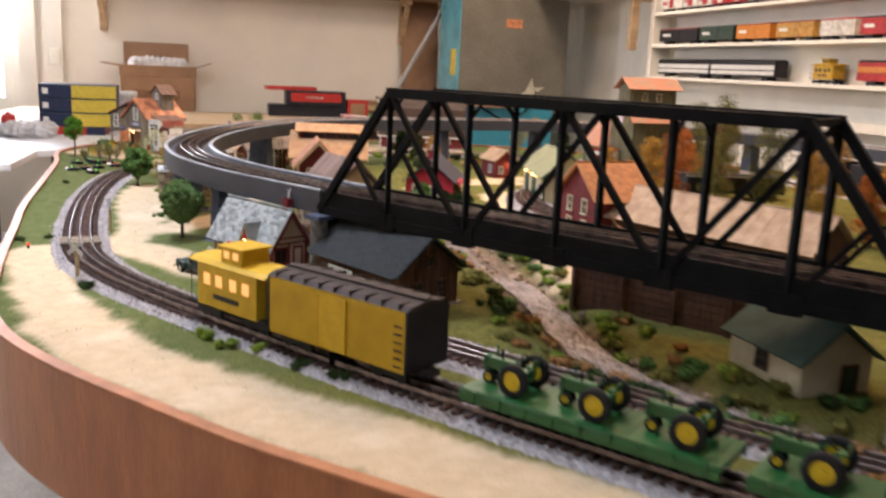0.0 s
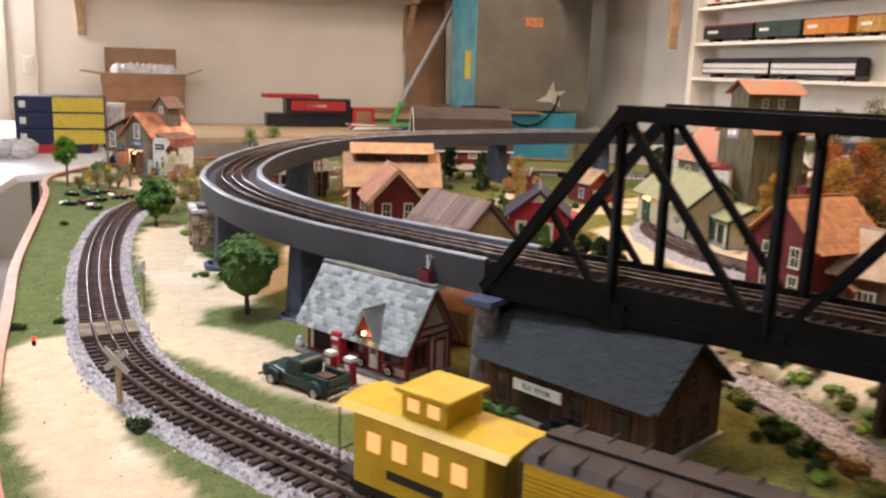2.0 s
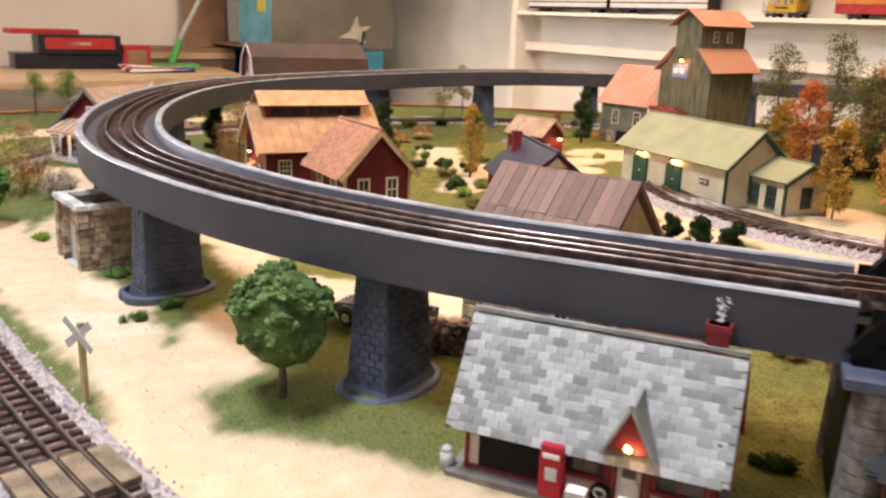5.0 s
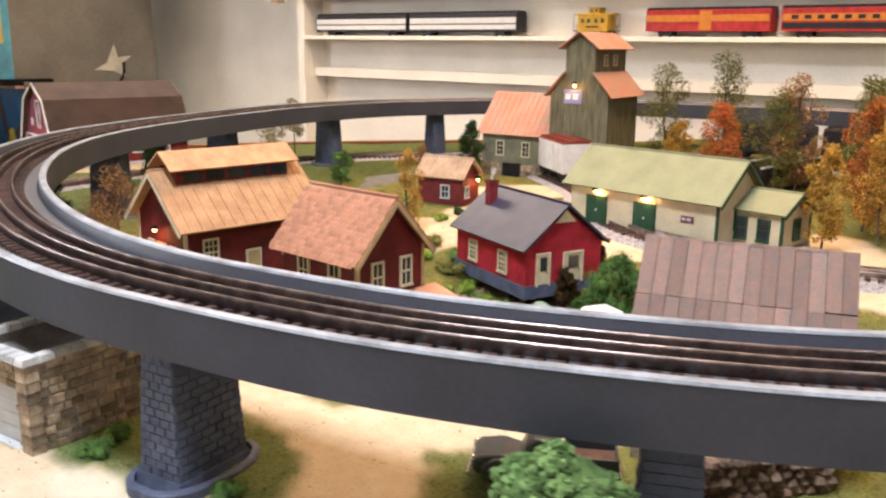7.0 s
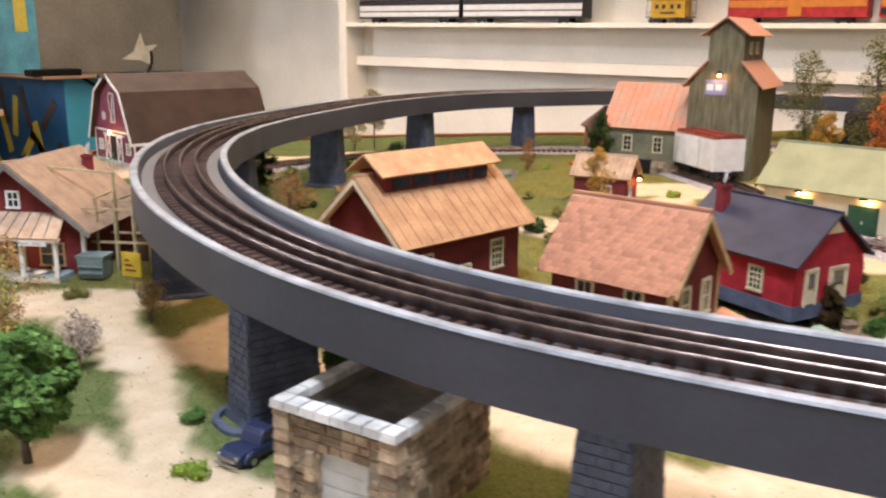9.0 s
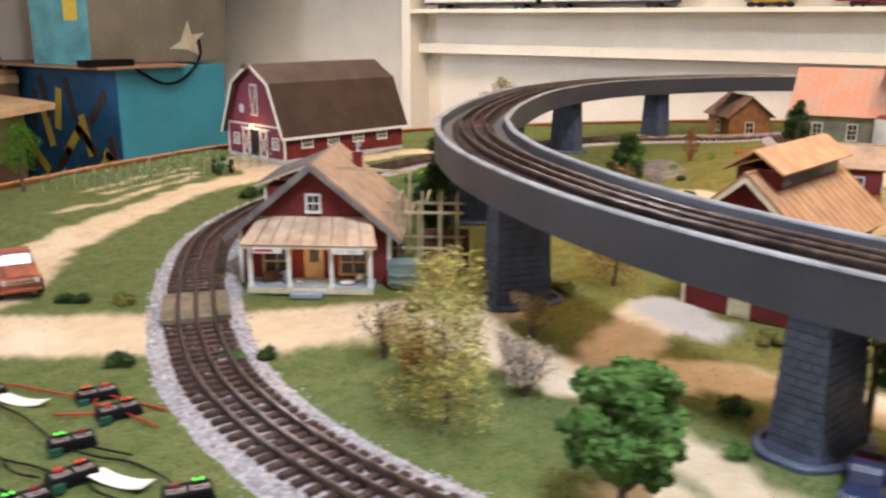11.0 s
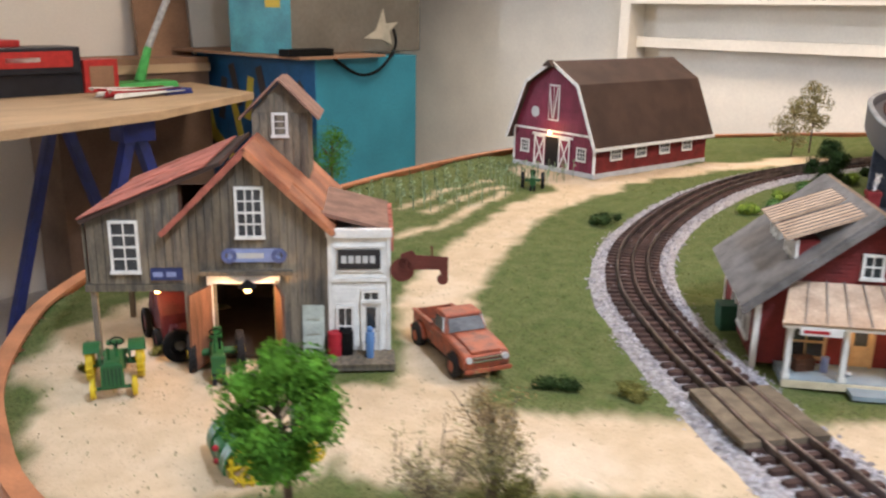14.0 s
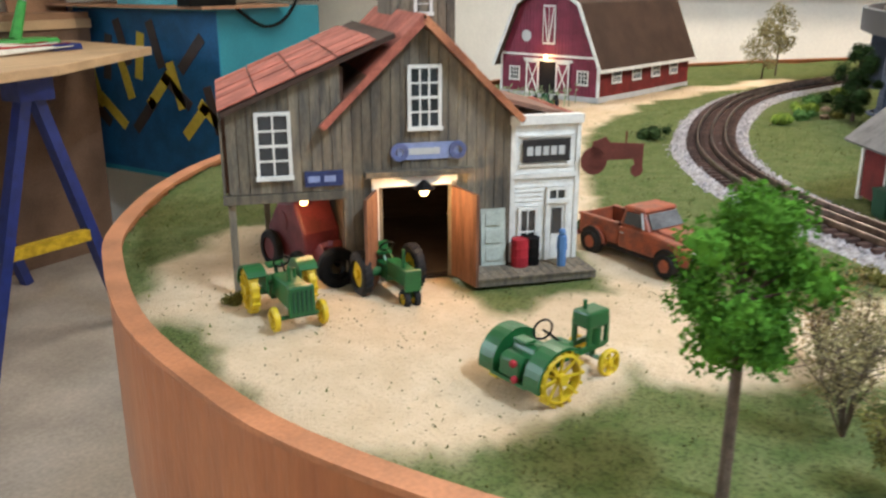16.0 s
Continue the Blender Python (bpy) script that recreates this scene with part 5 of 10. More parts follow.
# -- tractor repair barn
def repair_barn():
    r = thing("repair_barn", pose(0.056, 3.489, 0.0, 0, 0, -43.1), "weathered grey plank barn with rusty red roof and white storefront", "building")
    D = 0.15
    left = lambda x: 0.112 + (x + 0.004) * 0.42
    main = lambda x: 0.1655 - abs(x - 0.1235) * 0.977
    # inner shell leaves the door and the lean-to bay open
    # near-black brown puts the darkness of the unlit barn into the boards
    shed_shade = mat("shade_darkened_inner_boards", (0.045, 0.032, 0.024), 0.9, 0.3, 40, 300, 0.2, stretch=(1, 1, 6))
    Geo().extrude([(0.0755, 0), (0.1795, 0), (0.1795, 0.108), (0.1235, 0.160), (0.0755, 0.115)], D - 0.003, D, "y").part("back_wall", shed_shade, r)
    # floor panel added over the sand, its dark colour standing for shade
    Geo().box(0.0755, 0.0025, -0.001, 0.1795, D - 0.0035, 0.0022).part("barn_floor", shed_shade, r, "floor boards coloured near-black for the shade inside the barn")
    Geo().box(0.072, 0.0025, 0, 0.075, D, 0.118).part("side_wall", shed_shade, r)
    Geo().box(0.180, 0.0025, 0, 0.183, D, 0.108).part("side_wall", BROWNWOOD, r)
    Geo().box(0.0035, D - 0.003, 0.0645, 0.0715, D, 0.112).part("loft_back_wall", BROWNWOOD, r)
    Geo().box(0.0, 0.0025, 0.0645, 0.003, D, 0.112).part("loft_side_wall", BROWNWOOD, r)
    Geo().extrude([(0.0755, 0.001), (0.094, 0.001), (0.094, 0.064), (0.142, 0.064), (0.142, 0.001), (0.181, 0.001), (0.181, 0.108), (0.1235, 0.163), (0.0755, 0.115)], 0.0, 0.002, "y").part("front_backing", shed_shade, r)
    Geo().extrude([(0.002, 0.0645), (0.074, 0.0645), (0.074, 0.140), (0.002, 0.111)], 0.0, 0.002, "y").part("loft_front_backing", BROWNWOOD, r)
    Geo().box(0.002, 0.0, 0.060, 0.0715, D, 0.064).part("loft_floor", BROWNWOOD, r)
    planks(r, GREYWOOD, 0.072, 0.184, lambda x: main(x) - 0.001, 0.0, 0.0, gaps=((0.094, 0.142, 0.0, 0.064),))
    planks(r, GREYWOOD, 0.002, 0.072, lambda x: left(x) - 0.001, 0.064, 0.0)
    for x0, x1 in ((0.0, D),):
        for i in range(22):
            Geo().box(-0.0016, D * i / 22 + 0.0002, 0.062, 0.0, D * (i + 1) / 22 - 0.0002, 0.110).part("plank", GREYWOOD, r)
    # lean-to posts, beam
    for x, y in ((0.003, 0.002), (0.003, 0.10), (0.03, 0.13), (0.055, 0.13)):
        Geo().box(x - 0.0022, y - 0.0022, -0.002, x + 0.0022, y + 0.0022, 0.062).part("post", GREYWOOD, r)
    Geo().box(-0.002, -0.003, 0.058, 0.074, 0.003, 0.0635).part("beam", GREYWOOD, r)
    # lean-to roof of red sheets
    lean = Geo().slab((-0.001, -0.008, left(-0.001) + 0.002), (0.105, -0.008, left(0.105) + 0.002), (0.105, D + 0.006, left(0.105) + 0.002), (-0.001, D + 0.006, left(-0.001) + 0.002), 0.003).part("lean_to_roof", DARKROOF, r)
    for i in range(4):
        for j in range(9):
            xa, xb = -0.002 + 0.024 * i, -0.002 + 0.024 * (i + 1) - 0.0008
            ya, yb = -0.009 + (D + 0.016) * j / 9, -0.009 + (D + 0.016) * (j + 1) / 9 - 0.0012
            dz = random.uniform(0.0003, 0.0012)
            Geo().slab((xa, ya, left(xa) + 0.0035 + dz), (xb, ya, left(xb) + 0.0032 + dz), (xb, yb, left(xb) + 0.0032 + dz), (xa, yb, left(xa) + 0.0035 + dz), 0.0008).part("roof_sheet", PINKRED, lean)
    # main roof
    for sd in (-1, 1):
        x2 = 0.1235 + sd * 0.0645
        z2 = 0.1655 - 0.0645 * 0.977
        pts = ((0.1235, -0.010, 0.1655), (0.1235, D + 0.008, 0.1655), (x2, D + 0.008, z2), (x2, -0.010, z2))
        pts = (pts[3], pts[0], pts[1], pts[2]) if sd > 0 else (pts[0], pts[3], pts[2], pts[1])
        rs = Geo().slab(*pts, 0.0025).part("main_roof", BROWNROOF, r)
        if sd > 0:
            for j in range(6):
                ya, yb = -0.010 + (D + 0.018) * j / 6, -0.010 + (D + 0.018) * (j + 1) / 6 - 0.0008
                for k in range(2):
                    xa, xb = 0.1235 + 0.0325 * k, 0.1235 + 0.0325 * (k + 1)
                    za, zb = 0.1695 - (xa - 0.1235) * 0.977, 0.1695 - (xb - 0.1235) * 0.977
                    dz = random.uniform(0.0002, 0.0012)
                    Geo().slab((xb, ya, zb + dz), (xa, ya, za + dz), (xa, yb, za + dz), (xb, yb, zb + dz), 0.0007).part("roof_sheet", COPPER, rs)
        else:
            for j in range(6):
                ya, yb = -0.010 + (D + 0.018) * j / 6, -0.010 + (D + 0.018) * (j + 1) / 6 - 0.0008
                Geo().slab((0.1235, ya, 0.1702), (0.1235 - 0.036, ya, 0.1702 - 0.036 * 0.977), (0.1235 - 0.036, yb, 0.1702 - 0.036 * 0.977), (0.1235, yb, 0.1702), 0.0007).part("roof_sheet", PINKRED, rs)
        Geo().beam((0.1235, -0.0105, 0.1675), (x2, -0.0105, z2 + 0.002), 0.002, 0.0042).part("rake_board", COPPER if sd > 0 else PINKRED, r)
    # cupola
    cup = Geo().extrude([(0.105, 0.135), (0.151, 0.135), (0.151, 0.201), (0.128, 0.224), (0.105, 0.201)], 0.05, 0.10, "y").part("cupola", GREYWOOD, r, "tall plank cupola")
    for sd in (-1, 1):
        a, b, c, d2 = (0.128, 0.042, 0.2265), (0.128, 0.108, 0.2265), (0.128 + sd * 0.032, 0.108, 0.1945), (0.128 + sd * 0.032, 0.042, 0.1945)
        Geo().slab(*((d2, a, b, c) if sd > 0 else (a, d2, c, b)), 0.002).part("roof_slope", BROWNROOF, cup)
    cup.location = (0.014, 0.024, -0.013)
    window(cup, face(0.128, 0.0498, 0.182), 0.009, 0.016, 2, 3)
    for i in range(7):
        Geo().box(0.105 + 0.0066 * i + 0.0003, 0.0488, 0.14, 0.105 + 0.0066 * (i + 1) - 0.0003, 0.0503, 0.2 + (0.015 if 2 <= i <= 4 else 0)).part("plank", GREYWOOD, cup)
    window(r, face(0.1247, -0.0022, 0.102), 0.0175, 0.036, 3, 4)
    window(r, face(0.0300, -0.0022, 0.075), 0.0175, 0.037, 2, 4)
    sign(r, face(0.127, -0.0022, 0.081), 0.040, 0.0105, SIGNBLUE, 1, None, GREYTRIM)
    for s in (-1, 1):
        Geo().wheel((0.127 + s * 0.019, -0.0042, 0.0862), (0, 1, 0), 0.006, 0.0012, 12, 0.0028).part("spanner_end", mat("slate_blue_sign_edge", (0.12, 0.15, 0.32), 0.6), r)
    sign(r, face(0.060, -0.0022, 0.067), 0.024, 0.0095, mat("navy_sign", (0.03, 0.045, 0.14), 0.6), 2, None, SIGNBLUE)
    # doorway
    Geo().box(0.090, -0.004, 0.064, 0.146, 0.0, 0.070).part("door_header", WHITE, r)
    Geo().box(0.090, -0.004, 0.0, 0.094, 0.0, 0.066).part("door_jamb", WHITE, r)
    Geo().box(0.142, -0.004, 0.0, 0.146, 0.0, 0.066).part("door_jamb", GREYWOOD, r)
    Geo().slab((0.092, -0.002, 0.002), (0.080, -0.030, 0.002), (0.080, -0.030, 0.063), (0.092, -0.002, 0.063), 0.002).part("door_leaf", mat("brown_door_planks", (0.20, 0.095, 0.055), 0.7, 0.3, 60, 500, 0.3, stretch=(4, 4, 0.5)), r, "brown plank door leaf standing open")
    Geo().slab((0.144, -0.004, 0.002), (0.1520, -0.034, 0.002), (0.1520, -0.034, 0.063), (0.144, -0.004, 0.063), -0.002).part("door_leaf", mat("brown_door_planks", (0.20, 0.095, 0.055), 0.7, 0.3, 60, 500, 0.3, stretch=(4, 4, 0.5)), r, "brown plank door leaf standing open")
    Geo().box(0.086, -0.007, 0.071, 0.156, 0.0, 0.0745).part("door_canopy", GREYWOOD, r)
    bulb_at(r, (0.122, -0.012, 0.062), 0.0030, 0.13)
    bulb_at(r, (0.048, 0.012, 0.054), 0.0026, 0.07, False)
    # white storefront
    st = Geo().box(0.184, 0.0, 0, 0.231, 0.10, 0.100).part("storefront", WHITE, r, "white painted false-front shop")
    clapboard(st, WHITE, 0.047, 0.0, 0.104, pose(0.2075, 0.0, 0.0), 0.0032)
    Geo().box(0.182, -0.0035, 0.100, 0.233, 0.004, 0.106).box(0.183, -0.002, 0.0, 0.186, 0.001, 0.10).box(0.229, -0.002, 0.0, 0.232, 0.001, 0.10).box(0.184, -0.0025, 0.064, 0.231, 0.001, 0.067).part("cornice", WHITE, st)
    sign(st, face(0.2075, -0.0022, 0.075), 0.033, 0.015, mat("black_shop_sign", (0.03, 0.028, 0.03), 0.5), 5, None, GREYTRIM)
    Geo().box(0.189, -0.0022, 0.072, 0.226, -0.0012, 0.0735).box(0.189, -0.0022, 0.0915, 0.226, -0.0012, 0.093).part("sign_frame", WHITE, st)
    window(st, face(0.196, -0.0012, 0.012), 0.010, 0.030, 2, 2)
    door(st, face(0.2165, -0.0012, 0.004), 0.012, 0.042, WHITE, None, 1, True)
    window(st, face(0.2165, -0.0014, 0.049), 0.011, 0.006, 2, 1)
    Geo().slab((0.176, 0.010, 0.118), (0.232, 0.010, 0.103), (0.232, 0.115, 0.103), (0.176, 0.115, 0.118), 0.003).part("shop_roof", BROWNROOF, st)
    for k in range(4):
        Geo().box(0.2312, 0.012 + 0.023 * k, 0.085 - 0.002 * (k % 2), 0.2345, 0.033 + 0.023 * k, 0.104).part("roof_flap", PINKRED, st)
    # porch
    pr = Geo().box(0.152, -0.030, 0.0005, 0.235, -0.001, 0.005)
    pr.part("porch_frame", GREYWOOD, r)
    for k in range(14):
        Geo().box(0.152 + 0.0059 * k, -0.031, 0.005, 0.1575 + 0.0059 * k, -0.001, 0.0062).part("porch_board", GREYWOOD, r)
    ld = Geo().box(0, -0.0012, 0, 0.017, 0.0012, 0.039)
    for k in range(3):
        ld.box(0.003, -0.0022, 0.004 + 0.012 * k, 0.014, -0.001, 0.013 + 0.012 * k, taper=0.0003)
    ld.part("spare_door", mat("pale_green_old_door", (0.50, 0.56, 0.50), 0.7, 0.2), r, "pale old panel door leaning on the wall", m=pose(0.1625, -0.0045, 0.006, -5, 0, 0))
    for (x, y, mt, nm) in ((0.188, -0.010, BRIGHTRED, "oil_drum"), (0.1965, -0.008, BLACK, "milk_can")):
        o = thing(nm, r.matrix_world @ pose(x, y, 0.0062), "red oil drum on the shop porch" if mt is BRIGHTRED else "black milk can on the shop porch", "drum")
        Geo().rod((0, 0, 0), (0, 0, 0.019), 0.0058, 0.0058, 14).part("body", mt, o, smooth=False)
        Geo().wheel((0, 0, 0.0065), (0, 0, 1), 0.0062, 0.0008, 14, 0.004).wheel((0, 0, 0.013), (0, 0, 1), 0.0062, 0.0008, 14, 0.004).part("hoops", mt, o)
    dr = thing("barrel", r.matrix_world @ pose(0.082, -0.010, 0.0), "dark barrel beside the barn door", "barrel")
    Geo().rod((0, 0, 0), (0, 0, 0.0085), 0.0062, 0.0068, 12).rod((0, 0, 0.0085), (0, 0, 0.017), 0.0068, 0.0062, 12).part("body", mat("dark_green_black_drum", (0.02, 0.028, 0.026), 0.5), dr)
    fg = thing("figurine", r.matrix_world @ pose(0.2155, -0.0165, 0.0062), "small plain blue painted figure on the porch", "figurine")
    Geo().rod((0, 0, 0), (0, 0, 0.012), 0.0030, 0.0034, 8).rod((0, 0, 0.012), (0, 0, 0.021), 0.0040, 0.0034, 8).blob((0, 0, 0.0235), 0.0026, 0, 0, 8, 6).part("body", mat("blue_figure_paint", (0.10, 0.22, 0.46), 0.7, 0.15), fg)
    # rusty tractor-shaped sign on the side
    ts = Geo().extrude([(0.0, 0.0), (0.012, 0.0), (0.012, 0.006), (0.034, 0.006), (0.036, 0.0), (0.041, 0.0), (0.041, 0.016), (0.030, 0.017), (0.016, 0.018), (0.013, 0.022), (0.004, 0.019)], -0.0006, 0.0006, "y")
    ts.wheel((0.005, 0, 0.006), (0, 1, 0), 0.0095, 0.0012, 16).wheel((0.037, 0, -0.002), (0, 1, 0), 0.0045, 0.0012, 12).rod((0.028, 0, 0.016), (0.028, 0, 0.025), 0.0007, 0.0007, 6)
    ts.part("tractor_sign", mat("rusty_brown_cutout", (0.13, 0.035, 0.025), 0.7, 0.2), r, "rust-brown tractor-shaped sign", m=pose(0.236, -0.004, 0.068))
    return r


barn_shop = repair_barn()

# red machine parts under the lean-to
RUST = mat("rust_red_machine", (0.105, 0.018, 0.020), 0.55, 0.3)
hv = thing("old_harvester", barn_shop.matrix_world @ pose(0.050, 0.045, 0.0, 0, 0, 25), "dark red old farm machine under the lean-to", "machine")
Geo().extrude([(-0.026, 0.010), (0.022, 0.008), (0.026, 0.026), (0.010, 0.046), (-0.012, 0.050), (-0.024, 0.030)], -0.014, 0.014, "x").part("hull", RUST, hv, bevel=0.002)
Geo().extrude([(-0.030, 0.008), (-0.020, 0.012), (-0.034, 0.026), (-0.044, 0.018)], -0.009, 0.009, "x").part("feeder", RUST, hv, bevel=0.001)
Geo().box(-0.009, -0.010, 0.048, 0.007, 0.010, 0.058, taper=-0.002).part("hopper", RUST, hv, bevel=0.0008)
Geo().rod((0.010, -0.004, 0.046), (0.013, -0.012, 0.062), 0.0022, 0.0018, 8).part("chute", RUST, hv)
for x, y, rr in ((-0.018, 0.014, 0.013), (0.018, 0.014, 0.013), (-0.016, -0.018, 0.009), (0.016, -0.018, 0.009)):
    hw = Geo().wheel((x, y, rr), (1, 0, 0), rr, 0.005, 18, rr * 0.6).part("wheel", BLACK, hv)
    Geo().wheel((x, y, rr), (1, 0, 0), rr * 0.62, 0.003, 14).part("rim", RUST, hw)
Geo().rod((-0.0145, 0.004, 0.034), (0.0145, 0.004, 0.034), 0.007, 0.007, 16).part("pulley", RUST, hv)
Geo().beam((0, -0.02, 0.018), (-0.01, -0.05, 0.03), 0.003, 0.003).part("drawbar", RUST, hv)
ty = thing("tractor_tyre", barn_shop.matrix_world @ pose(0.066, -0.002, 0.0125, 0, 0, 30), "black tractor tyre leaning by the barn", "tyre")
Geo().wheel((0, 0, 0), (0.3, 1, 0), 0.0135, 0.007, 24, 0.0075).part("ring", BLACK, ty, smooth=False)
Geo().wheel((0, 0, 0), (0.3, 1, 0), 0.0080, 0.0022, 20, 0.0045).part("flange", BLACK, ty)


# -- gambrel barn
def gambrel_barn():
    r = thing("gambrel_barn", pose(1.029, 3.829, 0.0, 0, 0, -98.9), "dark red gambrel-roofed barn with white trim and brown roof", "building")
    w, d = 0.195, 0.31
    prof = [(0, 0), (w, 0), (w, 0.068), (w - 0.038, 0.150), (w / 2, 0.184), (0.038, 0.150), (0, 0.068)]
    body = Geo().extrude([(x, z) for x, z in prof], 0.003, d, "y").part("body", REDWOOD, r)
    # purpler red than the side walls: cool daylight is in this colour
    front = Geo().extrude(prof, 0.0, 0.0028, "y").part("front_wall", DAYRED, r, "red front of upright boards with bluish daylight in its colour")
    for k in range(30):
        x0 = w * k / 30
        xm = x0 + w / 60
        zt = 0.068 + (min(xm, w - xm)) / 0.038 * 0.082 if min(xm, w - xm) < 0.038 else 0.150 + (min(xm, w - xm) - 0.038) / (w / 2 - 0.038) * 0.034
        Geo().box(x0 + 0.0003, -0.0009, 0.006, x0 + w / 30 - 0.0003, 0.0004, zt - 0.002).part("board", DAYRED, front)
    Geo().box(-0.001, -0.002, 0, w + 0.001, 0.0, 0.008).part("foundation", GREYTRIM, r)
    Geo().box(w, 0.0, 0, w + 0.002, d, 0.009).part("foundation", GREYTRIM, r)
    clapboard(r, REDWOOD, d, 0.009, 0.068, pose(w, d / 2, 0, 0, 0, 90), 0.004)
    roof = [(-0.010, 0.050), (0.036, 0.154), (w / 2, 0.190), (w - 0.036, 0.154), (w + 0.010, 0.050)]
    for (xa, za), (xb, zb) in zip(roof, roof[1:]):
        Geo().slab((xa, -0.012, za), (xb, -0.012, zb), (xb, d + 0.010, zb), (xa, d + 0.010, za), 0.003).part("roof_slope", DARKROOF, r)
        Geo().beam((xa, -0.0125, za - 0.002), (xb, -0.0125, zb - 0.002), 0.0022, 0.005).part("rake_board", WHITE, r)
    Geo().extrude([(w / 2 - 0.012, 0.181), (w / 2 + 0.012, 0.181), (w / 2, 0.192)], -0.024, -0.010, "y").part("hay_hood", DARKROOF, r)
    Geo().box(w + 0.008, -0.012, 0.048, w + 0.012, d + 0.010, 0.053).part("eave_board", WHITE, r)
    Geo().box(-0.001, -0.002, 0.008, 0.003, 0.0, 0.068).part("corner_board", WHITE, r)
    Geo().box(w - 0.003, -0.002, 0.008, w + 0.002, 0.0, 0.068).part("corner_board", WHITE, r)
    Geo().box(0, -0.002, 0.068, w, 0.0, 0.0715).part("band_board", WHITE, r)
    # big doorway and sliding doors
    # flat near-black sheet gives the doorway its inner shade
    Geo().box(w / 2 - 0.021, -0.0012, 0.006, w / 2 + 0.021, 0.0006, 0.062).part("doorway", mat("shade_black_panel", (0.012, 0.010, 0.010), 0.9, 0.2), r, "near-black panel standing for the shaded doorway")
    Geo().box(w / 2 - 0.048, -0.004, 0.060, w / 2 + 0.048, 0.0, 0.064).part("door_rail", WHITE, r)
    for s in (-1, 1):
        c = w / 2 + s * 0.030
        dl = Geo().box(c - 0.013, -0.003, 0.007, c + 0.013, -0.001, 0.060).part("barn_door", DAYRED, r)
        g = Geo().box(c - 0.013, -0.0042, 0.007, c - 0.0105, -0.003, 0.060).box(c + 0.0105, -0.0042, 0.007, c + 0.013, -0.003, 0.060).box(c - 0.0105, -0.0042, 0.007, c + 0.0105, -0.003, 0.010).box(c - 0.0105, -0.0042, 0.057, c + 0.0105, -0.003, 0.060)
        g.part("door_frame", WHITE, dl)
        Geo().beam((c - 0.011, -0.0036, 0.009), (c + 0.011, -0.0036, 0.058), 0.0012, 0.002).part("cross_brace", WHITE, dl)
        Geo().beam((c + 0.011, -0.0036, 0.009), (c - 0.011, -0.0036, 0.058), 0.0012, 0.002).part("cross_brace", WHITE, dl)
        window(r, face(w / 2 + s * 0.068, -0.001, 0.028), 0.017, 0.019, 3, 3)
    ld = Geo().box(w / 2 - 0.012, -0.0028, 0.088, w / 2 + 0.012, -0.001, 0.150).part("loft_door", WHITE, r, "white loft door with cross braces")
    for s in (-1, 1):
        Geo().extrude([(w / 2 + s * 0.001, 0.091), (w / 2 + s * 0.010, 0.091), (w / 2 + s * 0.010, 0.147), (w / 2 + s * 0.001, 0.147)][::s], -0.0036, -0.0026, "y").part("loft_panel", DAYRED, ld)
        Geo().beam((w / 2 + s * 0.0015, -0.004, 0.093), (w / 2 + s * 0.0095, -0.004, 0.145), 0.0012, 0.0018).part("cross_brace", WHITE, ld)
    Geo().wheel((0.052, -0.001, 0.100), (0, 1, 0), 0.0095, 0.0016, 20).part("round_crest", GREYTRIM, r, "round pale painted crest")
    for k in range(4):
        window(r, face(w + 0.0012, 0.052 + 0.066 * k, 0.030, "right"), 0.024, 0.017, 4, 2)
    bulb_at(r, (w / 2, -0.010, 0.068), 0.0032, 0.05, False)
    return r


gambrel_barn()


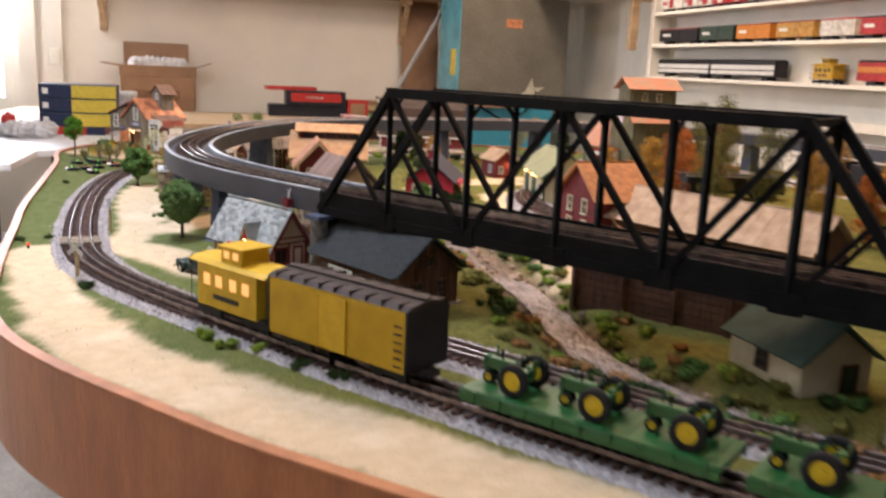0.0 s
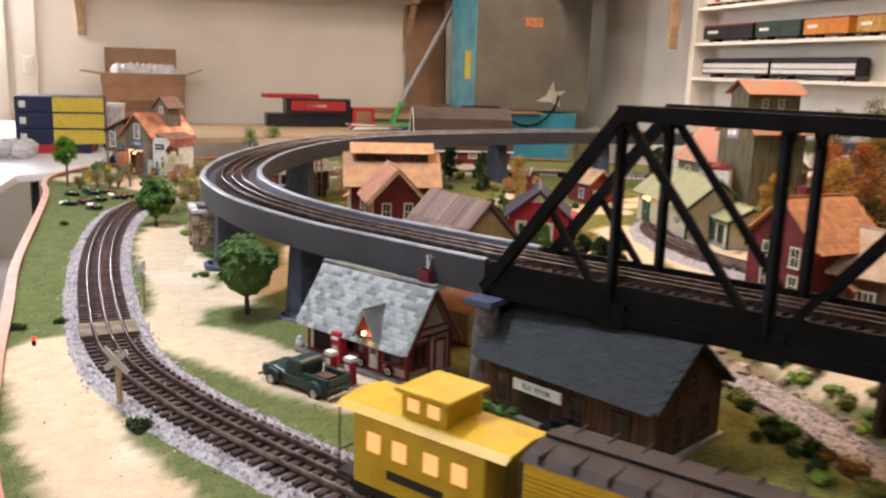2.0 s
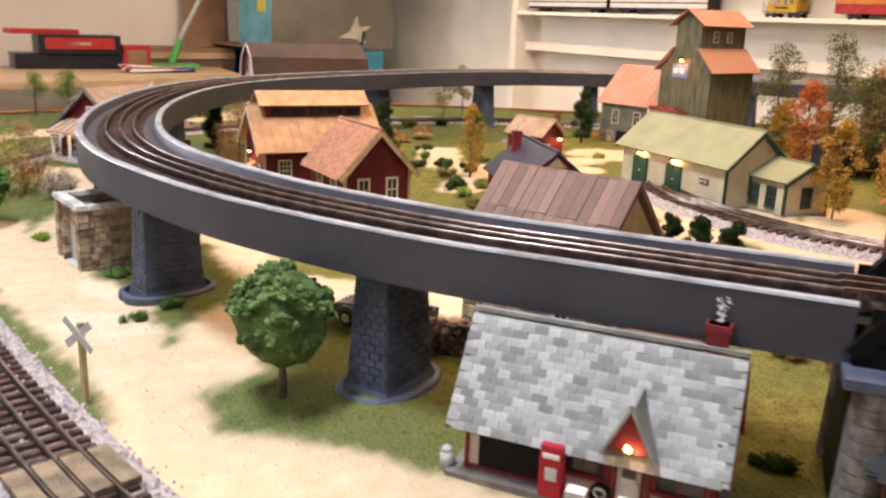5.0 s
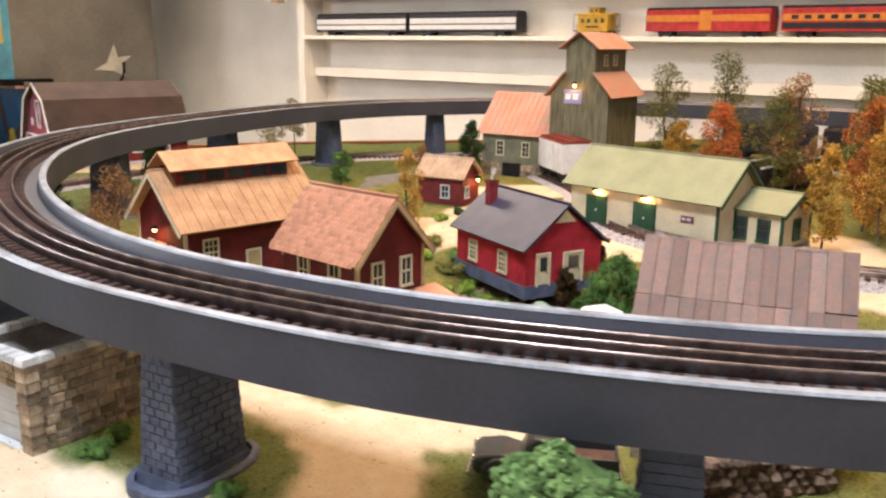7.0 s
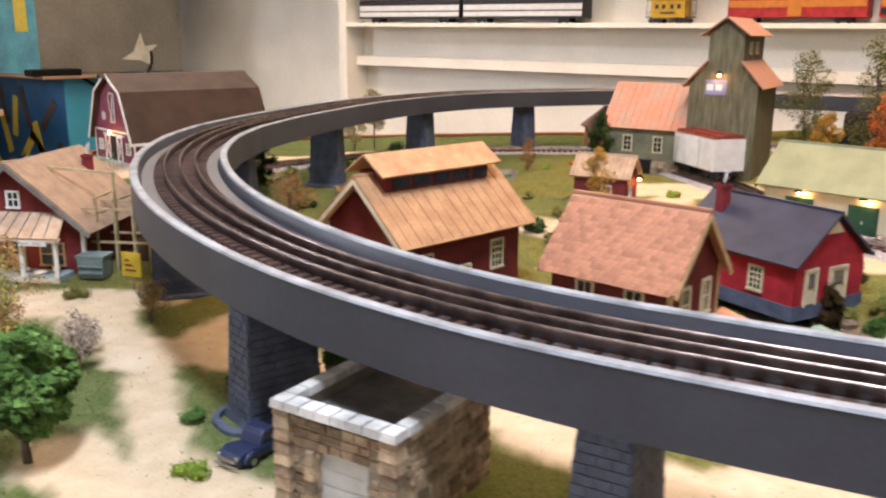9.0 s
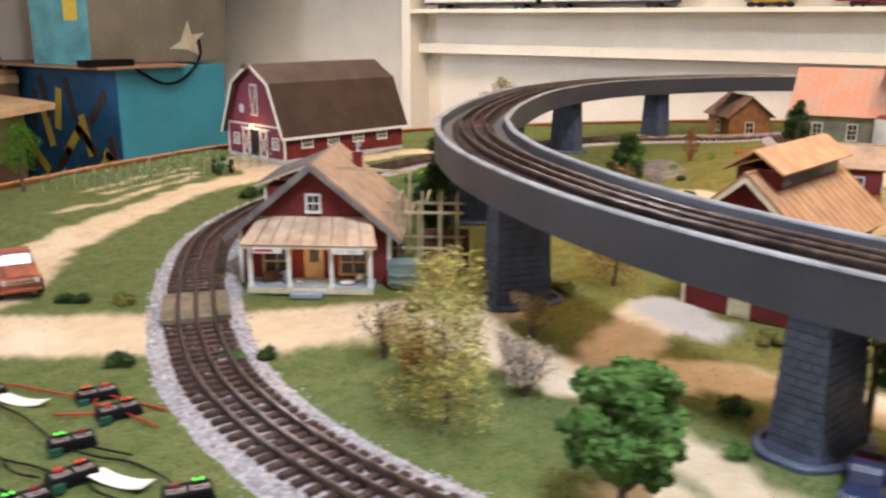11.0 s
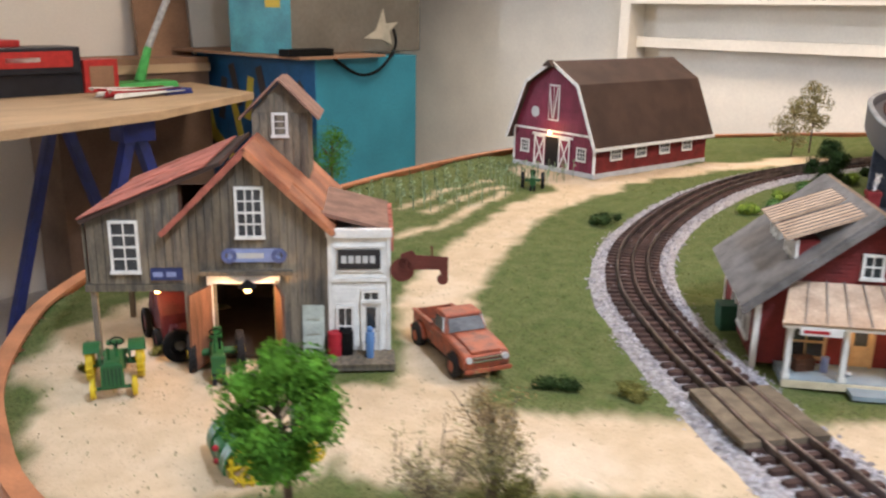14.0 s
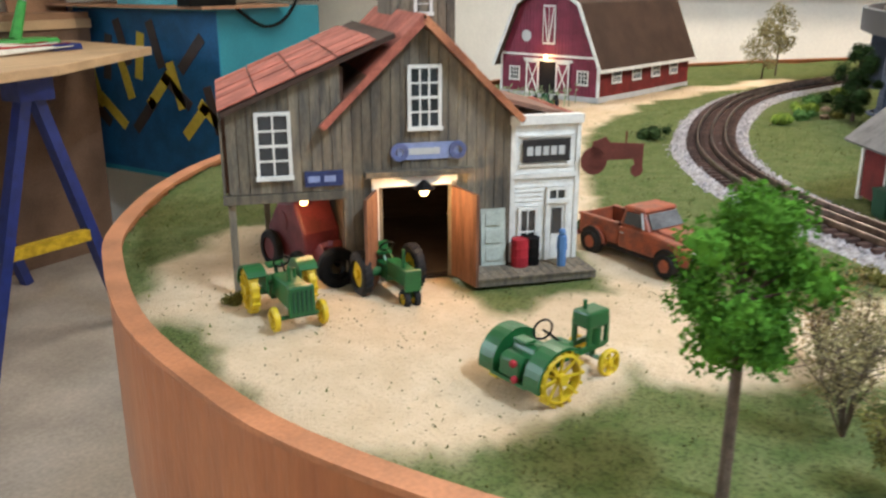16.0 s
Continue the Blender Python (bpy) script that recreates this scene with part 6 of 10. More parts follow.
# -- country store
def store():
    r = thing("country_store", pose(0.391, 3.077, 0.0, 0, 0, -57.4), "dark red country store with porch, dormer and grey roof", "building")
    w, d, y0 = 0.158, 0.150, 0.036
    x0 = -0.016
    h, rh = 0.060, 0.066
    body = Geo().extrude([(x0, 0.004), (x0 + w, 0.004), (x0 + w, h), (x0 + w / 2, h + rh), (x0, h)], y0, y0 + d, "y").part("body", REDWOOD, r)
    clapboard(body, REDWOOD, w, 0.004, h + rh, pose(x0 + w / 2, y0, 0), 0.0034, cut=lambda z: (-w / 2, w / 2) if z < h else (-(h + rh - z) / rh * w / 2, (h + rh - z) / rh * w / 2))
    clapboard(body, REDWOOD, d, 0.004, h, pose(x0, y0 + d / 2, 0, 0, 0, -90), 0.0034)
    for x in (x0, x0 + w):
        for yc in (y0, y0 + d):
            Geo().box(x - 0.0022, yc - 0.0022, 0, x + 0.0022, yc + 0.0022, h).part("corner_board", WHITE, r)
    Geo().box(x0, y0, h - 0.002, x0 + w, y0 + d, h).part("attic_floor", GREYSH, r)
    for sd in (-1, 1):
        xc = x0 + w / 2
        xe, ze = xc + sd * (w / 2 + 0.014), h - 0.014 * rh / (w / 2) + 0.003
        a, b, c, e = (xc, y0 - 0.012, h + rh + 0.003), (xc, y0 + d + 0.010, h + rh + 0.003), (xe, y0 + d + 0.010, ze), (xe, y0 - 0.012, ze)
        # left slope takes the grey shingle, right slope a lighter tan brown
        Geo().slab(*((e, a, b, c) if sd > 0 else (a, e, c, b)), 0.003).part("roof_slope", GREYSH if sd < 0 else TANSLOPE, r)
        Geo().beam((xc, y0 - 0.0125, h + rh + 0.0005), (xe, y0 - 0.0125, ze - 0.002), 0.002, 0.0045).part("rake_board", GREYSH, r)
    # porch
    Geo().box(0.0, 0.0, 0.0, 0.128, y0, 0.0065).part("porch_floor", mat("grey_blue_porch_paint", (0.26, 0.33, 0.36), 0.6, 0.15), r)
    Geo().box(-0.001, -0.001, 0.0, 0.129, 0.0, 0.0058).part("porch_skirt", CREAMT, r)
    Geo().box(0.046, -0.016, 0.0, 0.078, 0.0, 0.0035).part("porch_step", mat("grey_blue_porch_paint", (0.26, 0.33, 0.36)), r)
    for x in (0.002, 0.042, 0.086, 0.126):
        p = Geo().box(x - 0.0019, 0.0005, 0.0065, x + 0.0019, 0.0045, 0.050).box(x - 0.0026, -0.0002, 0.0065, x + 0.0026, 0.0052, 0.010).box(x - 0.0026, -0.0002, 0.046, x + 0.0026, 0.0052, 0.050)
        p.part("porch_post", WHITE, r)
    a, b, c, e = (-0.006, -0.006, 0.053), (0.134, -0.006, 0.053), (0.122, y0 + 0.002, 0.075), (0.006, y0 + 0.002, 0.075)
    proof = Geo().slab(a, b, c, e, 0.0022).part("porch_roof", TANROOF, r, "tan boarded porch roof")
    for k in range(1, 9):
        t = k / 9
        Geo().beam((a[0] + (b[0] - a[0]) * t, -0.006, 0.0536), (e[0] + (c[0] - e[0]) * t, y0, 0.0756), 0.0007, 0.0008).part("seam", GREYSH, proof)
    Geo().box(-0.004, -0.004, 0.0485, 0.132, 0.004, 0.0515).part("porch_beam", WHITE, r)
    sign(r, face(0.022, -0.0045, 0.044), 0.030, 0.006, WHITE, 1, None, BRIGHTRED)
    sign(r, face(0.104, -0.0045, 0.044), 0.032, 0.006, WHITE, 2, None, GREYTRIM)
    door(r, face(0.062, y0 - 0.0012, 0.0065), 0.016, 0.036, BUFF, BUFF, 1, True)
    for x in (0.022, 0.104):
        window(r, face(x, y0 - 0.0012, 0.013), 0.026, 0.024, 2, 2, BUFF)
    window(r, face(x0 + w / 2, y0 - 0.0012, 0.080), 0.012, 0.016, 2, 2)
    bulb_at(r, (0.060, 0.016, 0.047), 0.0022, 0.03, False)
    for y in (0.068, 0.092, 0.13):
        window(r, face(x0 - 0.0012, y, 0.016, "left"), 0.018, 0.032, 2, 2)
    # dormers on the left slope
    for y, z in ((y0 + 0.030, 0.072), (y0 + 0.088, 0.072)):
        dm = Geo().box(x0 + 0.026, y - 0.018, z, x0 + 0.066, y + 0.018, z + 0.031).part("dormer", REDWOOD, r, "red dormer with pale tin roof")
        dr_ = Geo().slab((x0 + 0.016, y - 0.024, z + 0.033), (x0 + 0.079, y - 0.024, z + 0.0575), (x0 + 0.079, y + 0.024, z + 0.0575), (x0 + 0.016, y + 0.024, z + 0.033), 0.002).part("dormer_roof", TANROOF, dm)
        for q in range(6):
            yy = y - 0.022 + 0.0088 * q
            Geo().beam((x0 + 0.016, yy, z + 0.0334), (x0 + 0.079, yy, z + 0.0579), 0.0007, 0.0008).part("seam", GREYSH, dr_)
        window(dm, face(x0 + 0.0248, y - 0.007, z + 0.009, "left"), 0.009, 0.017, 2, 2)
        window(dm, face(x0 + 0.0248, y + 0.007, z + 0.009, "left"), 0.009, 0.017, 2, 2)
        Geo().box(x0 + 0.0248, y - 0.0192, z, x0 + 0.0270, y - 0.0170, z + 0.031).part("corner_board", WHITE, dm)
    chimney(r, 0.093, 0.156, 0.085, 0.124, 0.010, BRICKR, True)
    # goods on the porch
    for x, y, sx, sz, mt, nm in ((0.018, 0.022, 0.016, 0.010, BROWNWOOD, "crate"), (0.034, 0.02, 0.006, 0.012, SIGNBLUE, "keg"), (0.05, 0.014, 0.006, 0.004, GREYTRIM, "sack"), (0.10, 0.016, 0.016, 0.004, WHITE, "sack"), (0.112, 0.026, 0.010, 0.008, CREAMT, "sack"), (0.082, 0.020, 0.006, 0.006, GREYTRIM, "sack")):
        o = thing(nm, r.matrix_world @ pose(x, y, 0.0065, 0, 0, 20), "small %s of goods on the store porch" % nm, nm)
        if nm == "keg":
            Geo().rod((0, 0, 0), (0, 0, sz), sx / 2, sx / 2, 10).part("body", mt, o)
        elif nm == "crate":
            Geo().box(-sx / 2, -0.005, 0, sx / 2, 0.005, sz).box(-sx / 2 - 0.0006, -0.0056, sz * 0.4, sx / 2 + 0.0006, 0.0056, sz * 0.6).part("body", mt, o)
        else:
            Geo().blob((0, 0, sz * 0.5), sx / 2, 0.35, len(nm), 8, 6, sz / sx).part("body", mt, o, smooth=True)
    return r


shop = store()
# timber frame and dumpster beside the store
fr_ = thing("building_frame", shop.matrix_world @ pose(0.150, 0.055, 0.0), "half-built frame of pale timber beside the store", "frame")
POLE = mat("pale_strip_wood", (0.46, 0.38, 0.22), 0.8, 0.25)
for x in (0.0, 0.022, 0.044, 0.062):
    for y in (0.0, 0.05):
        Geo().beam((x, y, -0.002), (x, y, 0.088), 0.0026, 0.0026).part("post", POLE, fr_)
for z in (0.036, 0.075):
    for y in (0.0, 0.05):
        Geo().beam((-0.045 if z > 0.05 else -0.008, y, z), (0.070, y, z), 0.0024, 0.0024).part("rail", POLE, fr_)
for x in (0.0, 0.030, 0.062):
    Geo().beam((x, -0.004, 0.088), (x, 0.056, 0.088), 0.0022, 0.0022).part("rafter", POLE, fr_)
Geo().box(0.02, 0.052, 0.0, 0.075, 0.054, 0.045).part("panel", BROWNWOOD, fr_)
Geo().beam((-0.082, 0.028, 0.119), (0.012, 0.028, 0.113), 0.0028, 0.0028).part("ridge_beam", POLE, fr_)
Geo().beam((0.010, 0.028, -0.002), (0.010, 0.028, 0.114), 0.0028, 0.0028).part("post", POLE, fr_)
for dx, dy, rz, mt, nm, lab in ((0.158, 0.026, 0, mat("grey_green_bin", (0.16, 0.22, 0.22), 0.6, 0.15), "waste_bin", "grey-green steel waste bin beside the store"), (0.198, 0.034, -14, mat("yellow_sign_paint", (0.62, 0.44, 0.04), 0.6, 0.15), "notice_board", "yellow notice board with small dark marks")):
    o = thing(nm, shop.matrix_world @ pose(dx, dy, 0, 0, 0, rz), lab, "bin" if nm == "waste_bin" else "sign")
    if nm == "waste_bin":
        Geo().box(-0.014, -0.010, 0.002, 0.014, 0.012, 0.026, taper=-0.0015).part("body", mt, o, bevel=0.0008)
        Geo().box(-0.0165, -0.012, 0.026, 0.0165, 0.014, 0.029).part("lid", mt, o)
        for z in (0.008, 0.016):
            Geo().box(-0.0145, -0.0128, z, 0.0145, -0.010, z + 0.0018).part("rib", mt, o)
    else:
        Geo().box(-0.013, -0.0012, 0.001, 0.013, 0.0012, 0.030).part("board", mt, o, bevel=0.0006)
        for k in range(3):
            Geo().box(-0.008, -0.0018, 0.008 + 0.006 * k, 0.006 - 0.004 * k, -0.0011, 0.010 + 0.006 * k).part("lettering_bar", BRICKR, o)
dg = thing("waste_bin", shop.matrix_world @ pose(-0.022, 0.120, 0, 0, 0, 10), "dark green waste bin by the store wall", "bin")
Geo().box(-0.010, -0.008, 0, 0.010, 0.008, 0.022, taper=-0.001).part("body", DKGREEN, dg)
Geo().box(-0.0115, -0.0095, 0.022, 0.0115, 0.0095, 0.0245).part("lid", DKGREEN, dg)


# -- stone garage
def stone_wall(parent, m, w, h, sx, sz, openings=()):
    """Field stones, each its own piece, bedded in a mortar face; m: local x right, z up, -y out."""
    rng = random.Random(int(w * 9999) + int(h * 777))
    z, row = 0.0, 0
    while z < h - 1e-4:
        hh = min(sz * rng.uniform(0.75, 1.3), h - z)
        x = -w / 2
        while x < w / 2 - 1e-4:
            ww = min(sx * rng.uniform(0.6, 1.5), w / 2 - x)
            if ww < sx * 0.3 or any(a < x + ww / 2 < b and c < z + hh / 2 < d for a, b, c, d in openings):
                x += ww
                continue
            e, g = rng.uniform(0.0006, 0.0018), 0.0004
            c = rng.uniform(0.0004, 0.0009)
            k = [(x + g, 0.0008, z + g), (x + ww - g, 0.0008, z + g), (x + ww - g, 0.0008, z + hh - g), (x + g, 0.0008, z + hh - g),
                 (x + g + c, -e, z + g + c), (x + ww - g - c, -e, z + g + c * rng.uniform(.3, 1.4)), (x + ww - g - c * rng.uniform(.3, 1.4), -e, z + hh - g - c), (x + g + c * rng.uniform(.3, 1.4), -e, z + hh - g - c)]
            ob = Geo().add(k, [(4, 5, 6, 7), (0, 1, 5, 4), (1, 2, 6, 5), (2, 3, 7, 6), (3, 0, 4, 7)]).part("stone", STONE, parent, m=m)
            x += ww
        z += hh


sg = thing("stone_garage", pose(0.294, 2.419, 0.0, 0, 0, -84.6), "flat-roofed field stone garage with white door", "building")
SW, SD, SH = 0.086, 0.104, 0.071
Geo().box(0.002, 0.002, 0, 0.006, SD - 0.002, SH - 0.002).box(SW - 0.006, 0.002, 0, SW - 0.002, SD - 0.002, SH - 0.002).box(0.006, SD - 0.006, 0, SW - 0.006, SD - 0.002, SH - 0.002).box(0.006, 0.002, 0.046, SW - 0.006, 0.006, SH - 0.002).box(0.006, 0.002, 0, 0.028, 0.006, 0.046).box(SW - 0.022, 0.002, 0, SW - 0.006, 0.006, 0.046).part("mortar_wall", MORTAR, sg)
stone_wall(sg, face(SW / 2, 0.002, 0), SW, SH - 0.002, 0.010, 0.0065, ((-0.016, 0.022, -1, 0.046),))
stone_wall(sg, face(SW - 0.002, SD / 2, 0, "right"), SD, SH - 0.002, 0.010, 0.0060)
stone_wall(sg, face(0.002, SD / 2, 0, "left"), SD, SH - 0.002, 0.016, 0.010)
for x in (0.0, SW - 0.010):
    for k in range(9):
        Geo().box(x - 0.001, -0.004, 0.0078 * k + 0.0003, x + 0.011, 0.007, 0.0078 * (k + 1) - 0.0003, taper=0.0006).part("corner_stone", STONE, sg)
for k in range(5):
    Geo().box(0.022, -0.004, 0.009 * k + 0.0003, 0.029, 0.004, 0.009 * (k + 1) - 0.0003, taper=0.0006).part("corner_stone", STONE, sg)
CAPST = mat("pale_coping_stone", (0.58, 0.58, 0.55), 0.8, 0.2, 80, 700, 0.3, per_object=0.2)
for k in range(8):
    Geo().box(-0.002 + 0.0112 * k, -0.005, SH - 0.004, 0.0088 + 0.0112 * k, 0.008, SH + 0.001, taper=0.0006).part("coping_stone", CAPST, sg)
    Geo().box(-0.002, 0.008 + 0.0122 * k, SH - 0.004, 0.008, 0.0196 + 0.0122 * k, SH + 0.001, taper=0.0006).part("coping_stone", CAPST, sg)
    Geo().box(SW - 0.008, 0.008 + 0.0122 * k, SH - 0.004, SW + 0.002, 0.0196 + 0.0122 * k, SH + 0.001, taper=0.0006).part("coping_stone", CAPST, sg)
Geo().box(0.006, 0.006, SH - 0.016, SW - 0.006, SD - 0.006, SH - 0.012).part("flat_roof", GREYSH, sg)
dgar = Geo().box(0.028, 0.004, 0.002, SW - 0.020, 0.0055, 0.046).part("garage_door", GREYTRIM, sg, "pale panelled garage door")
for k in range(4):
    Geo().box(0.030, 0.0034, 0.004 + 0.0105 * k, SW - 0.022, 0.0042, 0.0128 + 0.0105 * k, taper=0.0003).part("panel", GREYTRIM, dgar)
Geo().box(0.026, -0.003, 0.0, SW - 0.018, 0.004, 0.002).part("sill", GREYTRIM, sg)

# ---- the other buildings ----


def house(name, m, w, d, h, rh, wall, roof, label, trim=None, over=0.007, rows=0, seams=0, siding=0.0034, group=""):
    r = thing(name, m, label, "building", group)
    body = gable_walls(w, d, h, rh).part("body", wall, r)
    if siding:
        clapboard(body, wall, w, 0.002, h + rh, pose(0, 0, 0), siding, cut=lambda z: (-w / 2, w / 2) if z < h else (-(h + rh - z) / rh * w / 2, (h + rh - z) / rh * w / 2))
        clapboard(body, wall, d, 0.002, h, pose(-w / 2, d / 2, 0, 0, 0, -90), siding)
        clapboard(body, wall, d, 0.002, h, pose(w / 2, d / 2, 0, 0, 0, 90), siding)
    gable_roof(r, roof, w, d, h, rh, over, over, over, rows=rows, seams=seams, trim=trim)
    if trim:
        for x in (-w / 2, w / 2):
            Geo().box(x - 0.0018, -0.0018, 0, x + 0.0018, 0.0018, h).part("corner_board", trim, r)
    return r


# red machine works with a monitor roof
works = house("machine_works", pose(0.61, 2.642, gz(0.65, 2.63), 0, 0, -98), 0.116, 0.172, 0.084, 0.050, REDWOOD, WORKROOF, "dark red works building with tan roof and raised ridge", CREAMT, 0.013, seams=14)
mon = Geo().box(-0.020, 0.012, 0.118, 0.020, 0.160, 0.142).part("roof_monitor", REDWOOD, works, "raised glazed ridge")
for sd in (-1, 1):
    a, b, c, e = (0, 0.0, 0.1585), (0, 0.172, 0.1585), (sd * 0.029, 0.172, 0.139), (sd * 0.029, 0.0, 0.139)
    Geo().slab(*((e, a, b, c) if sd > 0 else (a, e, c, b)), 0.002).part("roof_slope", WORKROOF, mon)
    for k in range(5):
        Geo().box(sd * 0.0202 - 0.0004, 0.02 + 0.029 * k, 0.125, sd * 0.0202 + 0.0004, 0.044 + 0.029 * k, 0.136).part("pane", PANE, mon)
window(works, face(-0.026, -0.0012, 0.03), 0.012, 0.022, 2, 3, CREAMT)
window(works, face(0.03, -0.0012, 0.03), 0.012, 0.022, 2, 3, CREAMT)
door(works, face(0.0, -0.0012, 0.0), 0.017, 0.045, CREAMT, CREAMT)
Geo().slab((-0.012, -0.012, 0.048), (0.012, -0.012, 0.048), (0.012, 0.0, 0.055), (-0.012, 0.0, 0.055), 0.0016).part("door_hood", WORKROOF, works)
bulb_at(works, (0.0, -0.009, 0.070), 0.0024, 0.03)
for y in (0.03, 0.135):
    window(works, face(0.0592, y, 0.034, "right"), 0.016, 0.028, 3, 4, CREAMT)
door(works, face(0.0592, 0.085, 0.0, "right"), 0.016, 0.042, BUFF, CREAMT)

# red house with an orange shingle roof
rh_ = house("red_house", pose(0.637, 2.306, gz(0.64, 2.35), 0, 0, -3), 0.086, 0.108, 0.094, 0.046, REDWOOD, CEDAR, "two-storey dark red house with orange shingle roof", BUFF, 0.009, rows=14)
for x in (-0.019, 0.019):
    window(rh_, face(x, -0.0012, 0.058), 0.012, 0.026, 2, 2, CREAMT)
    window(rh_, face(x, -0.0012, 0.012), 0.012, 0.026, 2, 2, CREAMT)
for y in (0.03, 0.075):
    window(rh_, face(-0.0442, y, 0.058, "left"), 0.013, 0.024, 2, 2, CREAMT)
    window(rh_, face(-0.0442, y, 0.012, "left"), 0.013, 0.024, 2, 2, CREAMT)
Geo().slab((-0.02, -0.034, 0.042), (0.062, -0.034, 0.042), (0.062, 0.0, 0.051), (-0.02, 0.0, 0.051), 0.002).part("porch_roof", CEDAR, rh_)
for x in (-0.018, 0.02, 0.06):
    Geo().beam((x, -0.032, 0.0), (x, -0.032, 0.042), 0.0025, 0.0025).part("porch_post", BUFF, rh_)

# red schoolhouse
sc = house("schoolhouse", pose(0.879, 2.260, 0.018, 0, 0, -21.8), 0.105, 0.150, 0.046, 0.042, BRIGHTRED, BLUESLATE, "bright red schoolhouse with dark blue-grey roof", None, 0.007)
for y in (0.045, 0.11):
    window(sc, face(-0.0537, y, 0.011, "left"), 0.014, 0.022, 3, 4, CREAMT)
door(sc, face(-0.030, -0.0012, 0.001), 0.015, 0.036, CREAMT, CREAMT, 2, True)
door(sc, face(0.012, -0.0012, 0.001), 0.024, 0.034, CREAMT, CREAMT, 2, True)
Geo().extrude([(-0.014, 0.072), (0.014, 0.072), (0.0, 0.086)], -0.0016, 0.0, "y").part("gable_vent", CREAMT, sc)
Geo().box(-0.055, -0.002, -0.012, 0.055, 0.152, 0.003).part("foundation", mat("slate_blue_foundation", (0.10, 0.125, 0.19), 0.8, 0.25), sc, "slate blue painted foundation")
chimney(sc, -0.02, 0.125, 0.06, 0.104, 0.011, BRICKR, True)
Geo().slab((0.03, 0.02, 0.055), (0.085, 0.02, 0.04), (0.085, 0.09, 0.04), (0.03, 0.09, 0.055), 0.002).part("side_roof", BRIGHTRED, sc)

# engine shed
EZ = 0.031
es = house("engine_shed", pose(1.172, 2.170, EZ, 0, 0, -8) @ Matrix.Scale(0.955, 4), 0.112, 0.250, 0.063, 0.046, CREAM, SAGE, "cream engine shed with sage green roof and green doors", DKGREEN, 0.010, siding=0.0)
for y in (0.20, 0.115):
    o = Geo().box(-0.0582, y - 0.019, 0.0, -0.0555, y + 0.019, 0.046).part("large_door", DKGREEN, es, "dark green shed door")
    for k in range(2):
        Geo().box(-0.0590, y - 0.017 + 0.018 * k, 0.004, -0.0580, y - 0.002 + 0.018 * k, 0.043, taper=0.0002).part("door_panel", DKGREEN, o)
    Geo().box(-0.0590, y - 0.001, 0.022, -0.0584, y + 0.001, 0.026).part("plate", GREYTRIM, o)
    bulb_at(es, (-0.062, y, 0.053), 0.0025, 0.035)
sign(es, face(-0.0565, 0.045, 0.028, "left"), 0.020, 0.009, mat("plum_sign", (0.16, 0.05, 0.07), 0.6), 2, None, GREYTRIM)
window(es, face(0.0, -0.0012, 0.02), 0.02, 0.03, 2, 3, DKGREEN)
Geo().box(-0.060, -0.002, -0.03, 0.060, 0.252, 0.002).part("foundation", MORTAR, es)
an = house("shed_annex", pose(1.207, 2.182, EZ, 0, 0, -8) @ pose(-0.002, -0.082, 0), 0.078, 0.081, 0.046, 0.020, CREAM, SAGE, "small cream annex with sage green roof beside the shed", DKGREEN, 0.006, siding=0.0)
for y in (0.055, 0.024):
    window(an, face(-0.0402, y, 0.010, "left"), 0.013, 0.026, 1, 2, DKGREEN)
window(an, face(0.0, -0.0012, 0.012), 0.014, 0.024, 2, 2, DKGREEN)
Geo().box(-0.042, -0.002, -0.03, 0.042, 0.08, 0.002).part("foundation", MORTAR, an)

# grain elevator
GRAINW = mat("grey_green_elevator_boards", (0.19, 0.175, 0.105), 0.85, 0.3, 40, 400, 0.3, stretch=(4, 4, 0.5))
ev = thing("grain_elevator", pose(1.488, 2.665, 0.028, 0, 0, -84.7), "tall weathered grain elevator with rusty pink roofs", "building")
w, d = 0.119, 0.145
prof = [(0, 0), (w, 0), (w, 0.168), (w / 2 + 0.030, 0.205), (w / 2 + 0.030, 0.257), (w / 2, 0.277), (w / 2 - 0.030, 0.257), (w / 2 - 0.030, 0.205), (0, 0.168)]
tw = Geo().extrude(prof, 0, d, "y").part("tower", GRAINW, ev)
for k in range(20):
    xm = w * (k + 0.5) / 20
    zt = 0.168 + min(xm, w - xm) * 1.25 if abs(xm - w / 2) > 0.03 else 0.258 + (0.03 - abs(xm - w / 2)) * 0.6
    Geo().box(w * k / 20 + 0.0003, -0.0010, 0.0, w * (k + 1) / 20 - 0.0003, 0.0003, zt - 0.002).part("board", GRAINW, tw)
RUSTR = mat("rusty_pink_tin_roof", (0.46, 0.20, 0.13), 0.6, 0.3, 30, 400, 0.15, second=(0.36, 0.24, 0.18), per_object=0.12)
for sd in (-1, 1):
    c = w / 2
    a, b = (c + sd * 0.028, 0.208), (c + sd * (w / 2 + 0.010), 0.162)
    q = ((b[0], -0.010, b[1]), (a[0], -0.010, a[1]), (a[0], d + 0.01, a[1]), (b[0], d + 0.01, b[1]))
    Geo().slab(*(q if sd > 0 else (q[1], q[0], q[3], q[2])), 0.002).part("roof_slope", RUSTR, ev)
    a, b = (c, 0.281), (c + sd * 0.042, 0.250)
    q = ((b[0], -0.012, b[1]), (a[0], -0.012, a[1]), (a[0], d + 0.012, a[1]), (b[0], d + 0.012, b[1]))
    Geo().slab(*(q if sd > 0 else (q[1], q[0], q[3], q[2])), 0.002).part("roof_slope", RUSTR, ev)
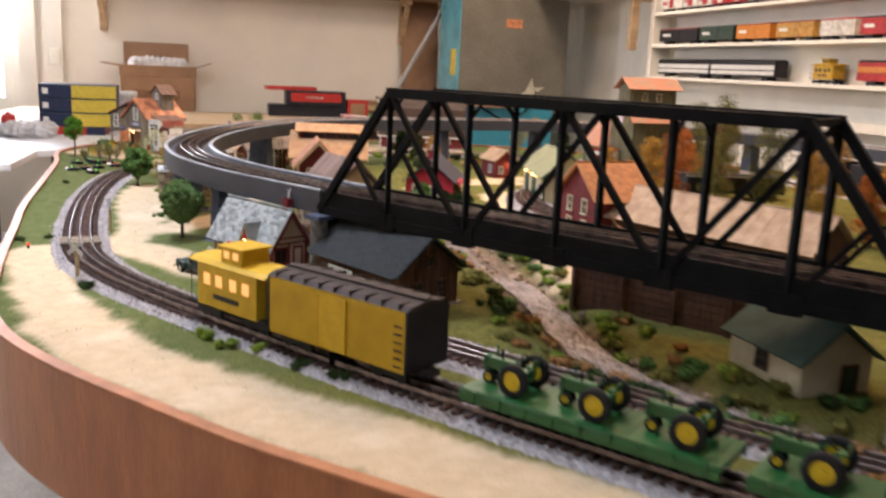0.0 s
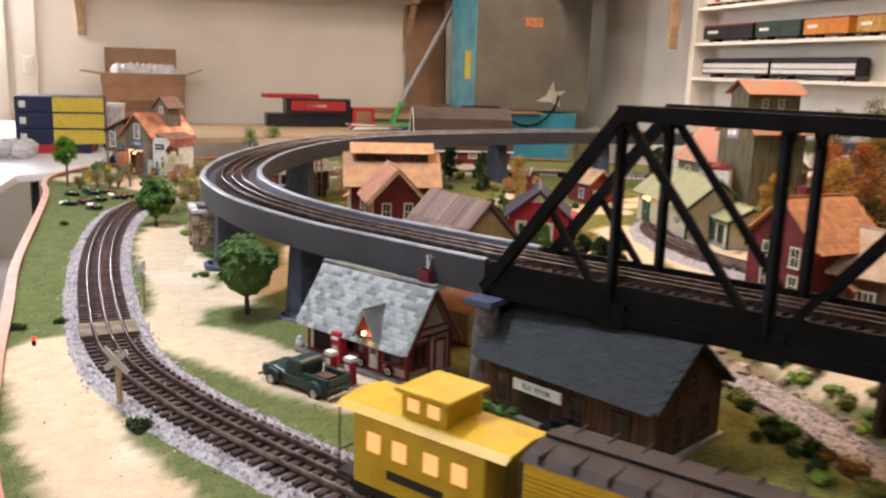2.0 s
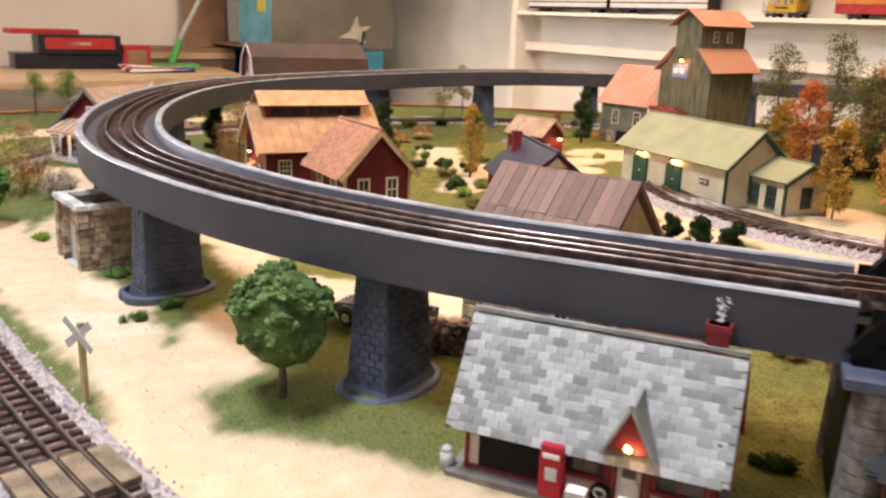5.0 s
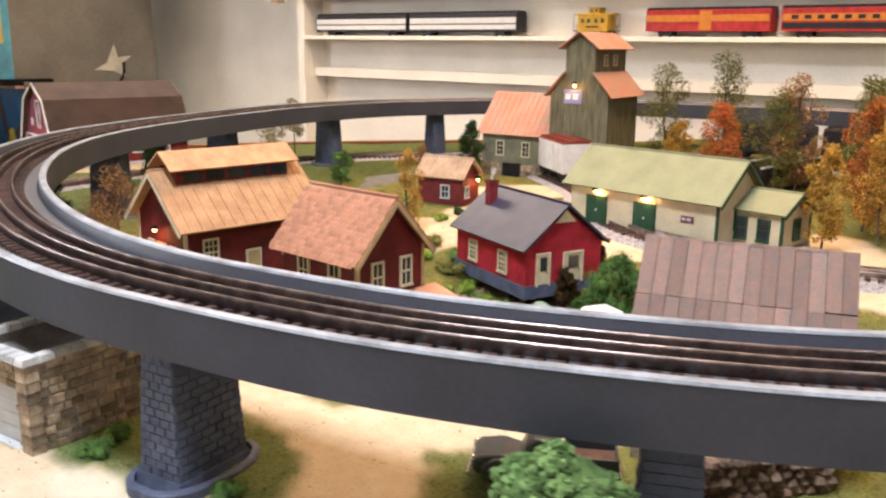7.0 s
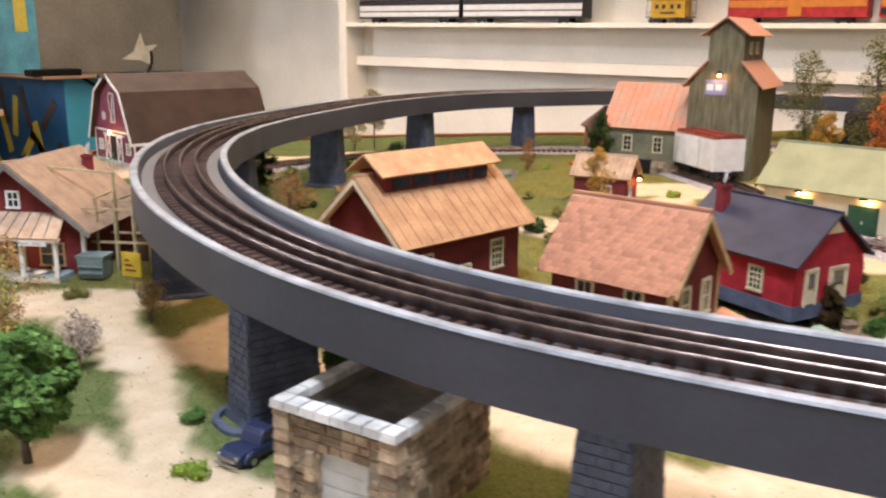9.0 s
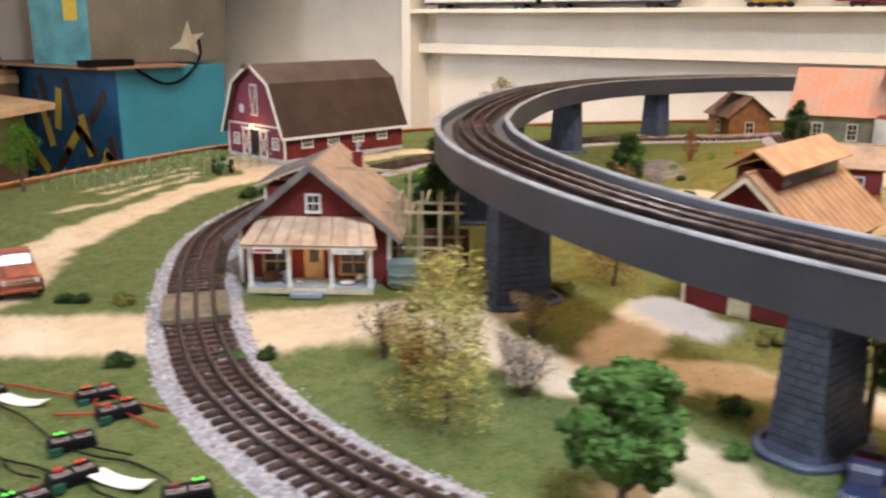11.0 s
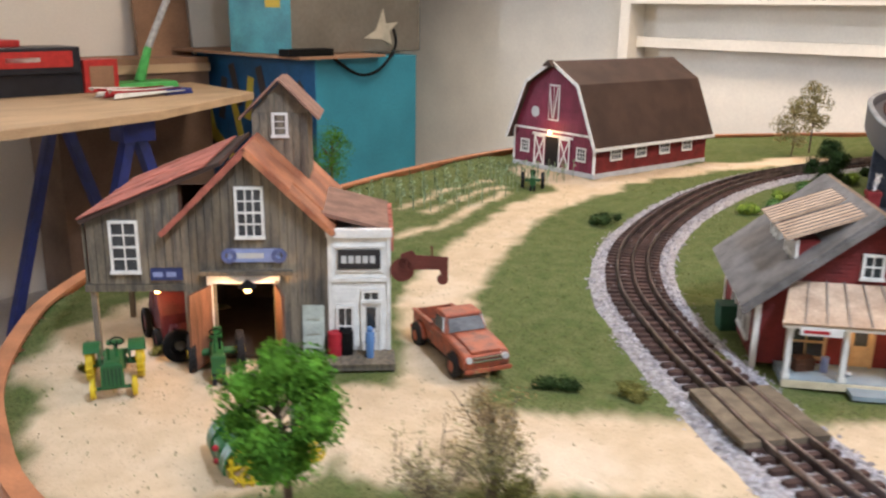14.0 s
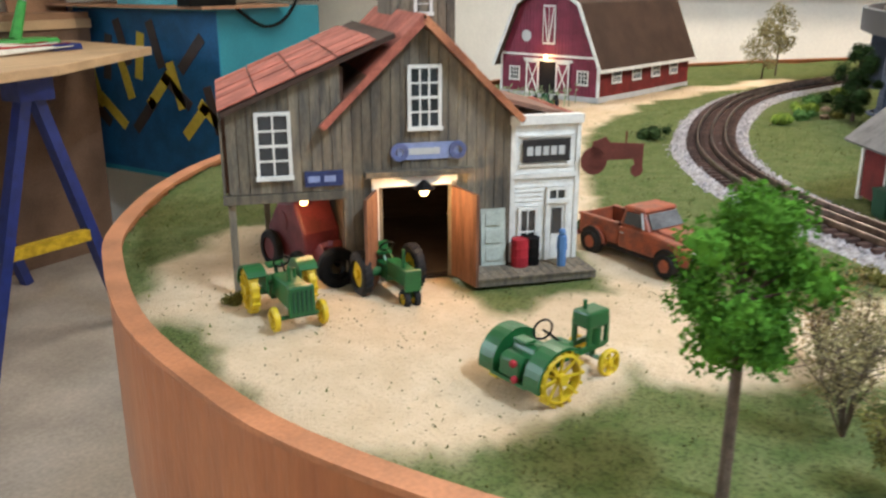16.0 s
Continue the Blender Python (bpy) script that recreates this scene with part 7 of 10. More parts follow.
for y in (0.045, 0.09):
    window(ev, face(w / 2 + 0.0305, y, 0.222, "right"), 0.012, 0.017, 2, 2, CREAMT)
sign(ev, face(w / 2 - 0.012, -0.0015, 0.150), 0.036, 0.026, mat("lilac_sign", (0.26, 0.28, 0.50), 0.6), 2, None, WHITE)
bulb_at(ev, (w / 2 - 0.006, -0.009, 0.184), 0.003, 0.05)
ax = Geo().extrude([(0.0, 0.0), (0.132, 0.0), (0.132, 0.092), (0.066, 0.160), (0.0, 0.092)], -0.150, 0.0, "x").part("annex", mat("grey_green_boards", (0.21, 0.21, 0.14), 0.85, 0.25, 40, 400, 0.3), ev, "lower grey-green wing")
for ya, za, yb, zb in ((-0.010, 0.083, 0.066, 0.1635), (0.066, 0.1635, 0.142, 0.083)):
    Geo().slab((-0.158, ya, za), (0.0, ya, za), (0.0, yb, zb), (-0.158, yb, zb), 0.002).part("roof_slope", RUSTR, ax)
    for k in range(12):
        Geo().beam((-0.158 + 0.0132 * k, ya, za + 0.0005), (-0.158 + 0.0132 * k, yb, zb + 0.0005), 0.0009, 0.0009).part("seam", RUSTR, ax)
for x in (-0.108, -0.05):
    window(ax, face(x, -0.0012, 0.042), 0.014, 0.026, 2, 3, CREAMT)
for k in range(13):
    for q in range(2):
        Geo().box(-0.15 + 0.0115 * k + 0.0003, -0.004, 0.0125 * q, -0.1391 + 0.0115 * k, 0.0, 0.0120 + 0.0125 * q, taper=0.0005).part("base_stone", STONE, ax)
# shade of the opening, as a near-black sheet on the wall
Geo().box(-0.10, -0.0045, 0.0, -0.06, 0.0, 0.026).part("dark_opening", mat("shade_black_panel", (0.012, 0.010, 0.010)), ax)

# small coal office with lamp
co = house("coal_office", pose(1.17, 2.615, 0.028, 0, 0, 12), 0.062, 0.080, 0.046, 0.024, REDWOOD, TANROOF, "small dark red office with striped tan roof", None, 0.006, seams=12)
bulb_at(co, (0.012, -0.008, 0.040), 0.0028, 0.04)
window(co, face(-0.016, -0.0012, 0.014), 0.010, 0.016, 2, 2, GREYTRIM)
window(co, face(-0.0322, 0.03, 0.014, "left"), 0.012, 0.018, 2, 2, GREYTRIM)

# station
dp = house("railway_station", pose(0.704, 1.477, 0.0, 0, 0, 28.5), 0.104, 0.185, 0.053, 0.040, BROWNWOOD, SLATE, "dark brown board station with slate grey roof", None, 0.009, rows=14, siding=0.0)
for k in range(28):
    Geo().box(-0.0532, 0.185 * k / 28 + 0.0003, 0.003, -0.0518, 0.185 * (k + 1) / 28 - 0.0003, 0.053).part("plank", BROWNWOOD, dp)
for k in range(16):
    xm = -0.052 + 0.104 * (k + 0.5) / 16
    Geo().box(-0.052 + 0.0065 * k + 0.0003, -0.0013, 0.003, -0.052 + 0.0065 * (k + 1) - 0.0003, 0.0004, 0.053 + 0.040 * (1 - abs(xm) / 0.052) - 0.003).part("plank", BROWNWOOD, dp)
Geo().box(-0.060, -0.006, 0.0, 0.058, 0.194, 0.003).part("platform", MORTAR, dp)
for y in (0.160, 0.075, 0.03):
    window(dp, face(-0.0534, y, 0.010, "left"), 0.014, 0.026, 2, 3, BROWNWOOD)
Geo().box(-0.0536, 0.104, 0.003, -0.0525, 0.136, 0.036).part("freight_door", mat("black_brown_door", (0.035, 0.022, 0.018), 0.8), dp)
for x in (-0.02, 0.022):
    window(dp, face(x, -0.0016, 0.012), 0.012, 0.024, 2, 3, BROWNWOOD)
window(dp, face(0.0, -0.0016, 0.058), 0.008, 0.012, 2, 2, BROWNWOOD)
sign(dp, face(-0.0630, 0.112, 0.031, "left"), 0.054, 0.010, WHITE, None, "ELK RIVER")
cart = thing("baggage_cart", dp.matrix_world @ pose(-0.066, 0.085, 0.0, 0, 0, 15), "dark baggage cart by the station door", "cart")
Geo().box(-0.008, -0.014, 0.010, 0.008, 0.014, 0.012).box(-0.007, -0.010, 0.012, 0.006, 0.004, 0.019).part("bed", BLACK, cart)
for x in (-0.008, 0.008):
    for y in (-0.010, 0.010):
        Geo().wheel((x, y, 0.006), (1, 0, 0), 0.006, 0.0014, 12, 0.003).part("wheel", BLACK, cart)

# filling station
PINKW = mat("pale_pink_stucco", (0.62, 0.52, 0.46), 0.7, 0.12)
fs = house("filling_station", pose(0.535, 1.693, 0.003, 0, 0, 33.7), 0.064, 0.150, 0.040, 0.047, PINKW, MIXSH, "small cottage filling station with pale shingle roof and red trim", BRICKR, 0.009, rows=14, siding=0.0)
Geo().box(-0.045, -0.008, -0.006, 0.038, 0.158, 0.0).part("slab", GREYSH, fs, "grey concrete apron")
for z0, z1, x0, x1, y0, y1 in ((0.0, 0.002, -0.0335, -0.0318, 0, 0.15), (0.038, 0.040, -0.0335, -0.0318, 0, 0.15)):
    Geo().box(x0, y0, z0, x1, y1, z1).part("trim_band", BRICKR, fs)
for y in (0.0, 0.035, 0.058, 0.092, 0.148):
    Geo().box(-0.0335, y - 0.0012, 0, -0.0318, y + 0.0012, 0.040).part("trim_post", BRICKR, fs)
for x in (-0.031, 0.0, 0.031):
    Geo().box(x - 0.0012, -0.0015, 0, x + 0.0012, 0.0, 0.040).part("trim_post", BRICKR, fs)
for z in (0.040, 0.048):
    Geo().box(-0.032, -0.0015, z, 0.032, 0.0, z + 0.0022).part("trim_band", BRICKR, fs)
for y, ww in ((0.018, 0.026), (0.075, 0.026)):
    window(fs, face(-0.0322, y, 0.014, "left"), ww, 0.020, 2, 1, BRICKR)
window(fs, face(-0.015, -0.0005, 0.012), 0.020, 0.022, 2, 1, BRICKR)
door(fs, face(0.016, -0.0005, 0.001), 0.013, 0.032, PINKW, BRICKR)
door(fs, face(-0.0322, 0.0465, 0.001, "left"), 0.014, 0.033, WHITE, BRICKR, 2, True)
# the bay is a near-black sheet coloured like its shaded inside
Geo().box(-0.0332, 0.097, 0.001, -0.0316, 0.140, 0.032).part("service_bay", mat("shade_black_panel", (0.012, 0.010, 0.010)), fs, "near-black panel standing for the shaded service bay")
ph = Geo().extrude([(0.033, 0.040), (0.060, 0.040), (0.0465, 0.068)], -0.046, -0.012, "x").part("porch_gable", BRICKR, fs, "small steep red gable over the door")
for ya, za, yb, zb in ((0.030, 0.037, 0.0465, 0.0705), (0.0465, 0.0705, 0.063, 0.037)):
    Geo().slab((-0.049, ya, za), (-0.005, ya, za), (-0.005, yb, zb), (-0.049, yb, zb), 0.002).part("roof_slope", MIXSH, ph)
bulb_at(fs, (-0.0475, 0.0465, 0.043), 0.0022, 0.007, False)
chimney(fs, 0.006, 0.010, 0.07, 0.108, 0.012, BRICKR, True)
vm = thing("vending_machine", fs.matrix_world @ pose(-0.041, 0.090, 0.0), "red drinks machine beside the service bay", "machine")
Geo().box(-0.006, -0.007, 0, 0.006, 0.007, 0.034).part("cabinet", BRIGHTRED, vm, bevel=0.001)
Geo().box(-0.0068, -0.004, 0.012, -0.0058, 0.003, 0.020).part("panel", GREYTRIM, vm)
Geo().box(-0.0068, -0.005, 0.026, -0.0058, 0.005, 0.029).part("lettering_bar", WHITE, vm)
for y in (0.046 + 0.022, 0.046 - 0.006):
    p = thing("petrol_pump", fs.matrix_world @ pose(-0.072, y, -0.003), "red and white petrol pump with black hose", "pump", "petrol pumps")
    Geo().box(-0.004, -0.005, 0, 0.004, 0.005, 0.024).part("cabinet", BRIGHTRED, p, bevel=0.0006)
    Geo().box(-0.0044, -0.0055, 0.024, 0.0044, 0.0055, 0.028).part("crown", WHITE, p)
    Geo().box(-0.0046, -0.003, 0.015, -0.0038, 0.003, 0.021).part("dial", WHITE, p)
    hs = Geo()
    pts = spline([(0.0, -0.005, 0.018), (-0.001, -0.009, 0.010), (-0.001, -0.010, 0.004), (0.0, -0.0065, 0.006)], 0.002)
    hs.tube(pts, 0.0006, 5)
    hs.part("hose", BLACK, p)
for y in (0.022, 0.062):
    o = thing("tyre", fs.matrix_world @ pose(-0.0358, y, 0.006, 0, -8, 0), "black tyre with white wall leaning on the wall", "tyre", "tyres at the filling station")
    Geo().wheel((0, 0, 0), (1, 0, 0), 0.0062, 0.003, 16, 0.0038).part("ring", BLACK, o)
    Geo().wheel((-0.0012, 0, 0), (1, 0, 0), 0.0040, 0.0012, 16, 0.0026).part("white_wall", WHITE, o)
gl = thing("gas_bottle", fs.matrix_world @ pose(-0.036, 0.160, -0.003), "silver gas bottle at the corner of the filling station", "bottle")
Geo().rod((0, 0, 0), (0, 0, 0.012), 0.0045, 0.0045, 12).rod((0, 0, 0.012), (0, 0, 0.015), 0.0045, 0.002, 12).part("body", GREYTRIM, gl, smooth=True)

# stone-walled store with a plank roof
PLROOF = mat("grey_brown_plank_roof", (0.185, 0.135, 0.115), 0.85, 0.3, 40, 400, 0.3, second=(0.23, 0.14, 0.11), per_object=0.24, stretch=(3, 3, 0.6))
sh = house("stone_warehouse", pose(0.668, 1.912, 0.0, 0, 0, 18) @ Matrix.Diagonal((0.95, 0.84, 1.0, 1.0)), 0.128, 0.155, 0.078, 0.062, MORTAR, PLROOF, "stone-walled warehouse with grey-brown plank roof", None, 0.008, siding=0.0)
stone_wall(sh, face(-0.064, 0.0775, 0.0, "left"), 0.155, 0.074, 0.015, 0.011)
stone_wall(sh, face(0, 0, 0.0), 0.128, 0.076, 0.016, 0.011)
rw = thing("rubble_wall", pose(0.563, 1.937, gz(0.563, 1.937), 0, 0, -39), "low brown rubble stone wall beside the viaduct", "wall")
for k in range(5):
    for j in range(15):
        Geo().blob((-0.066 + 0.009 * (j + 0.5 * (k % 2)), random.uniform(-0.002, 0.002), 0.003 + 0.0062 * k), 0.0056, 0.5, k * 9 + j, 6, 4, 0.8).part("stone", mat("brown_rubble", (0.24, 0.16, 0.11), 0.9, 0.3, 120, 800, 0.4, per_object=0.35), rw)
Geo().extrude([(-0.062, 0.078), (0.062, 0.078), (0.0, 0.137)], -0.0026, 0.0, "y").part("gable_boards", BUFF, sh)
for sd in (-1, 1):
    for k in range(14):
        ya, yb = -0.008 + 0.01221 * k, -0.008 + 0.01221 * (k + 1) - 0.0006
        for q in range(2):
            xa, xb = sd * 0.036 * q, sd * (0.036 * (q + 1) - 0.0004)
            za, zb = 0.1472 - abs(xa) * 0.969, 0.1472 - abs(xb) * 0.969
            dz = random.uniform(0, 0.0008)
            pts = ((xb, ya, zb + dz), (xa, ya, za + dz), (xa, yb, za + dz), (xb, yb, zb + dz))
            Geo().slab(*(pts if sd > 0 else (pts[1], pts[0], pts[3], pts[2])), 0.0008).part("roof_plank", PLROOF, sh)
window(sh, face(-0.0655, 0.03, 0.034, "left"), 0.014, 0.022, 2, 3, CREAMT)
window(sh, face(0.0, -0.002, 0.03), 0.016, 0.026, 2, 4, CREAMT)
bulb_at(sh, (-0.069, 0.146, 0.072), 0.003, 0.04, False)
# small orange-roofed shed under the viaduct
us = house("small_shed", pose(0.625, 1.792, 0.0, 0, 0, 30), 0.05, 0.045, 0.040, 0.022, BUFF, ORANGEROOF, "small tan shed with orange roof", None, 0.005)

# red-orange house behind the bridge
oh = house("orange_house", pose(1.061, 1.846, 0.022, 0, 0, -80), 0.115, 0.115, 0.080, 0.052, REDWOOD, ORANGEROOF, "tall red house with orange shingle roof and chimney", None, 0.009, rows=11)
for x in (-0.022, 0.026):
    window(oh, face(x, -0.0012, 0.048), 0.013, 0.024, 2, 2, CREAMT)
    window(oh, face(x, -0.0012, 0.010), 0.013, 0.024, 2, 2, CREAMT)
chimney(oh, -0.012, 0.045, 0.11, 0.148, 0.012, BRICKR)
Geo().box(0.0575, 0.036, 0.0, 0.090, 0.108, 0.030).part("side_wing", REDWOOD, oh, "low red wing")
Geo().slab((0.0575, 0.030, 0.050), (0.098, 0.030, 0.030), (0.098, 0.114, 0.030), (0.0575, 0.114, 0.050), 0.002).part("wing_roof", ORANGEROOF, oh)
window(oh, face(0.0912, 0.05, 0.008, "right"), 0.010, 0.016, 2, 2, CREAMT)
lb = house("long_warehouse", pose(1.33, 1.50, 0.01, 0, 0, 28), 0.13, 0.36, 0.062, 0.045, BROWNWOOD, TANROOF, "long brown warehouse with dusty tan roof", None, 0.010, seams=16)
for y in (0.06, 0.15, 0.24, 0.32):
    window(lb, face(-0.0662, y, 0.016, "left"), 0.02, 0.024, 3, 2, CREAMT)
tm = thing("timber_abutment", pose(0.918, 1.50, 0.0, 0, 0, -53.5), "dark timber retaining wall below the truss bridge", "wall")
Geo().box(0, 0.004, -0.015, 0.30, 0.075, 0.066).part("core", BROWNWOOD, tm)
for k in range(8):
    Geo().box(0, 0, -0.012 + 0.0098 * k, 0.30, 0.005, -0.0026 + 0.0098 * k, taper=0.0004).part("plank", BROWNWOOD, tm)
for x in (0.0, 0.075, 0.15, 0.225, 0.295):
    Geo().box(x, -0.004, -0.012, x + 0.006, 0.0, 0.068).part("post", BROWNWOOD, tm)
gs_ = house("green_roof_shed", pose(1.058, 1.122, 0.0, 0, 0, 4.6), 0.088, 0.115, 0.040, 0.032, CREAM, mat("dark_teal_roof", (0.035, 0.085, 0.065), 0.7, 0.2, 40, 500, 0.2), "cream shed with dark green roof beside the tracks", None, 0.009)
door(gs_, face(0.016, -0.0012, 0.0), 0.016, 0.03, DKGREEN, BROWNWOOD)
window(gs_, face(-0.0452, 0.06, 0.014, "left"), 0.016, 0.018, 2, 2, BROWNWOOD)
bh = house("brown_cottage", pose(1.93, 3.02, 0.0, 0, 0, -50), 0.10, 0.13, 0.055, 0.04, mat("orange_brown_boards", (0.30, 0.13, 0.05), 0.8, 0.25), BROWNROOF, "orange-brown cottage with brown roof by the far track", None, 0.01)
window(bh, face(0.0, -0.0012, 0.015), 0.018, 0.024, 2, 2, CREAMT)
window(bh, face(-0.0512, 0.06, 0.015, "left"), 0.018, 0.024, 2, 2, CREAMT)

# ---- vehicles ----
TYRE = mat("black_rubber", (0.016, 0.016, 0.017), 0.8, 0.2)
CHROME = mat("chrome_plate", (0.55, 0.55, 0.55), 0.2, 0.1, metal=0.9)


def pickup(m, paint, label, bed_mat=None, s=1.0):
    """A 1950s pickup, nose toward -y."""
    r = thing("pickup_truck", m @ Matrix.Scale(s, 4), label, "truck")
    L, W_ = 0.100, 0.040
    Geo().extrude([(-0.050, 0.010), (-0.046, 0.007), (0.048, 0.007), (0.050, 0.012), (0.050, 0.017), (-0.014, 0.0185), (-0.030, 0.0225), (-0.046, 0.0205), (-0.050, 0.017)], -0.0165, 0.0165, "x").part("body", paint, r, bevel=0.0015)
    Geo().extrude([(-0.018, 0.018), (0.011, 0.018), (0.011, 0.031), (0.007, 0.0355), (-0.008, 0.0355), (-0.013, 0.0305)], -0.0155, 0.0155, "x").part("cab", paint, r, bevel=0.0022)
    Geo().slab((-0.0125, -0.0152, 0.0245), (0.0125, -0.0152, 0.0245), (0.0115, -0.0105, 0.0332), (-0.0115, -0.0105, 0.0332), 0.0012).part("windscreen", PANE, r)
    for sx in (-1, 1):
        Geo().box(sx * 0.0152, -0.0095, 0.0240, sx * 0.0160, 0.006, 0.0320).part("side_window", PANE, r)
        Geo().box(sx * 0.0135, 0.013, 0.017, sx * 0.0165, 0.050, 0.0245).part("bed_side", paint, r)
        for y, nm in ((-0.031, "front_fender"), (0.033, "rear_fender")):
            g = Geo().extrude([(y + 0.0125 * math.cos(a), 0.009 + 0.0115 * math.sin(a)) for a in [k * math.pi / 10 for k in range(11)]], sx * 0.0150, sx * 0.0205, "x")
            g.part(nm, paint, r, bevel=0.001)
            wh = Geo().wheel((sx * 0.0178, y, 0.0085), (1, 0, 0), 0.0085, 0.0056, 18, 0.0046).part("wheel", TYRE, r)
            Geo().wheel((sx * 0.0182, y, 0.0085), (1, 0, 0), 0.0047, 0.0052, 14).part("hub_cap", CHROME if paint.name != "faded_orange_paint" else paint, wh)
        Geo().blob((sx * 0.0130, -0.0495, 0.0172), 0.0026, 0, 0, 10, 6).part("headlight", CHROME, r)
    Geo().box(-0.0165, 0.0485, 0.017, 0.0165, 0.050, 0.0245).part("tailgate", paint, r)
    Geo().box(-0.0150, 0.012, 0.0165, 0.0150, 0.049, 0.0180).part("bed_floor", bed_mat or BROWNWOOD, r)
    Geo().box(-0.011, -0.0512, 0.011, 0.011, -0.0495, 0.016).part("grille", CHROME, r)
    for y in (-0.0535, 0.0515):
        Geo().box(-0.0185, y, 0.0065, 0.0185, y + 0.0018, 0.0095).part("bumper", CHROME, r, bevel=0.0005)
    return r


def fifties_pickup(m, paint, label, s=1.0):
    """A slab-sided 1950s pickup with a wraparound screen, nose toward -y."""
    r = thing("pickup_truck", m @ Matrix.Scale(s, 4), label, "truck")
    dark = mat("dark_cab_interior", (0.02, 0.016, 0.014), 0.8, 0.2)
    Geo().box(-0.0175, -0.048, 0.0065, 0.0175, 0.052, 0.0105).part("chassis", dark, r)
    Geo().extrude([(-0.052, 0.010), (0.013, 0.010), (0.013, 0.0265), (-0.018, 0.0270), (-0.040, 0.0250), (-0.051, 0.0220), (-0.053, 0.017)], -0.0200, 0.0200, "x").part("body", paint, r, bevel=0.0022)
    Geo().extrude([(-0.0505, 0.0225), (-0.017, 0.0260), (-0.017, 0.0285), (-0.036, 0.0272), (-0.0505, 0.0245)], -0.0130, 0.0130, "x").part("hood", paint, r, bevel=0.0012)
    cab = Geo()
    cab.v = [(-0.0188, -0.0165, 0.0262), (0.0188, -0.0165, 0.0262), (0.0188, 0.0130, 0.0262), (-0.0188, 0.0130, 0.0262), (-0.0158, -0.0075, 0.0392), (0.0158, -0.0075, 0.0392), (0.0158, 0.0105, 0.0392), (-0.0158, 0.0105, 0.0392)]
    cab.f = [(3, 2, 1, 0), (4, 5, 6, 7), (0, 1, 5, 4), (1, 2, 6, 5), (2, 3, 7, 6), (3, 0, 4, 7)]
    cab.part("cab", paint, r, bevel=0.0022)
    Geo().box(-0.0168, -0.0095, 0.0388, 0.0168, 0.0115, 0.0412, taper=0.0014).part("cab_roof", paint, r, bevel=0.0008)
    Geo().slab((-0.0160, -0.0160, 0.0282), (0.0160, -0.0160, 0.0282), (0.0140, -0.0096, 0.0378), (-0.0140, -0.0096, 0.0378), -0.0008).part("windscreen", mat("dusty_grey_glass", (0.16, 0.17, 0.18), 0.25, 0.3, bump=0, spec=0.5), r)
    Geo().slab((-0.0130, 0.0134, 0.0285), (0.0130, 0.0134, 0.0285), (0.0118, 0.0114, 0.0372), (-0.0118, 0.0114, 0.0372), 0.0008).part("rear_window", PANE, r)
    for sx in (-1, 1):
        Geo().add([(sx * 0.0186, -0.0095, 0.0285), (sx * 0.0186, 0.0085, 0.0285), (sx * 0.0168, 0.0075, 0.0372), (sx * 0.0168, -0.0055, 0.0372), (sx * 0.0176, -0.0095, 0.0285), (sx * 0.0176, 0.0085, 0.0285), (sx * 0.0158, 0.0075, 0.0372), (sx * 0.0158, -0.0055, 0.0372)],
                  [(0, 1, 2, 3), (7, 6, 5, 4), (0, 4, 5, 1), (1, 5, 6, 2), (2, 6, 7, 3), (3, 7, 4, 0)]).part("side_window", PANE, r)
        Geo().beam((sx * 0.0186, -0.0108, 0.0275), (sx * 0.0164, -0.0062, 0.0385), 0.0012, 0.0012).part("screen_pillar", GREYTRIM, r)
        dr = Geo().box(sx * 0.0198 - 0.0005, -0.0125, 0.0118, sx * 0.0198 + 0.0005, 0.0095, 0.0258).part("door", paint, r)
        Geo().box(sx * 0.0206 - 0.0005, 0.0055, 0.0218, sx * 0.0206 + 0.0005, 0.0085, 0.0226).part("handle", CHROME, dr)
        Geo().box(sx * 0.0170 - 0.0011, 0.0145, 0.0110, sx * 0.0170 + 0.0011, 0.0540, 0.0262).part("bed_side", paint, r, bevel=0.0005)
        Geo().box(sx * 0.0172 - 0.0020, 0.0140, 0.0255, sx * 0.0172 + 0.0020, 0.0545, 0.0272).part("bed_rail", paint, r, bevel=0.0005)
        Geo().extrude([(0.0370 + 0.0130 * math.cos(a), 0.0085 + 0.0130 * math.sin(a)) for a in [k * math.pi / 12 for k in range(13)]], sx * 0.0170, sx * 0.0212, "x").part("rear_fender", paint, r, bevel=0.0012)
        for y, xw in ((-0.0345, 0.0188), (0.0370, 0.0196)):
            Geo().wheel((sx * (xw + 0.0004), y, 0.0098), (1, 0, 0), 0.0104, 0.0052, 20).part("wheel_arch", dark, r)
            wh = Geo().wheel((sx * (xw + 0.0012), y, 0.0086), (1, 0, 0), 0.0086, 0.0056, 22, 0.0046).part("wheel", TYRE, r)
            Geo().wheel((sx * (xw + 0.0016), y, 0.0086), (1, 0, 0), 0.0047, 0.0050, 16).part("hub_cap", paint, wh)
        Geo().wheel((sx * 0.0155, -0.0528, 0.0190), (0, 1, 0), 0.0026, 0.0018, 14).part("headlight", GREYTRIM, r)
    Geo().box(-0.0165, 0.0530, 0.0110, 0.0165, 0.0546, 0.0265).part("tailgate", paint, r, bevel=0.0005)
    Geo().box(-0.0160, 0.0140, 0.0120, 0.0160, 0.0530, 0.0135).part("bed_floor", dark, r)
    Geo().box(-0.0125, -0.0536, 0.0165, 0.0125, -0.0522, 0.0180).box(-0.0125, -0.0536, 0.0195, 0.0125, -0.0522, 0.0208).part("grille_bar", CHROME, r)
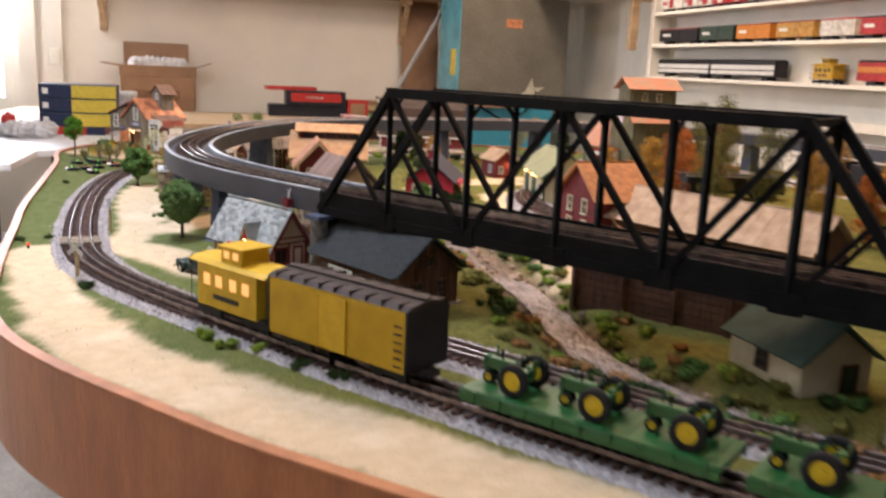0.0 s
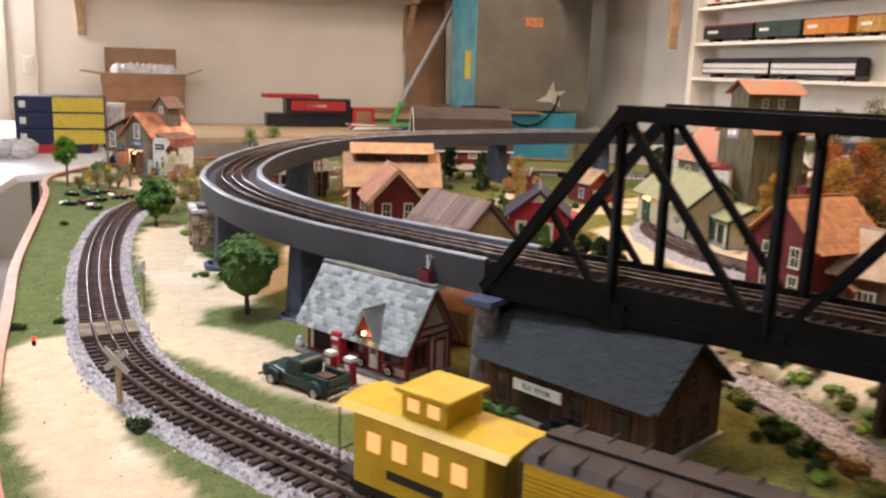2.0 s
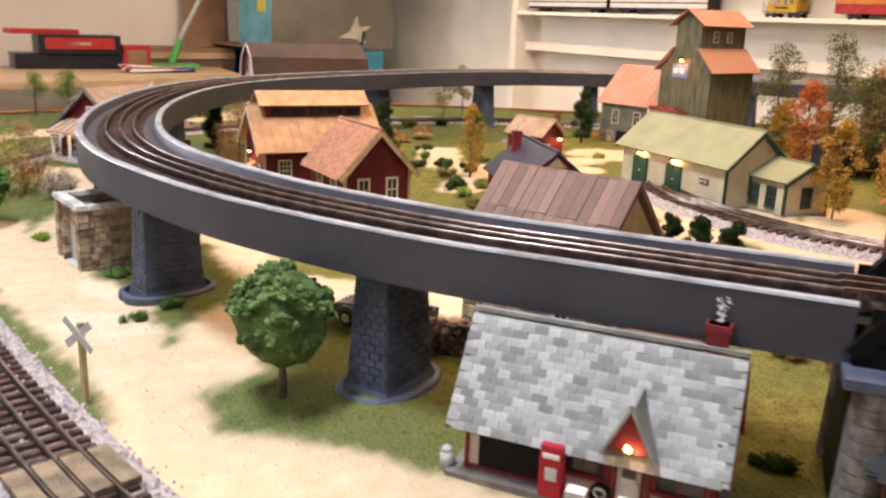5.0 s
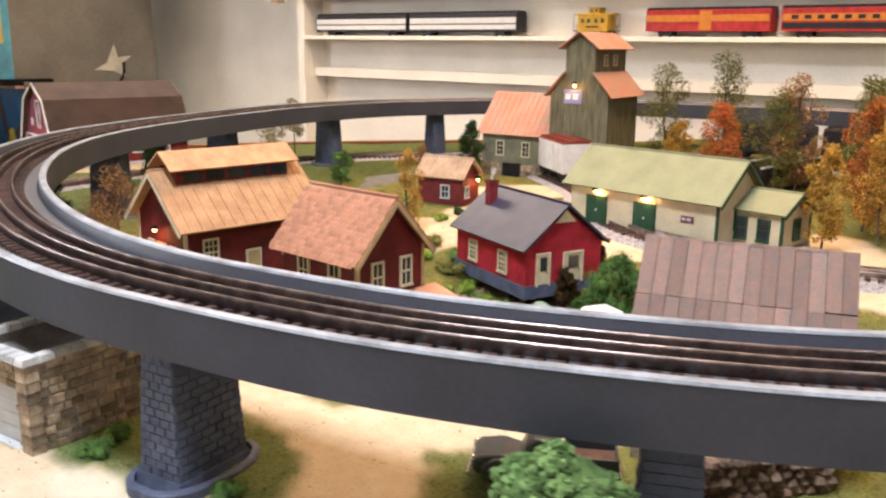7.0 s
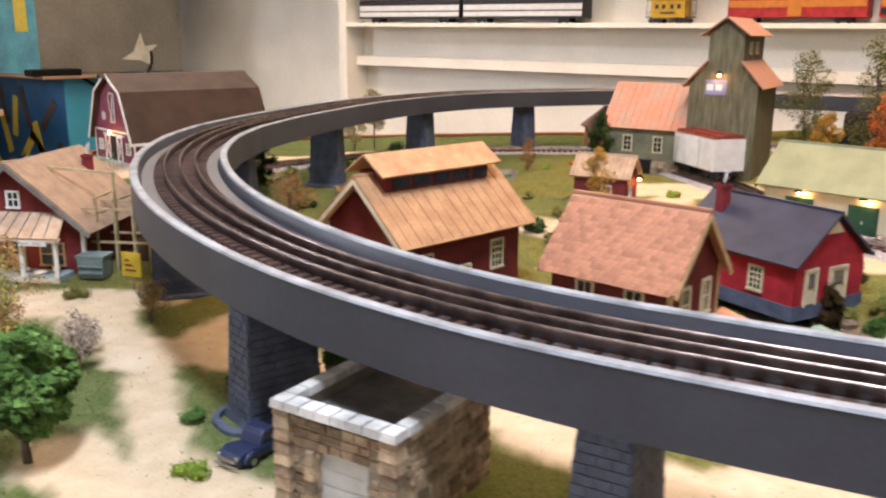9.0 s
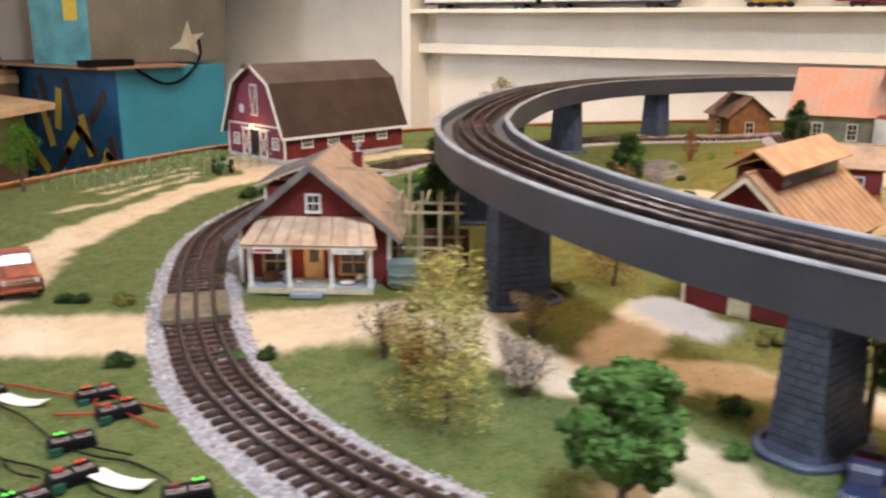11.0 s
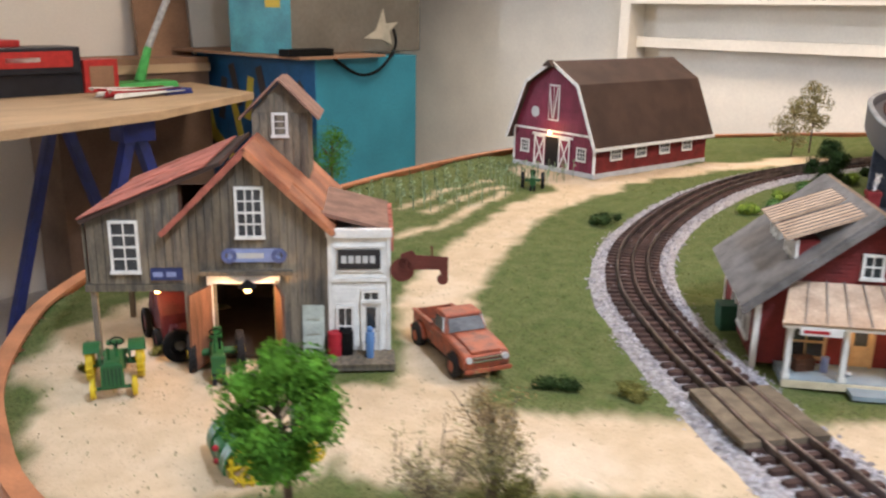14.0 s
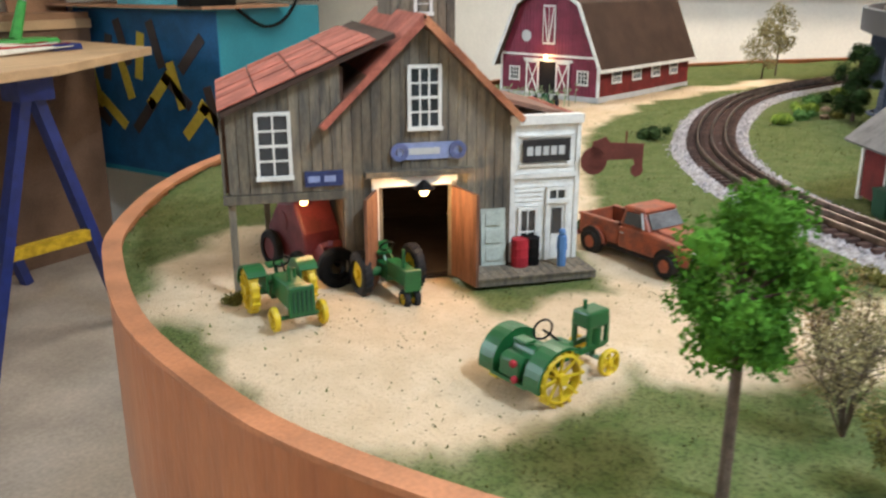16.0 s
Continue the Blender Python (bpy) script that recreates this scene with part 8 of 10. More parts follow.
    for y in (-0.0560, 0.0548):
        Geo().box(-0.0200, y, 0.0085, 0.0200, y + 0.0022, 0.0122).part("bumper", paint, r, bevel=0.0008)
    sp = Geo().wheel((-0.007, 0.024, 0.0215), (0.25, 0.1, 1), 0.0086, 0.0056, 20, 0.0046).part("spare_tyre", TYRE, r, "black spare tyre in the bed")
    return r


def heading(x, y, fx, fy, z=None):
    """A pose whose -y points from (x, y) toward (fx, fy)."""
    return pose(x, y, gz(x, y) if z is None else z, 0, 0, math.degrees(math.atan2(fx - x, -(fy - y))))


TRUCKGREEN = mat("dark_green_truck_paint", (0.018, 0.045, 0.042), 0.35, 0.25, 60, 500, 0.05, spec=0.5)
TRUCKORANGE = mat("faded_orange_paint", (0.36, 0.085, 0.035), 0.5, 0.35, 110, 700, 0.12, second=(0.17, 0.055, 0.035), spec=0.4)
TRUCKGREY = mat("black_green_paint", (0.022, 0.028, 0.030), 0.35, 0.2, spec=0.5)
tk = pickup(heading(0.409, 1.687, 0.378, 1.730), TRUCKGREEN, "dark green old pickup with wooden bed parked by the pumps", None, 0.95)
Geo().box(-0.006, 0.022, 0.018, 0.008, 0.040, 0.023).part("load", BROWNWOOD, tk)
fifties_pickup(heading(0.262, 3.290, 0.234, 3.226), TRUCKORANGE, "rusty orange old pickup parked on the sand road", 0.98)
pickup(heading(0.812, 2.245, 0.85, 2.22), mat("pale_green_car_paint", (0.25, 0.38, 0.30), 0.4, 0.1), "pale green and white toy car parked by the garden", WHITE, 0.62)
pickup(heading(0.504, 2.046, 0.453, 2.133), TRUCKGREY, "black old pickup under the viaduct", None, 0.95)
car = thing("parked_car", heading(0.80, 2.17, 0.76, 2.19), "dark green and white car parked in the town", "car")
Geo().extrude([(-0.045, 0.006), (0.045, 0.006), (0.045, 0.016), (-0.045, 0.016)], -0.018, 0.018, "x").part("body", DKGREEN, car, bevel=0.003)
Geo().extrude([(-0.020, 0.016), (0.028, 0.016), (0.018, 0.026), (-0.010, 0.026)], -0.015, 0.015, "x").part("roof", WHITE, car, bevel=0.002)
for sx in (-1, 1):
    for y in (-0.028, 0.028):
        Geo().wheel((sx * 0.017, y, 0.007), (1, 0, 0), 0.007, 0.004, 14).part("wheel", TYRE, car)

JDG = mat("tractor_green_paint", (0.012, 0.105, 0.028), 0.4, 0.15, 60, 500, 0.05, spec=0.5)
JDY = mat("tractor_yellow_paint", (0.62, 0.45, 0.02), 0.45, 0.1, 60, 500, 0.05)


def tractor(m, label, steel=False, s=1.0, group="", wheels=True):
    """An old row-crop tractor, nose toward -y."""
    r = thing("toy_tractor", m @ Matrix.Scale(s, 4), label, "tractor", group)
    Geo().box(-0.0045, -0.030, 0.014, 0.0045, 0.0, 0.025).part("hood", JDG, r, bevel=0.0012)
    Geo().box(-0.0055, -0.0325, 0.012, 0.0055, -0.029, 0.026).part("grille", JDG, r, bevel=0.0008)
    Geo().box(-0.005, -0.002, 0.010, 0.005, 0.016, 0.020).part("gearbox", JDG, r, bevel=0.001)
    Geo().rod((-0.019, 0.008, 0.0145), (0.019, 0.008, 0.0145), 0.003, 0.003, 10).part("rear_axle", JDG, r)
    Geo().box(-0.005, 0.012, 0.024, 0.005, 0.020, 0.0255).box(-0.005, 0.019, 0.0255, 0.005, 0.0202, 0.031).part("seat", JDG, r)
    Geo().rod((0, 0.010, 0.018), (0, 0.015, 0.0245), 0.001, 0.001, 6).part("seat_post", JDG, r)
    Geo().rod((0, -0.002, 0.024), (0, 0.008, 0.030), 0.0007, 0.0007, 6).part("steering_column", JDG, r)
    Geo().wheel((0, 0.0085, 0.0305), (0, 0.55, 0.45), 0.0052, 0.0010, 16, 0.0042).part("steering_wheel", BLACK, r)
    for x, y, h2 in ((-0.002, -0.022, 0.012), (0.002, -0.014, 0.009)):
        Geo().rod((x, y, 0.025), (x, y, 0.025 + h2), 0.0010, 0.0010, 8).part("exhaust_pipe", BLACK if x > 0 else JDG, r)
    for sx in (-1, 1):
        c = (sx * 0.0185, 0.008, 0.0145)
        w = Geo().wheel(c, (1, 0, 0), 0.0145, 0.0065 if not steel else 0.005, 24, 0.0090 if not steel else 0.0122).part("rear_wheel", JDY if steel else TYRE, r)
        rim = Geo()
        if steel:
            for k in range(12):
                a = 2 * math.pi * k / 12
                rim.rod(c, (c[0], c[1] + 0.0125 * math.cos(a), c[2] + 0.0125 * math.sin(a)), 0.0006, 0.0006, 5)
                Geo().box(-0.0032, -0.0010, 0.0140, 0.0032, 0.0010, 0.0158, Matrix.Translation(c) @ Matrix.Rotation(a, 4, "X")).part("lug", JDY, w)
            rim.wheel(c, (1, 0, 0), 0.003, 0.0065, 10)
        else:
            rim.wheel(c, (1, 0, 0), 0.0094, 0.0035, 18).wheel(c, (1, 0, 0), 0.003, 0.008, 10)
            for k in range(20):
                a = 2 * math.pi * k / 20
                Geo().box(-0.0030, -0.0007, 0.0138, 0.0030, 0.0007, 0.0152, Matrix.Translation(c) @ Matrix.Rotation(a, 4, "X") @ Matrix.Rotation(0.5, 4, "Z")).part("tread", TYRE, w)
        rim.part("rim", JDY, w)
        if steel:
            Geo().extrude([(0.008 + 0.0170 * math.cos(a), 0.0145 + 0.0165 * math.sin(a)) for a in [math.pi * (0.05 + 0.5 * k / 8) for k in range(9)]] + [(0.008 + 0.0155 * math.cos(a), 0.0145 + 0.0150 * math.sin(a)) for a in [math.pi * (0.55 - 0.5 * k / 8) for k in range(9)]], sx * 0.0140, sx * 0.0215, "x").part("fender", JDG, r)
        xo = 0.0035 if not steel else 0.012
        f = Geo().wheel((sx * xo, -0.027, 0.0062), (1, 0, 0), 0.0062, 0.0036, 18, 0.0036 if not steel else 0.0048).part("front_wheel", JDY if steel else TYRE, r)
        fr2 = Geo().wheel((sx * xo, -0.027, 0.0062), (1, 0, 0), 0.0038 if not steel else 0.0014, 0.003, 12)
        if steel:
            for k in range(8):
                a = 2 * math.pi * k / 8
                fr2.rod((sx * xo, -0.027, 0.0062), (sx * xo, -0.027 + 0.005 * math.cos(a), 0.0062 + 0.005 * math.sin(a)), 0.0005, 0.0005, 5)
        fr2.part("rim", JDY, f)
    Geo().rod((-0.013 if steel else -0.005, -0.027, 0.0070), (0.013 if steel else 0.005, -0.027, 0.0070), 0.0014, 0.0014, 8).rod((0, -0.027, 0.007), (0, -0.026, 0.015), 0.002, 0.002, 8).part("front_axle", JDG, r)
    return r


def spoked_wheel(parent, name, c, rad, wid, n, rimw=0.0018, lugs=True):
    w = Geo().wheel(c, (1, 0, 0), rad, wid, 30, rad - rimw).part(name, JDY, parent, "yellow steel wheel")
    sp = Geo()
    for k in range(n):
        a = 2 * math.pi * k / n
        out = c[0] + wid * (0.36 if k % 2 else -0.36)
        sp.beam((c[0], c[1], c[2]), (out, c[1] + (rad - rimw * 0.5) * math.cos(a), c[2] + (rad - rimw * 0.5) * math.sin(a)), 0.0011, 0.0011)
    tagged(sp.part("spoke_rest", JDY, w), kind="stuff")
    Geo().wheel(c, (1, 0, 0), rad * 0.22, wid * 1.35, 14).part("hub", JDY, w)
    if lugs:
        for k in range(16):
            Geo().box(-wid * 0.5, -0.0007, rad - 0.0003, wid * 0.5, 0.0007, rad + 0.0011, Matrix.Translation(c) @ Matrix.Rotation(2 * math.pi * k / 16, 4, "X")).part("lug", JDY, w)
    return w


def standard_tractor(m, label, s=1.0):
    """A squat four-wheel tractor on steel wheels with broad fenders, nose toward -y."""
    r = thing("toy_tractor", m @ Matrix.Scale(s, 4), label, "tractor", "toy tractors")
    Geo().extrude([(-0.030, 0.011), (0.004, 0.011), (0.004, 0.0245), (-0.028, 0.0265), (-0.030, 0.0245)], -0.0062, 0.0062, "x").part("hood", JDG, r, bevel=0.0014)
    Geo().box(-0.0078, -0.0335, 0.0095, 0.0078, -0.0290, 0.0270, taper=0.0003).part("radiator", JDG, r, bevel=0.0010)
    for k in range(5):
        Geo().box(-0.0056 + 0.0026 * k, -0.0340, 0.0120, -0.0046 + 0.0026 * k, -0.0334, 0.0245).part("radiator_bar", DKGREEN, r)
    Geo().box(-0.0075, 0.002, 0.0085, 0.0075, 0.018, 0.0190).part("gearbox", JDG, r, bevel=0.0014)
    Geo().box(-0.0090, 0.012, 0.0170, 0.0090, 0.021, 0.0182).part("platform", JDG, r)
    Geo().rod((0, 0.013, 0.018), (0, 0.016, 0.0245), 0.0011, 0.0011, 8).part("seat_post", JDG, r)
    Geo().extrude([(-0.0052, 0.0245), (0.0052, 0.0245), (0.0060, 0.0265), (-0.0060, 0.0265)], 0.0125, 0.0200, "y").part("seat", JDG, r, bevel=0.0007)
    Geo().rod((0.002, 0.001, 0.0235), (0.002, 0.0095, 0.0285), 0.0007, 0.0007, 6).part("steering_column", BLACK, r)
    Geo().wheel((0.002, 0.0098, 0.0287), (0, 0.62, 0.45), 0.0052, 0.0009, 18, 0.0043).part("steering_wheel", BLACK, r)
    Geo().rod((-0.0025, -0.019, 0.0255), (-0.0025, -0.019, 0.0345), 0.0012, 0.0012, 10).part("exhaust_pipe", JDG, r)
    Geo().rod((0.0028, -0.012, 0.0250), (0.0028, -0.012, 0.0310), 0.0010, 0.0010, 10).part("air_stack", JDG, r)
    Geo().rod((-0.0185, 0.010, 0.0125), (0.0185, 0.010, 0.0125), 0.0026, 0.0026, 10).part("rear_axle", JDG, r)
    Geo().rod((-0.0140, -0.0255, 0.0072), (0.0140, -0.0255, 0.0072), 0.0014, 0.0014, 8).part("front_axle", JDG, r)
    for sx in (-1, 1):
        spoked_wheel(r, "rear_wheel", (sx * 0.0175, 0.010, 0.0135), 0.0125, 0.0052, 14)
        spoked_wheel(r, "front_wheel", (sx * 0.0140, -0.0255, 0.0072), 0.0072, 0.0034, 10, 0.0015, False)
        arc = [math.pi * (0.02 + 0.72 * k / 10) for k in range(11)]
        Geo().extrude([(0.010 + 0.0160 * math.cos(a), 0.0135 + 0.0155 * math.sin(a)) for a in arc] + [(0.010 + 0.0148 * math.cos(a), 0.0135 + 0.0143 * math.sin(a)) for a in reversed(arc)], sx * 0.0100, sx * 0.0212, "x").part("fender", JDG, r)
        Geo().extrude([(0.010 + 0.0158 * math.cos(a), 0.0135 + 0.0153 * math.sin(a)) for a in arc] + [(-0.002, 0.0150), (0.022, 0.0150)], sx * 0.0098, sx * 0.0108, "x").part("fender_side", JDG, r)
    return r


def early_tractor(m, label, s=1.0):
    """An early open-frame tractor: engine far forward, broad fenders and a rear tank, nose toward -y."""
    r = thing("toy_tractor", m @ Matrix.Scale(s, 4), label, "tractor", "toy tractors")
    for sx in (-1, 1):
        Geo().beam((sx * 0.0055, 0.018, 0.0125), (sx * 0.0045, -0.034, 0.0145), 0.0018, 0.0026).part("frame_rail", JDG, r)
    Geo().box(-0.0085, 0.000, 0.0100, 0.0085, 0.020, 0.0215).part("gearbox", JDG, r, bevel=0.0020)
    Geo().rod((-0.0070, 0.012, 0.0205), (0.0070, 0.012, 0.0205), 0.0052, 0.0052, 18).part("transmission_drum", JDG, r)
    Geo().box(-0.0120, 0.016, 0.0090, 0.0120, 0.0260, 0.0108).part("rear_platform", JDG, r)
    Geo().extrude([(0.0200, 0.0110), (0.0258, 0.0112), (0.0250, 0.0200), (0.0205, 0.0225)], -0.0068, 0.0068, "x").part("rear_guard", JDG, r, bevel=0.0012)
    for x, z in ((-0.0040, 0.0225), (-0.0050, 0.0150)):
        Geo().blob((x, 0.0262, z - 0.003), 0.0019, 0, 0, 10, 6).part("red_knob", BRIGHTRED, r)
    Geo().box(-0.0050, -0.012, 0.0140, 0.0050, 0.002, 0.0205).part("clutch_cover", JDG, r, bevel=0.0012)
    Geo().box(-0.0062, -0.036, 0.0240, 0.0062, -0.020, 0.0325, taper=0.0006).part("engine_head", JDG, r, bevel=0.0014)
    for y in (-0.034, -0.022):
        for sx in (-1, 1):
            Geo().beam((sx * 0.0048, y, 0.0145), (sx * 0.0048, y, 0.0245), 0.0020, 0.0020).part("engine_leg", JDG, r)
    Geo().rod((-0.0035, -0.028, 0.0150), (-0.0035, -0.028, 0.0240), 0.0030, 0.0030, 12).part("cylinder", JDG, r)
    Geo().rod((0.0015, -0.025, 0.0320), (0.0015, -0.025, 0.0370), 0.0011, 0.0011, 8).part("exhaust_pipe", JDG, r)
    Geo().rod((0, -0.014, 0.0150), (0, 0.004, 0.0290), 0.0007, 0.0007, 6).part("steering_column", BLACK, r)
    Geo().wheel((0, 0.0045, 0.0295), (0, 0.62, 0.55), 0.0055, 0.0009, 18, 0.0046).part("steering_wheel", BLACK, r)
    Geo().box(-0.0045, 0.0125, 0.0265, 0.0045, 0.0190, 0.0280).part("seat", JDG, r, bevel=0.0006)
    Geo().rod((-0.0180, 0.010, 0.0128), (0.0180, 0.010, 0.0128), 0.0022, 0.0022, 10).part("rear_axle", JDG, r)
    Geo().rod((-0.0110, -0.030, 0.0070), (0.0110, -0.030, 0.0070), 0.0012, 0.0012, 8).rod((0, -0.030, 0.0070), (0, -0.030, 0.0145), 0.0016, 0.0016, 8).part("front_axle", JDG, r)
    for sx in (-1, 1):
        spoked_wheel(r, "rear_wheel", (sx * 0.0175, 0.010, 0.0128), 0.0125, 0.0050, 16)
        spoked_wheel(r, "front_wheel", (sx * 0.0112, -0.030, 0.0070), 0.0070, 0.0030, 10, 0.0013, False)
        arc = [math.pi * (-0.06 + 0.80 * k / 12) for k in range(13)]
        Geo().extrude([(0.010 + 0.0162 * math.cos(a), 0.0128 + 0.0155 * math.sin(a)) for a in arc] + [(0.010 + 0.0150 * math.cos(a), 0.0128 + 0.0143 * math.sin(a)) for a in reversed(arc)], sx * 0.0105, sx * 0.0205, "x").part("fender", JDG, r)
        Geo().extrude([(0.010 + 0.0160 * math.cos(a), 0.0128 + 0.0153 * math.sin(a)) for a in arc] + [(-0.001, 0.0160), (0.024, 0.0100)], sx * 0.0103, sx * 0.0113, "x").part("fender_side", JDG, r)
    return r


standard_tractor(heading(0.045, 3.435, 0.026, 3.402), "green steel-wheeled toy tractor with yellow wheels before the lean-to", 1.0)
tractor(heading(0.112, 3.405, 0.090, 3.368), "green row-crop toy tractor with black tyres in the barn door", False, 0.98, "toy tractors")
early_tractor(heading(0.050, 3.266, 0.088, 3.252), "large green toy tractor with yellow spoked steel wheels", 1.04)
tractor(heading(0.862, 3.662, 0.82, 3.631), "old green tractor in front of the gambrel barn", False, 0.85, "toy tractors")
pickup(heading(0.334, 2.484, 0.25, 2.476), mat("navy_toy_paint", (0.02, 0.03, 0.075), 0.35, 0.15, spec=0.5), "small navy and red toy truck beside the stone garage", mat("red_toy_paint", (0.45, 0.02, 0.03), 0.4, 0.1), 0.60)

# ---- rolling stock ----
CARYEL = mat("yellow_car_paint", (0.60, 0.38, 0.02), 0.45, 0.12, 40, 500, 0.05)
CARBLK = mat("black_car_paint", (0.018, 0.017, 0.02), 0.45, 0.2)
CARORG = mat("orange_car_paint", (0.55, 0.20, 0.03), 0.45, 0.12)
CARRED = mat("oxide_red_car_paint", (0.22, 0.045, 0.03), 0.55, 0.2)


def trucks(r, L, n=2):
    for y in (-L * 0.34, L * 0.34):
        t = Geo().box(-0.021, y - 0.024, 0.006, -0.018, y + 0.024, 0.013).box(0.018, y - 0.024, 0.006, 0.021, y + 0.024, 0.013).box(-0.018, y - 0.006, 0.009, 0.018, y + 0.006, 0.015).part("truck_frame", CARBLK, r)
        for dy in (-0.015, 0.015):
            for sx in (-1, 1):
                Geo().wheel((sx * 0.0165, y + dy, 0.0085), (1, 0, 0), 0.0085, 0.003, 16).part("wheel", CARBLK, t)


def box_car(m, L, paint, roof, ends, label, name="box_car", h=0.078, w=0.062, ribs=18, group="", door_paint=None):
    r = thing(name, m, label, "rail car", group)
    Geo().box(-w / 2, -L / 2, 0.016, w / 2, L / 2, h).part("body", paint, r, bevel=0.001)
    Geo().extrude([(-w / 2 - 0.001, h), (w / 2 + 0.001, h), (w / 2 - 0.006, h + 0.004), (0, h + 0.0065), (-w / 2 + 0.006, h + 0.004)], -L / 2 - 0.001, L / 2 + 0.001, "y").part("roof", roof, r)
    Geo().box(-0.005, -L / 2, h + 0.007, 0.005, L / 2, h + 0.0085).part("roof_walk", roof, r)
    for k in range(9):
        y = -L / 2 + L * (k + 0.5) / 9
        Geo().box(-w / 2, y - 0.0008, h + 0.0005, w / 2, y + 0.0008, h + 0.0058, taper=0.0004).part("roof_rib", roof, r)
    for s in (-1, 1):
        Geo().box(-w / 2 - 0.0006, s * L / 2 - 0.0012, 0.016, w / 2 + 0.0006, s * L / 2 + 0.0012, h).part("end_wall", ends, r)
        for k in range(ribs):
            z = 0.020 + (h - 0.024) * k / ribs
            Geo().box(s * w / 2 - 0.0009, -L / 2 + 0.003, z, s * w / 2 + 0.0009, L / 2 - 0.003, z + (h - 0.024) / ribs * 0.62).part("side_slat", paint, r)
        dpn = Geo().box(s * (w / 2 + 0.0012) - 0.001, -0.020, 0.018, s * (w / 2 + 0.0012) + 0.001, 0.020, h - 0.004).part("sliding_door", door_paint or paint, r)
        for y in (-0.020, 0.019):
            Geo().box(s * (w / 2 + 0.002) - 0.001, y, 0.018, s * (w / 2 + 0.002) + 0.001, y + 0.0015, h - 0.004).part("door_rib", paint, dpn)
        for k in range(6):
            Geo().box(s * (w / 2 + 0.0014) - 0.0012, -L / 2 + 0.004, 0.022 + 0.008 * k, s * (w / 2 + 0.0014) + 0.0012, -L / 2 + 0.014, 0.0232 + 0.008 * k).part("ladder_rung", ends, r)
    Geo().box(-0.008, -L / 2 - 0.012, 0.010, 0.008, L / 2 + 0.012, 0.016).part("underframe", CARBLK, r)
    trucks(r, L)
    return r


def caboose(m, paint, label, s=1.0, lit=False):
    r = thing("caboose", m @ Matrix.Scale(s, 4), label, "rail car")
    L, w, h = 0.150, 0.058, 0.072
    Geo().box(-w / 2, -0.058, 0.018, w / 2, 0.058, h).part("body", paint, r, bevel=0.001)
    Geo().extrude([(-w / 2 - 0.002, h), (w / 2 + 0.002, h), (w / 2 - 0.005, h + 0.004), (0, h + 0.007), (-w / 2 + 0.005, h + 0.004)], -L / 2, L / 2, "y").part("roof", paint, r)
    cu = Geo().box(-0.021, -0.020, h, 0.021, 0.020, h + 0.022).part("cupola", paint, r, bevel=0.001)
    Geo().box(-0.024, -0.024, h + 0.022, 0.024, 0.024, h + 0.0255).part("cupola_roof", paint, cu, bevel=0.001)
    for sx in (-1, 1):
        for y in (-0.009, 0.009):
            Geo().box(sx * 0.021 - 0.0008, y - 0.005, h + 0.010, sx * 0.021 + 0.0008, y + 0.005, h + 0.019).part("pane", MATS_LIT if lit else PANE, cu)
        for y in (-0.038, -0.014, 0.014, 0.038):
            Geo().box(sx * w / 2 - 0.001, y - 0.006, 0.046, sx * w / 2 + 0.001, y + 0.006, 0.060).part("pane", MATS_LIT if lit else PANE, r)
            Geo().box(sx * w / 2 - 0.0015, y - 0.007, 0.044, sx * w / 2 + 0.0015, y + 0.007, 0.046).part("sill", paint, r)
        Geo().box(sx * (w / 2 + 0.0005) - 0.0006, -0.025, 0.030, sx * (w / 2 + 0.0005) + 0.0006, 0.025, 0.036).part("lettering_bar", CARBLK, r)
    for s2 in (-1, 1):
        Geo().box(-w / 2, s2 * 0.060 - 0.001, 0.018, w / 2, s2 * 0.075, 0.021).part("platform", CARBLK, r)
        rl = Geo().rod((-w / 2 + 0.002, s2 * 0.074, 0.036), (w / 2 - 0.002, s2 * 0.074, 0.036), 0.0007, 0.0007, 6)
        for x in (-0.027, -0.009, 0.009, 0.027):
            rl.rod((x, s2 * 0.074, 0.021), (x, s2 * 0.074, 0.036 if abs(x) < 0.02 else h), 0.0007, 0.0007, 6)
        rl.part("railing", CARBLK, r)
    trucks(r, L * 0.9)
    return r


MATS_LIT = glow("lit_car_window", (1.0, 0.50, 0.16), 1.6)
RAIL_Z = 0.0115


def on_main(y_at, x_max=9):
    f = min((g for g in main_fr if g[0].x < x_max), key=lambda g: abs(g[0].y - y_at))
    return Matrix.Translation((f[0].x, f[0].y, f[0].z + RAIL_Z)) @ Matrix.Rotation(math.atan2(-f[1].x, f[1].y), 4, "Z")


caboose(on_main(1.405, 0.9), CARYEL, "yellow caboose with lit windows at the end of the train", 0.95, True)
box_car(on_main(1.25, 0.9), 0.195, CARYEL, mat("dark_brown_car_roof", (0.05, 0.035, 0.03), 0.7, 0.2), CARBLK, "yellow slatted stock car with black roof and ends")


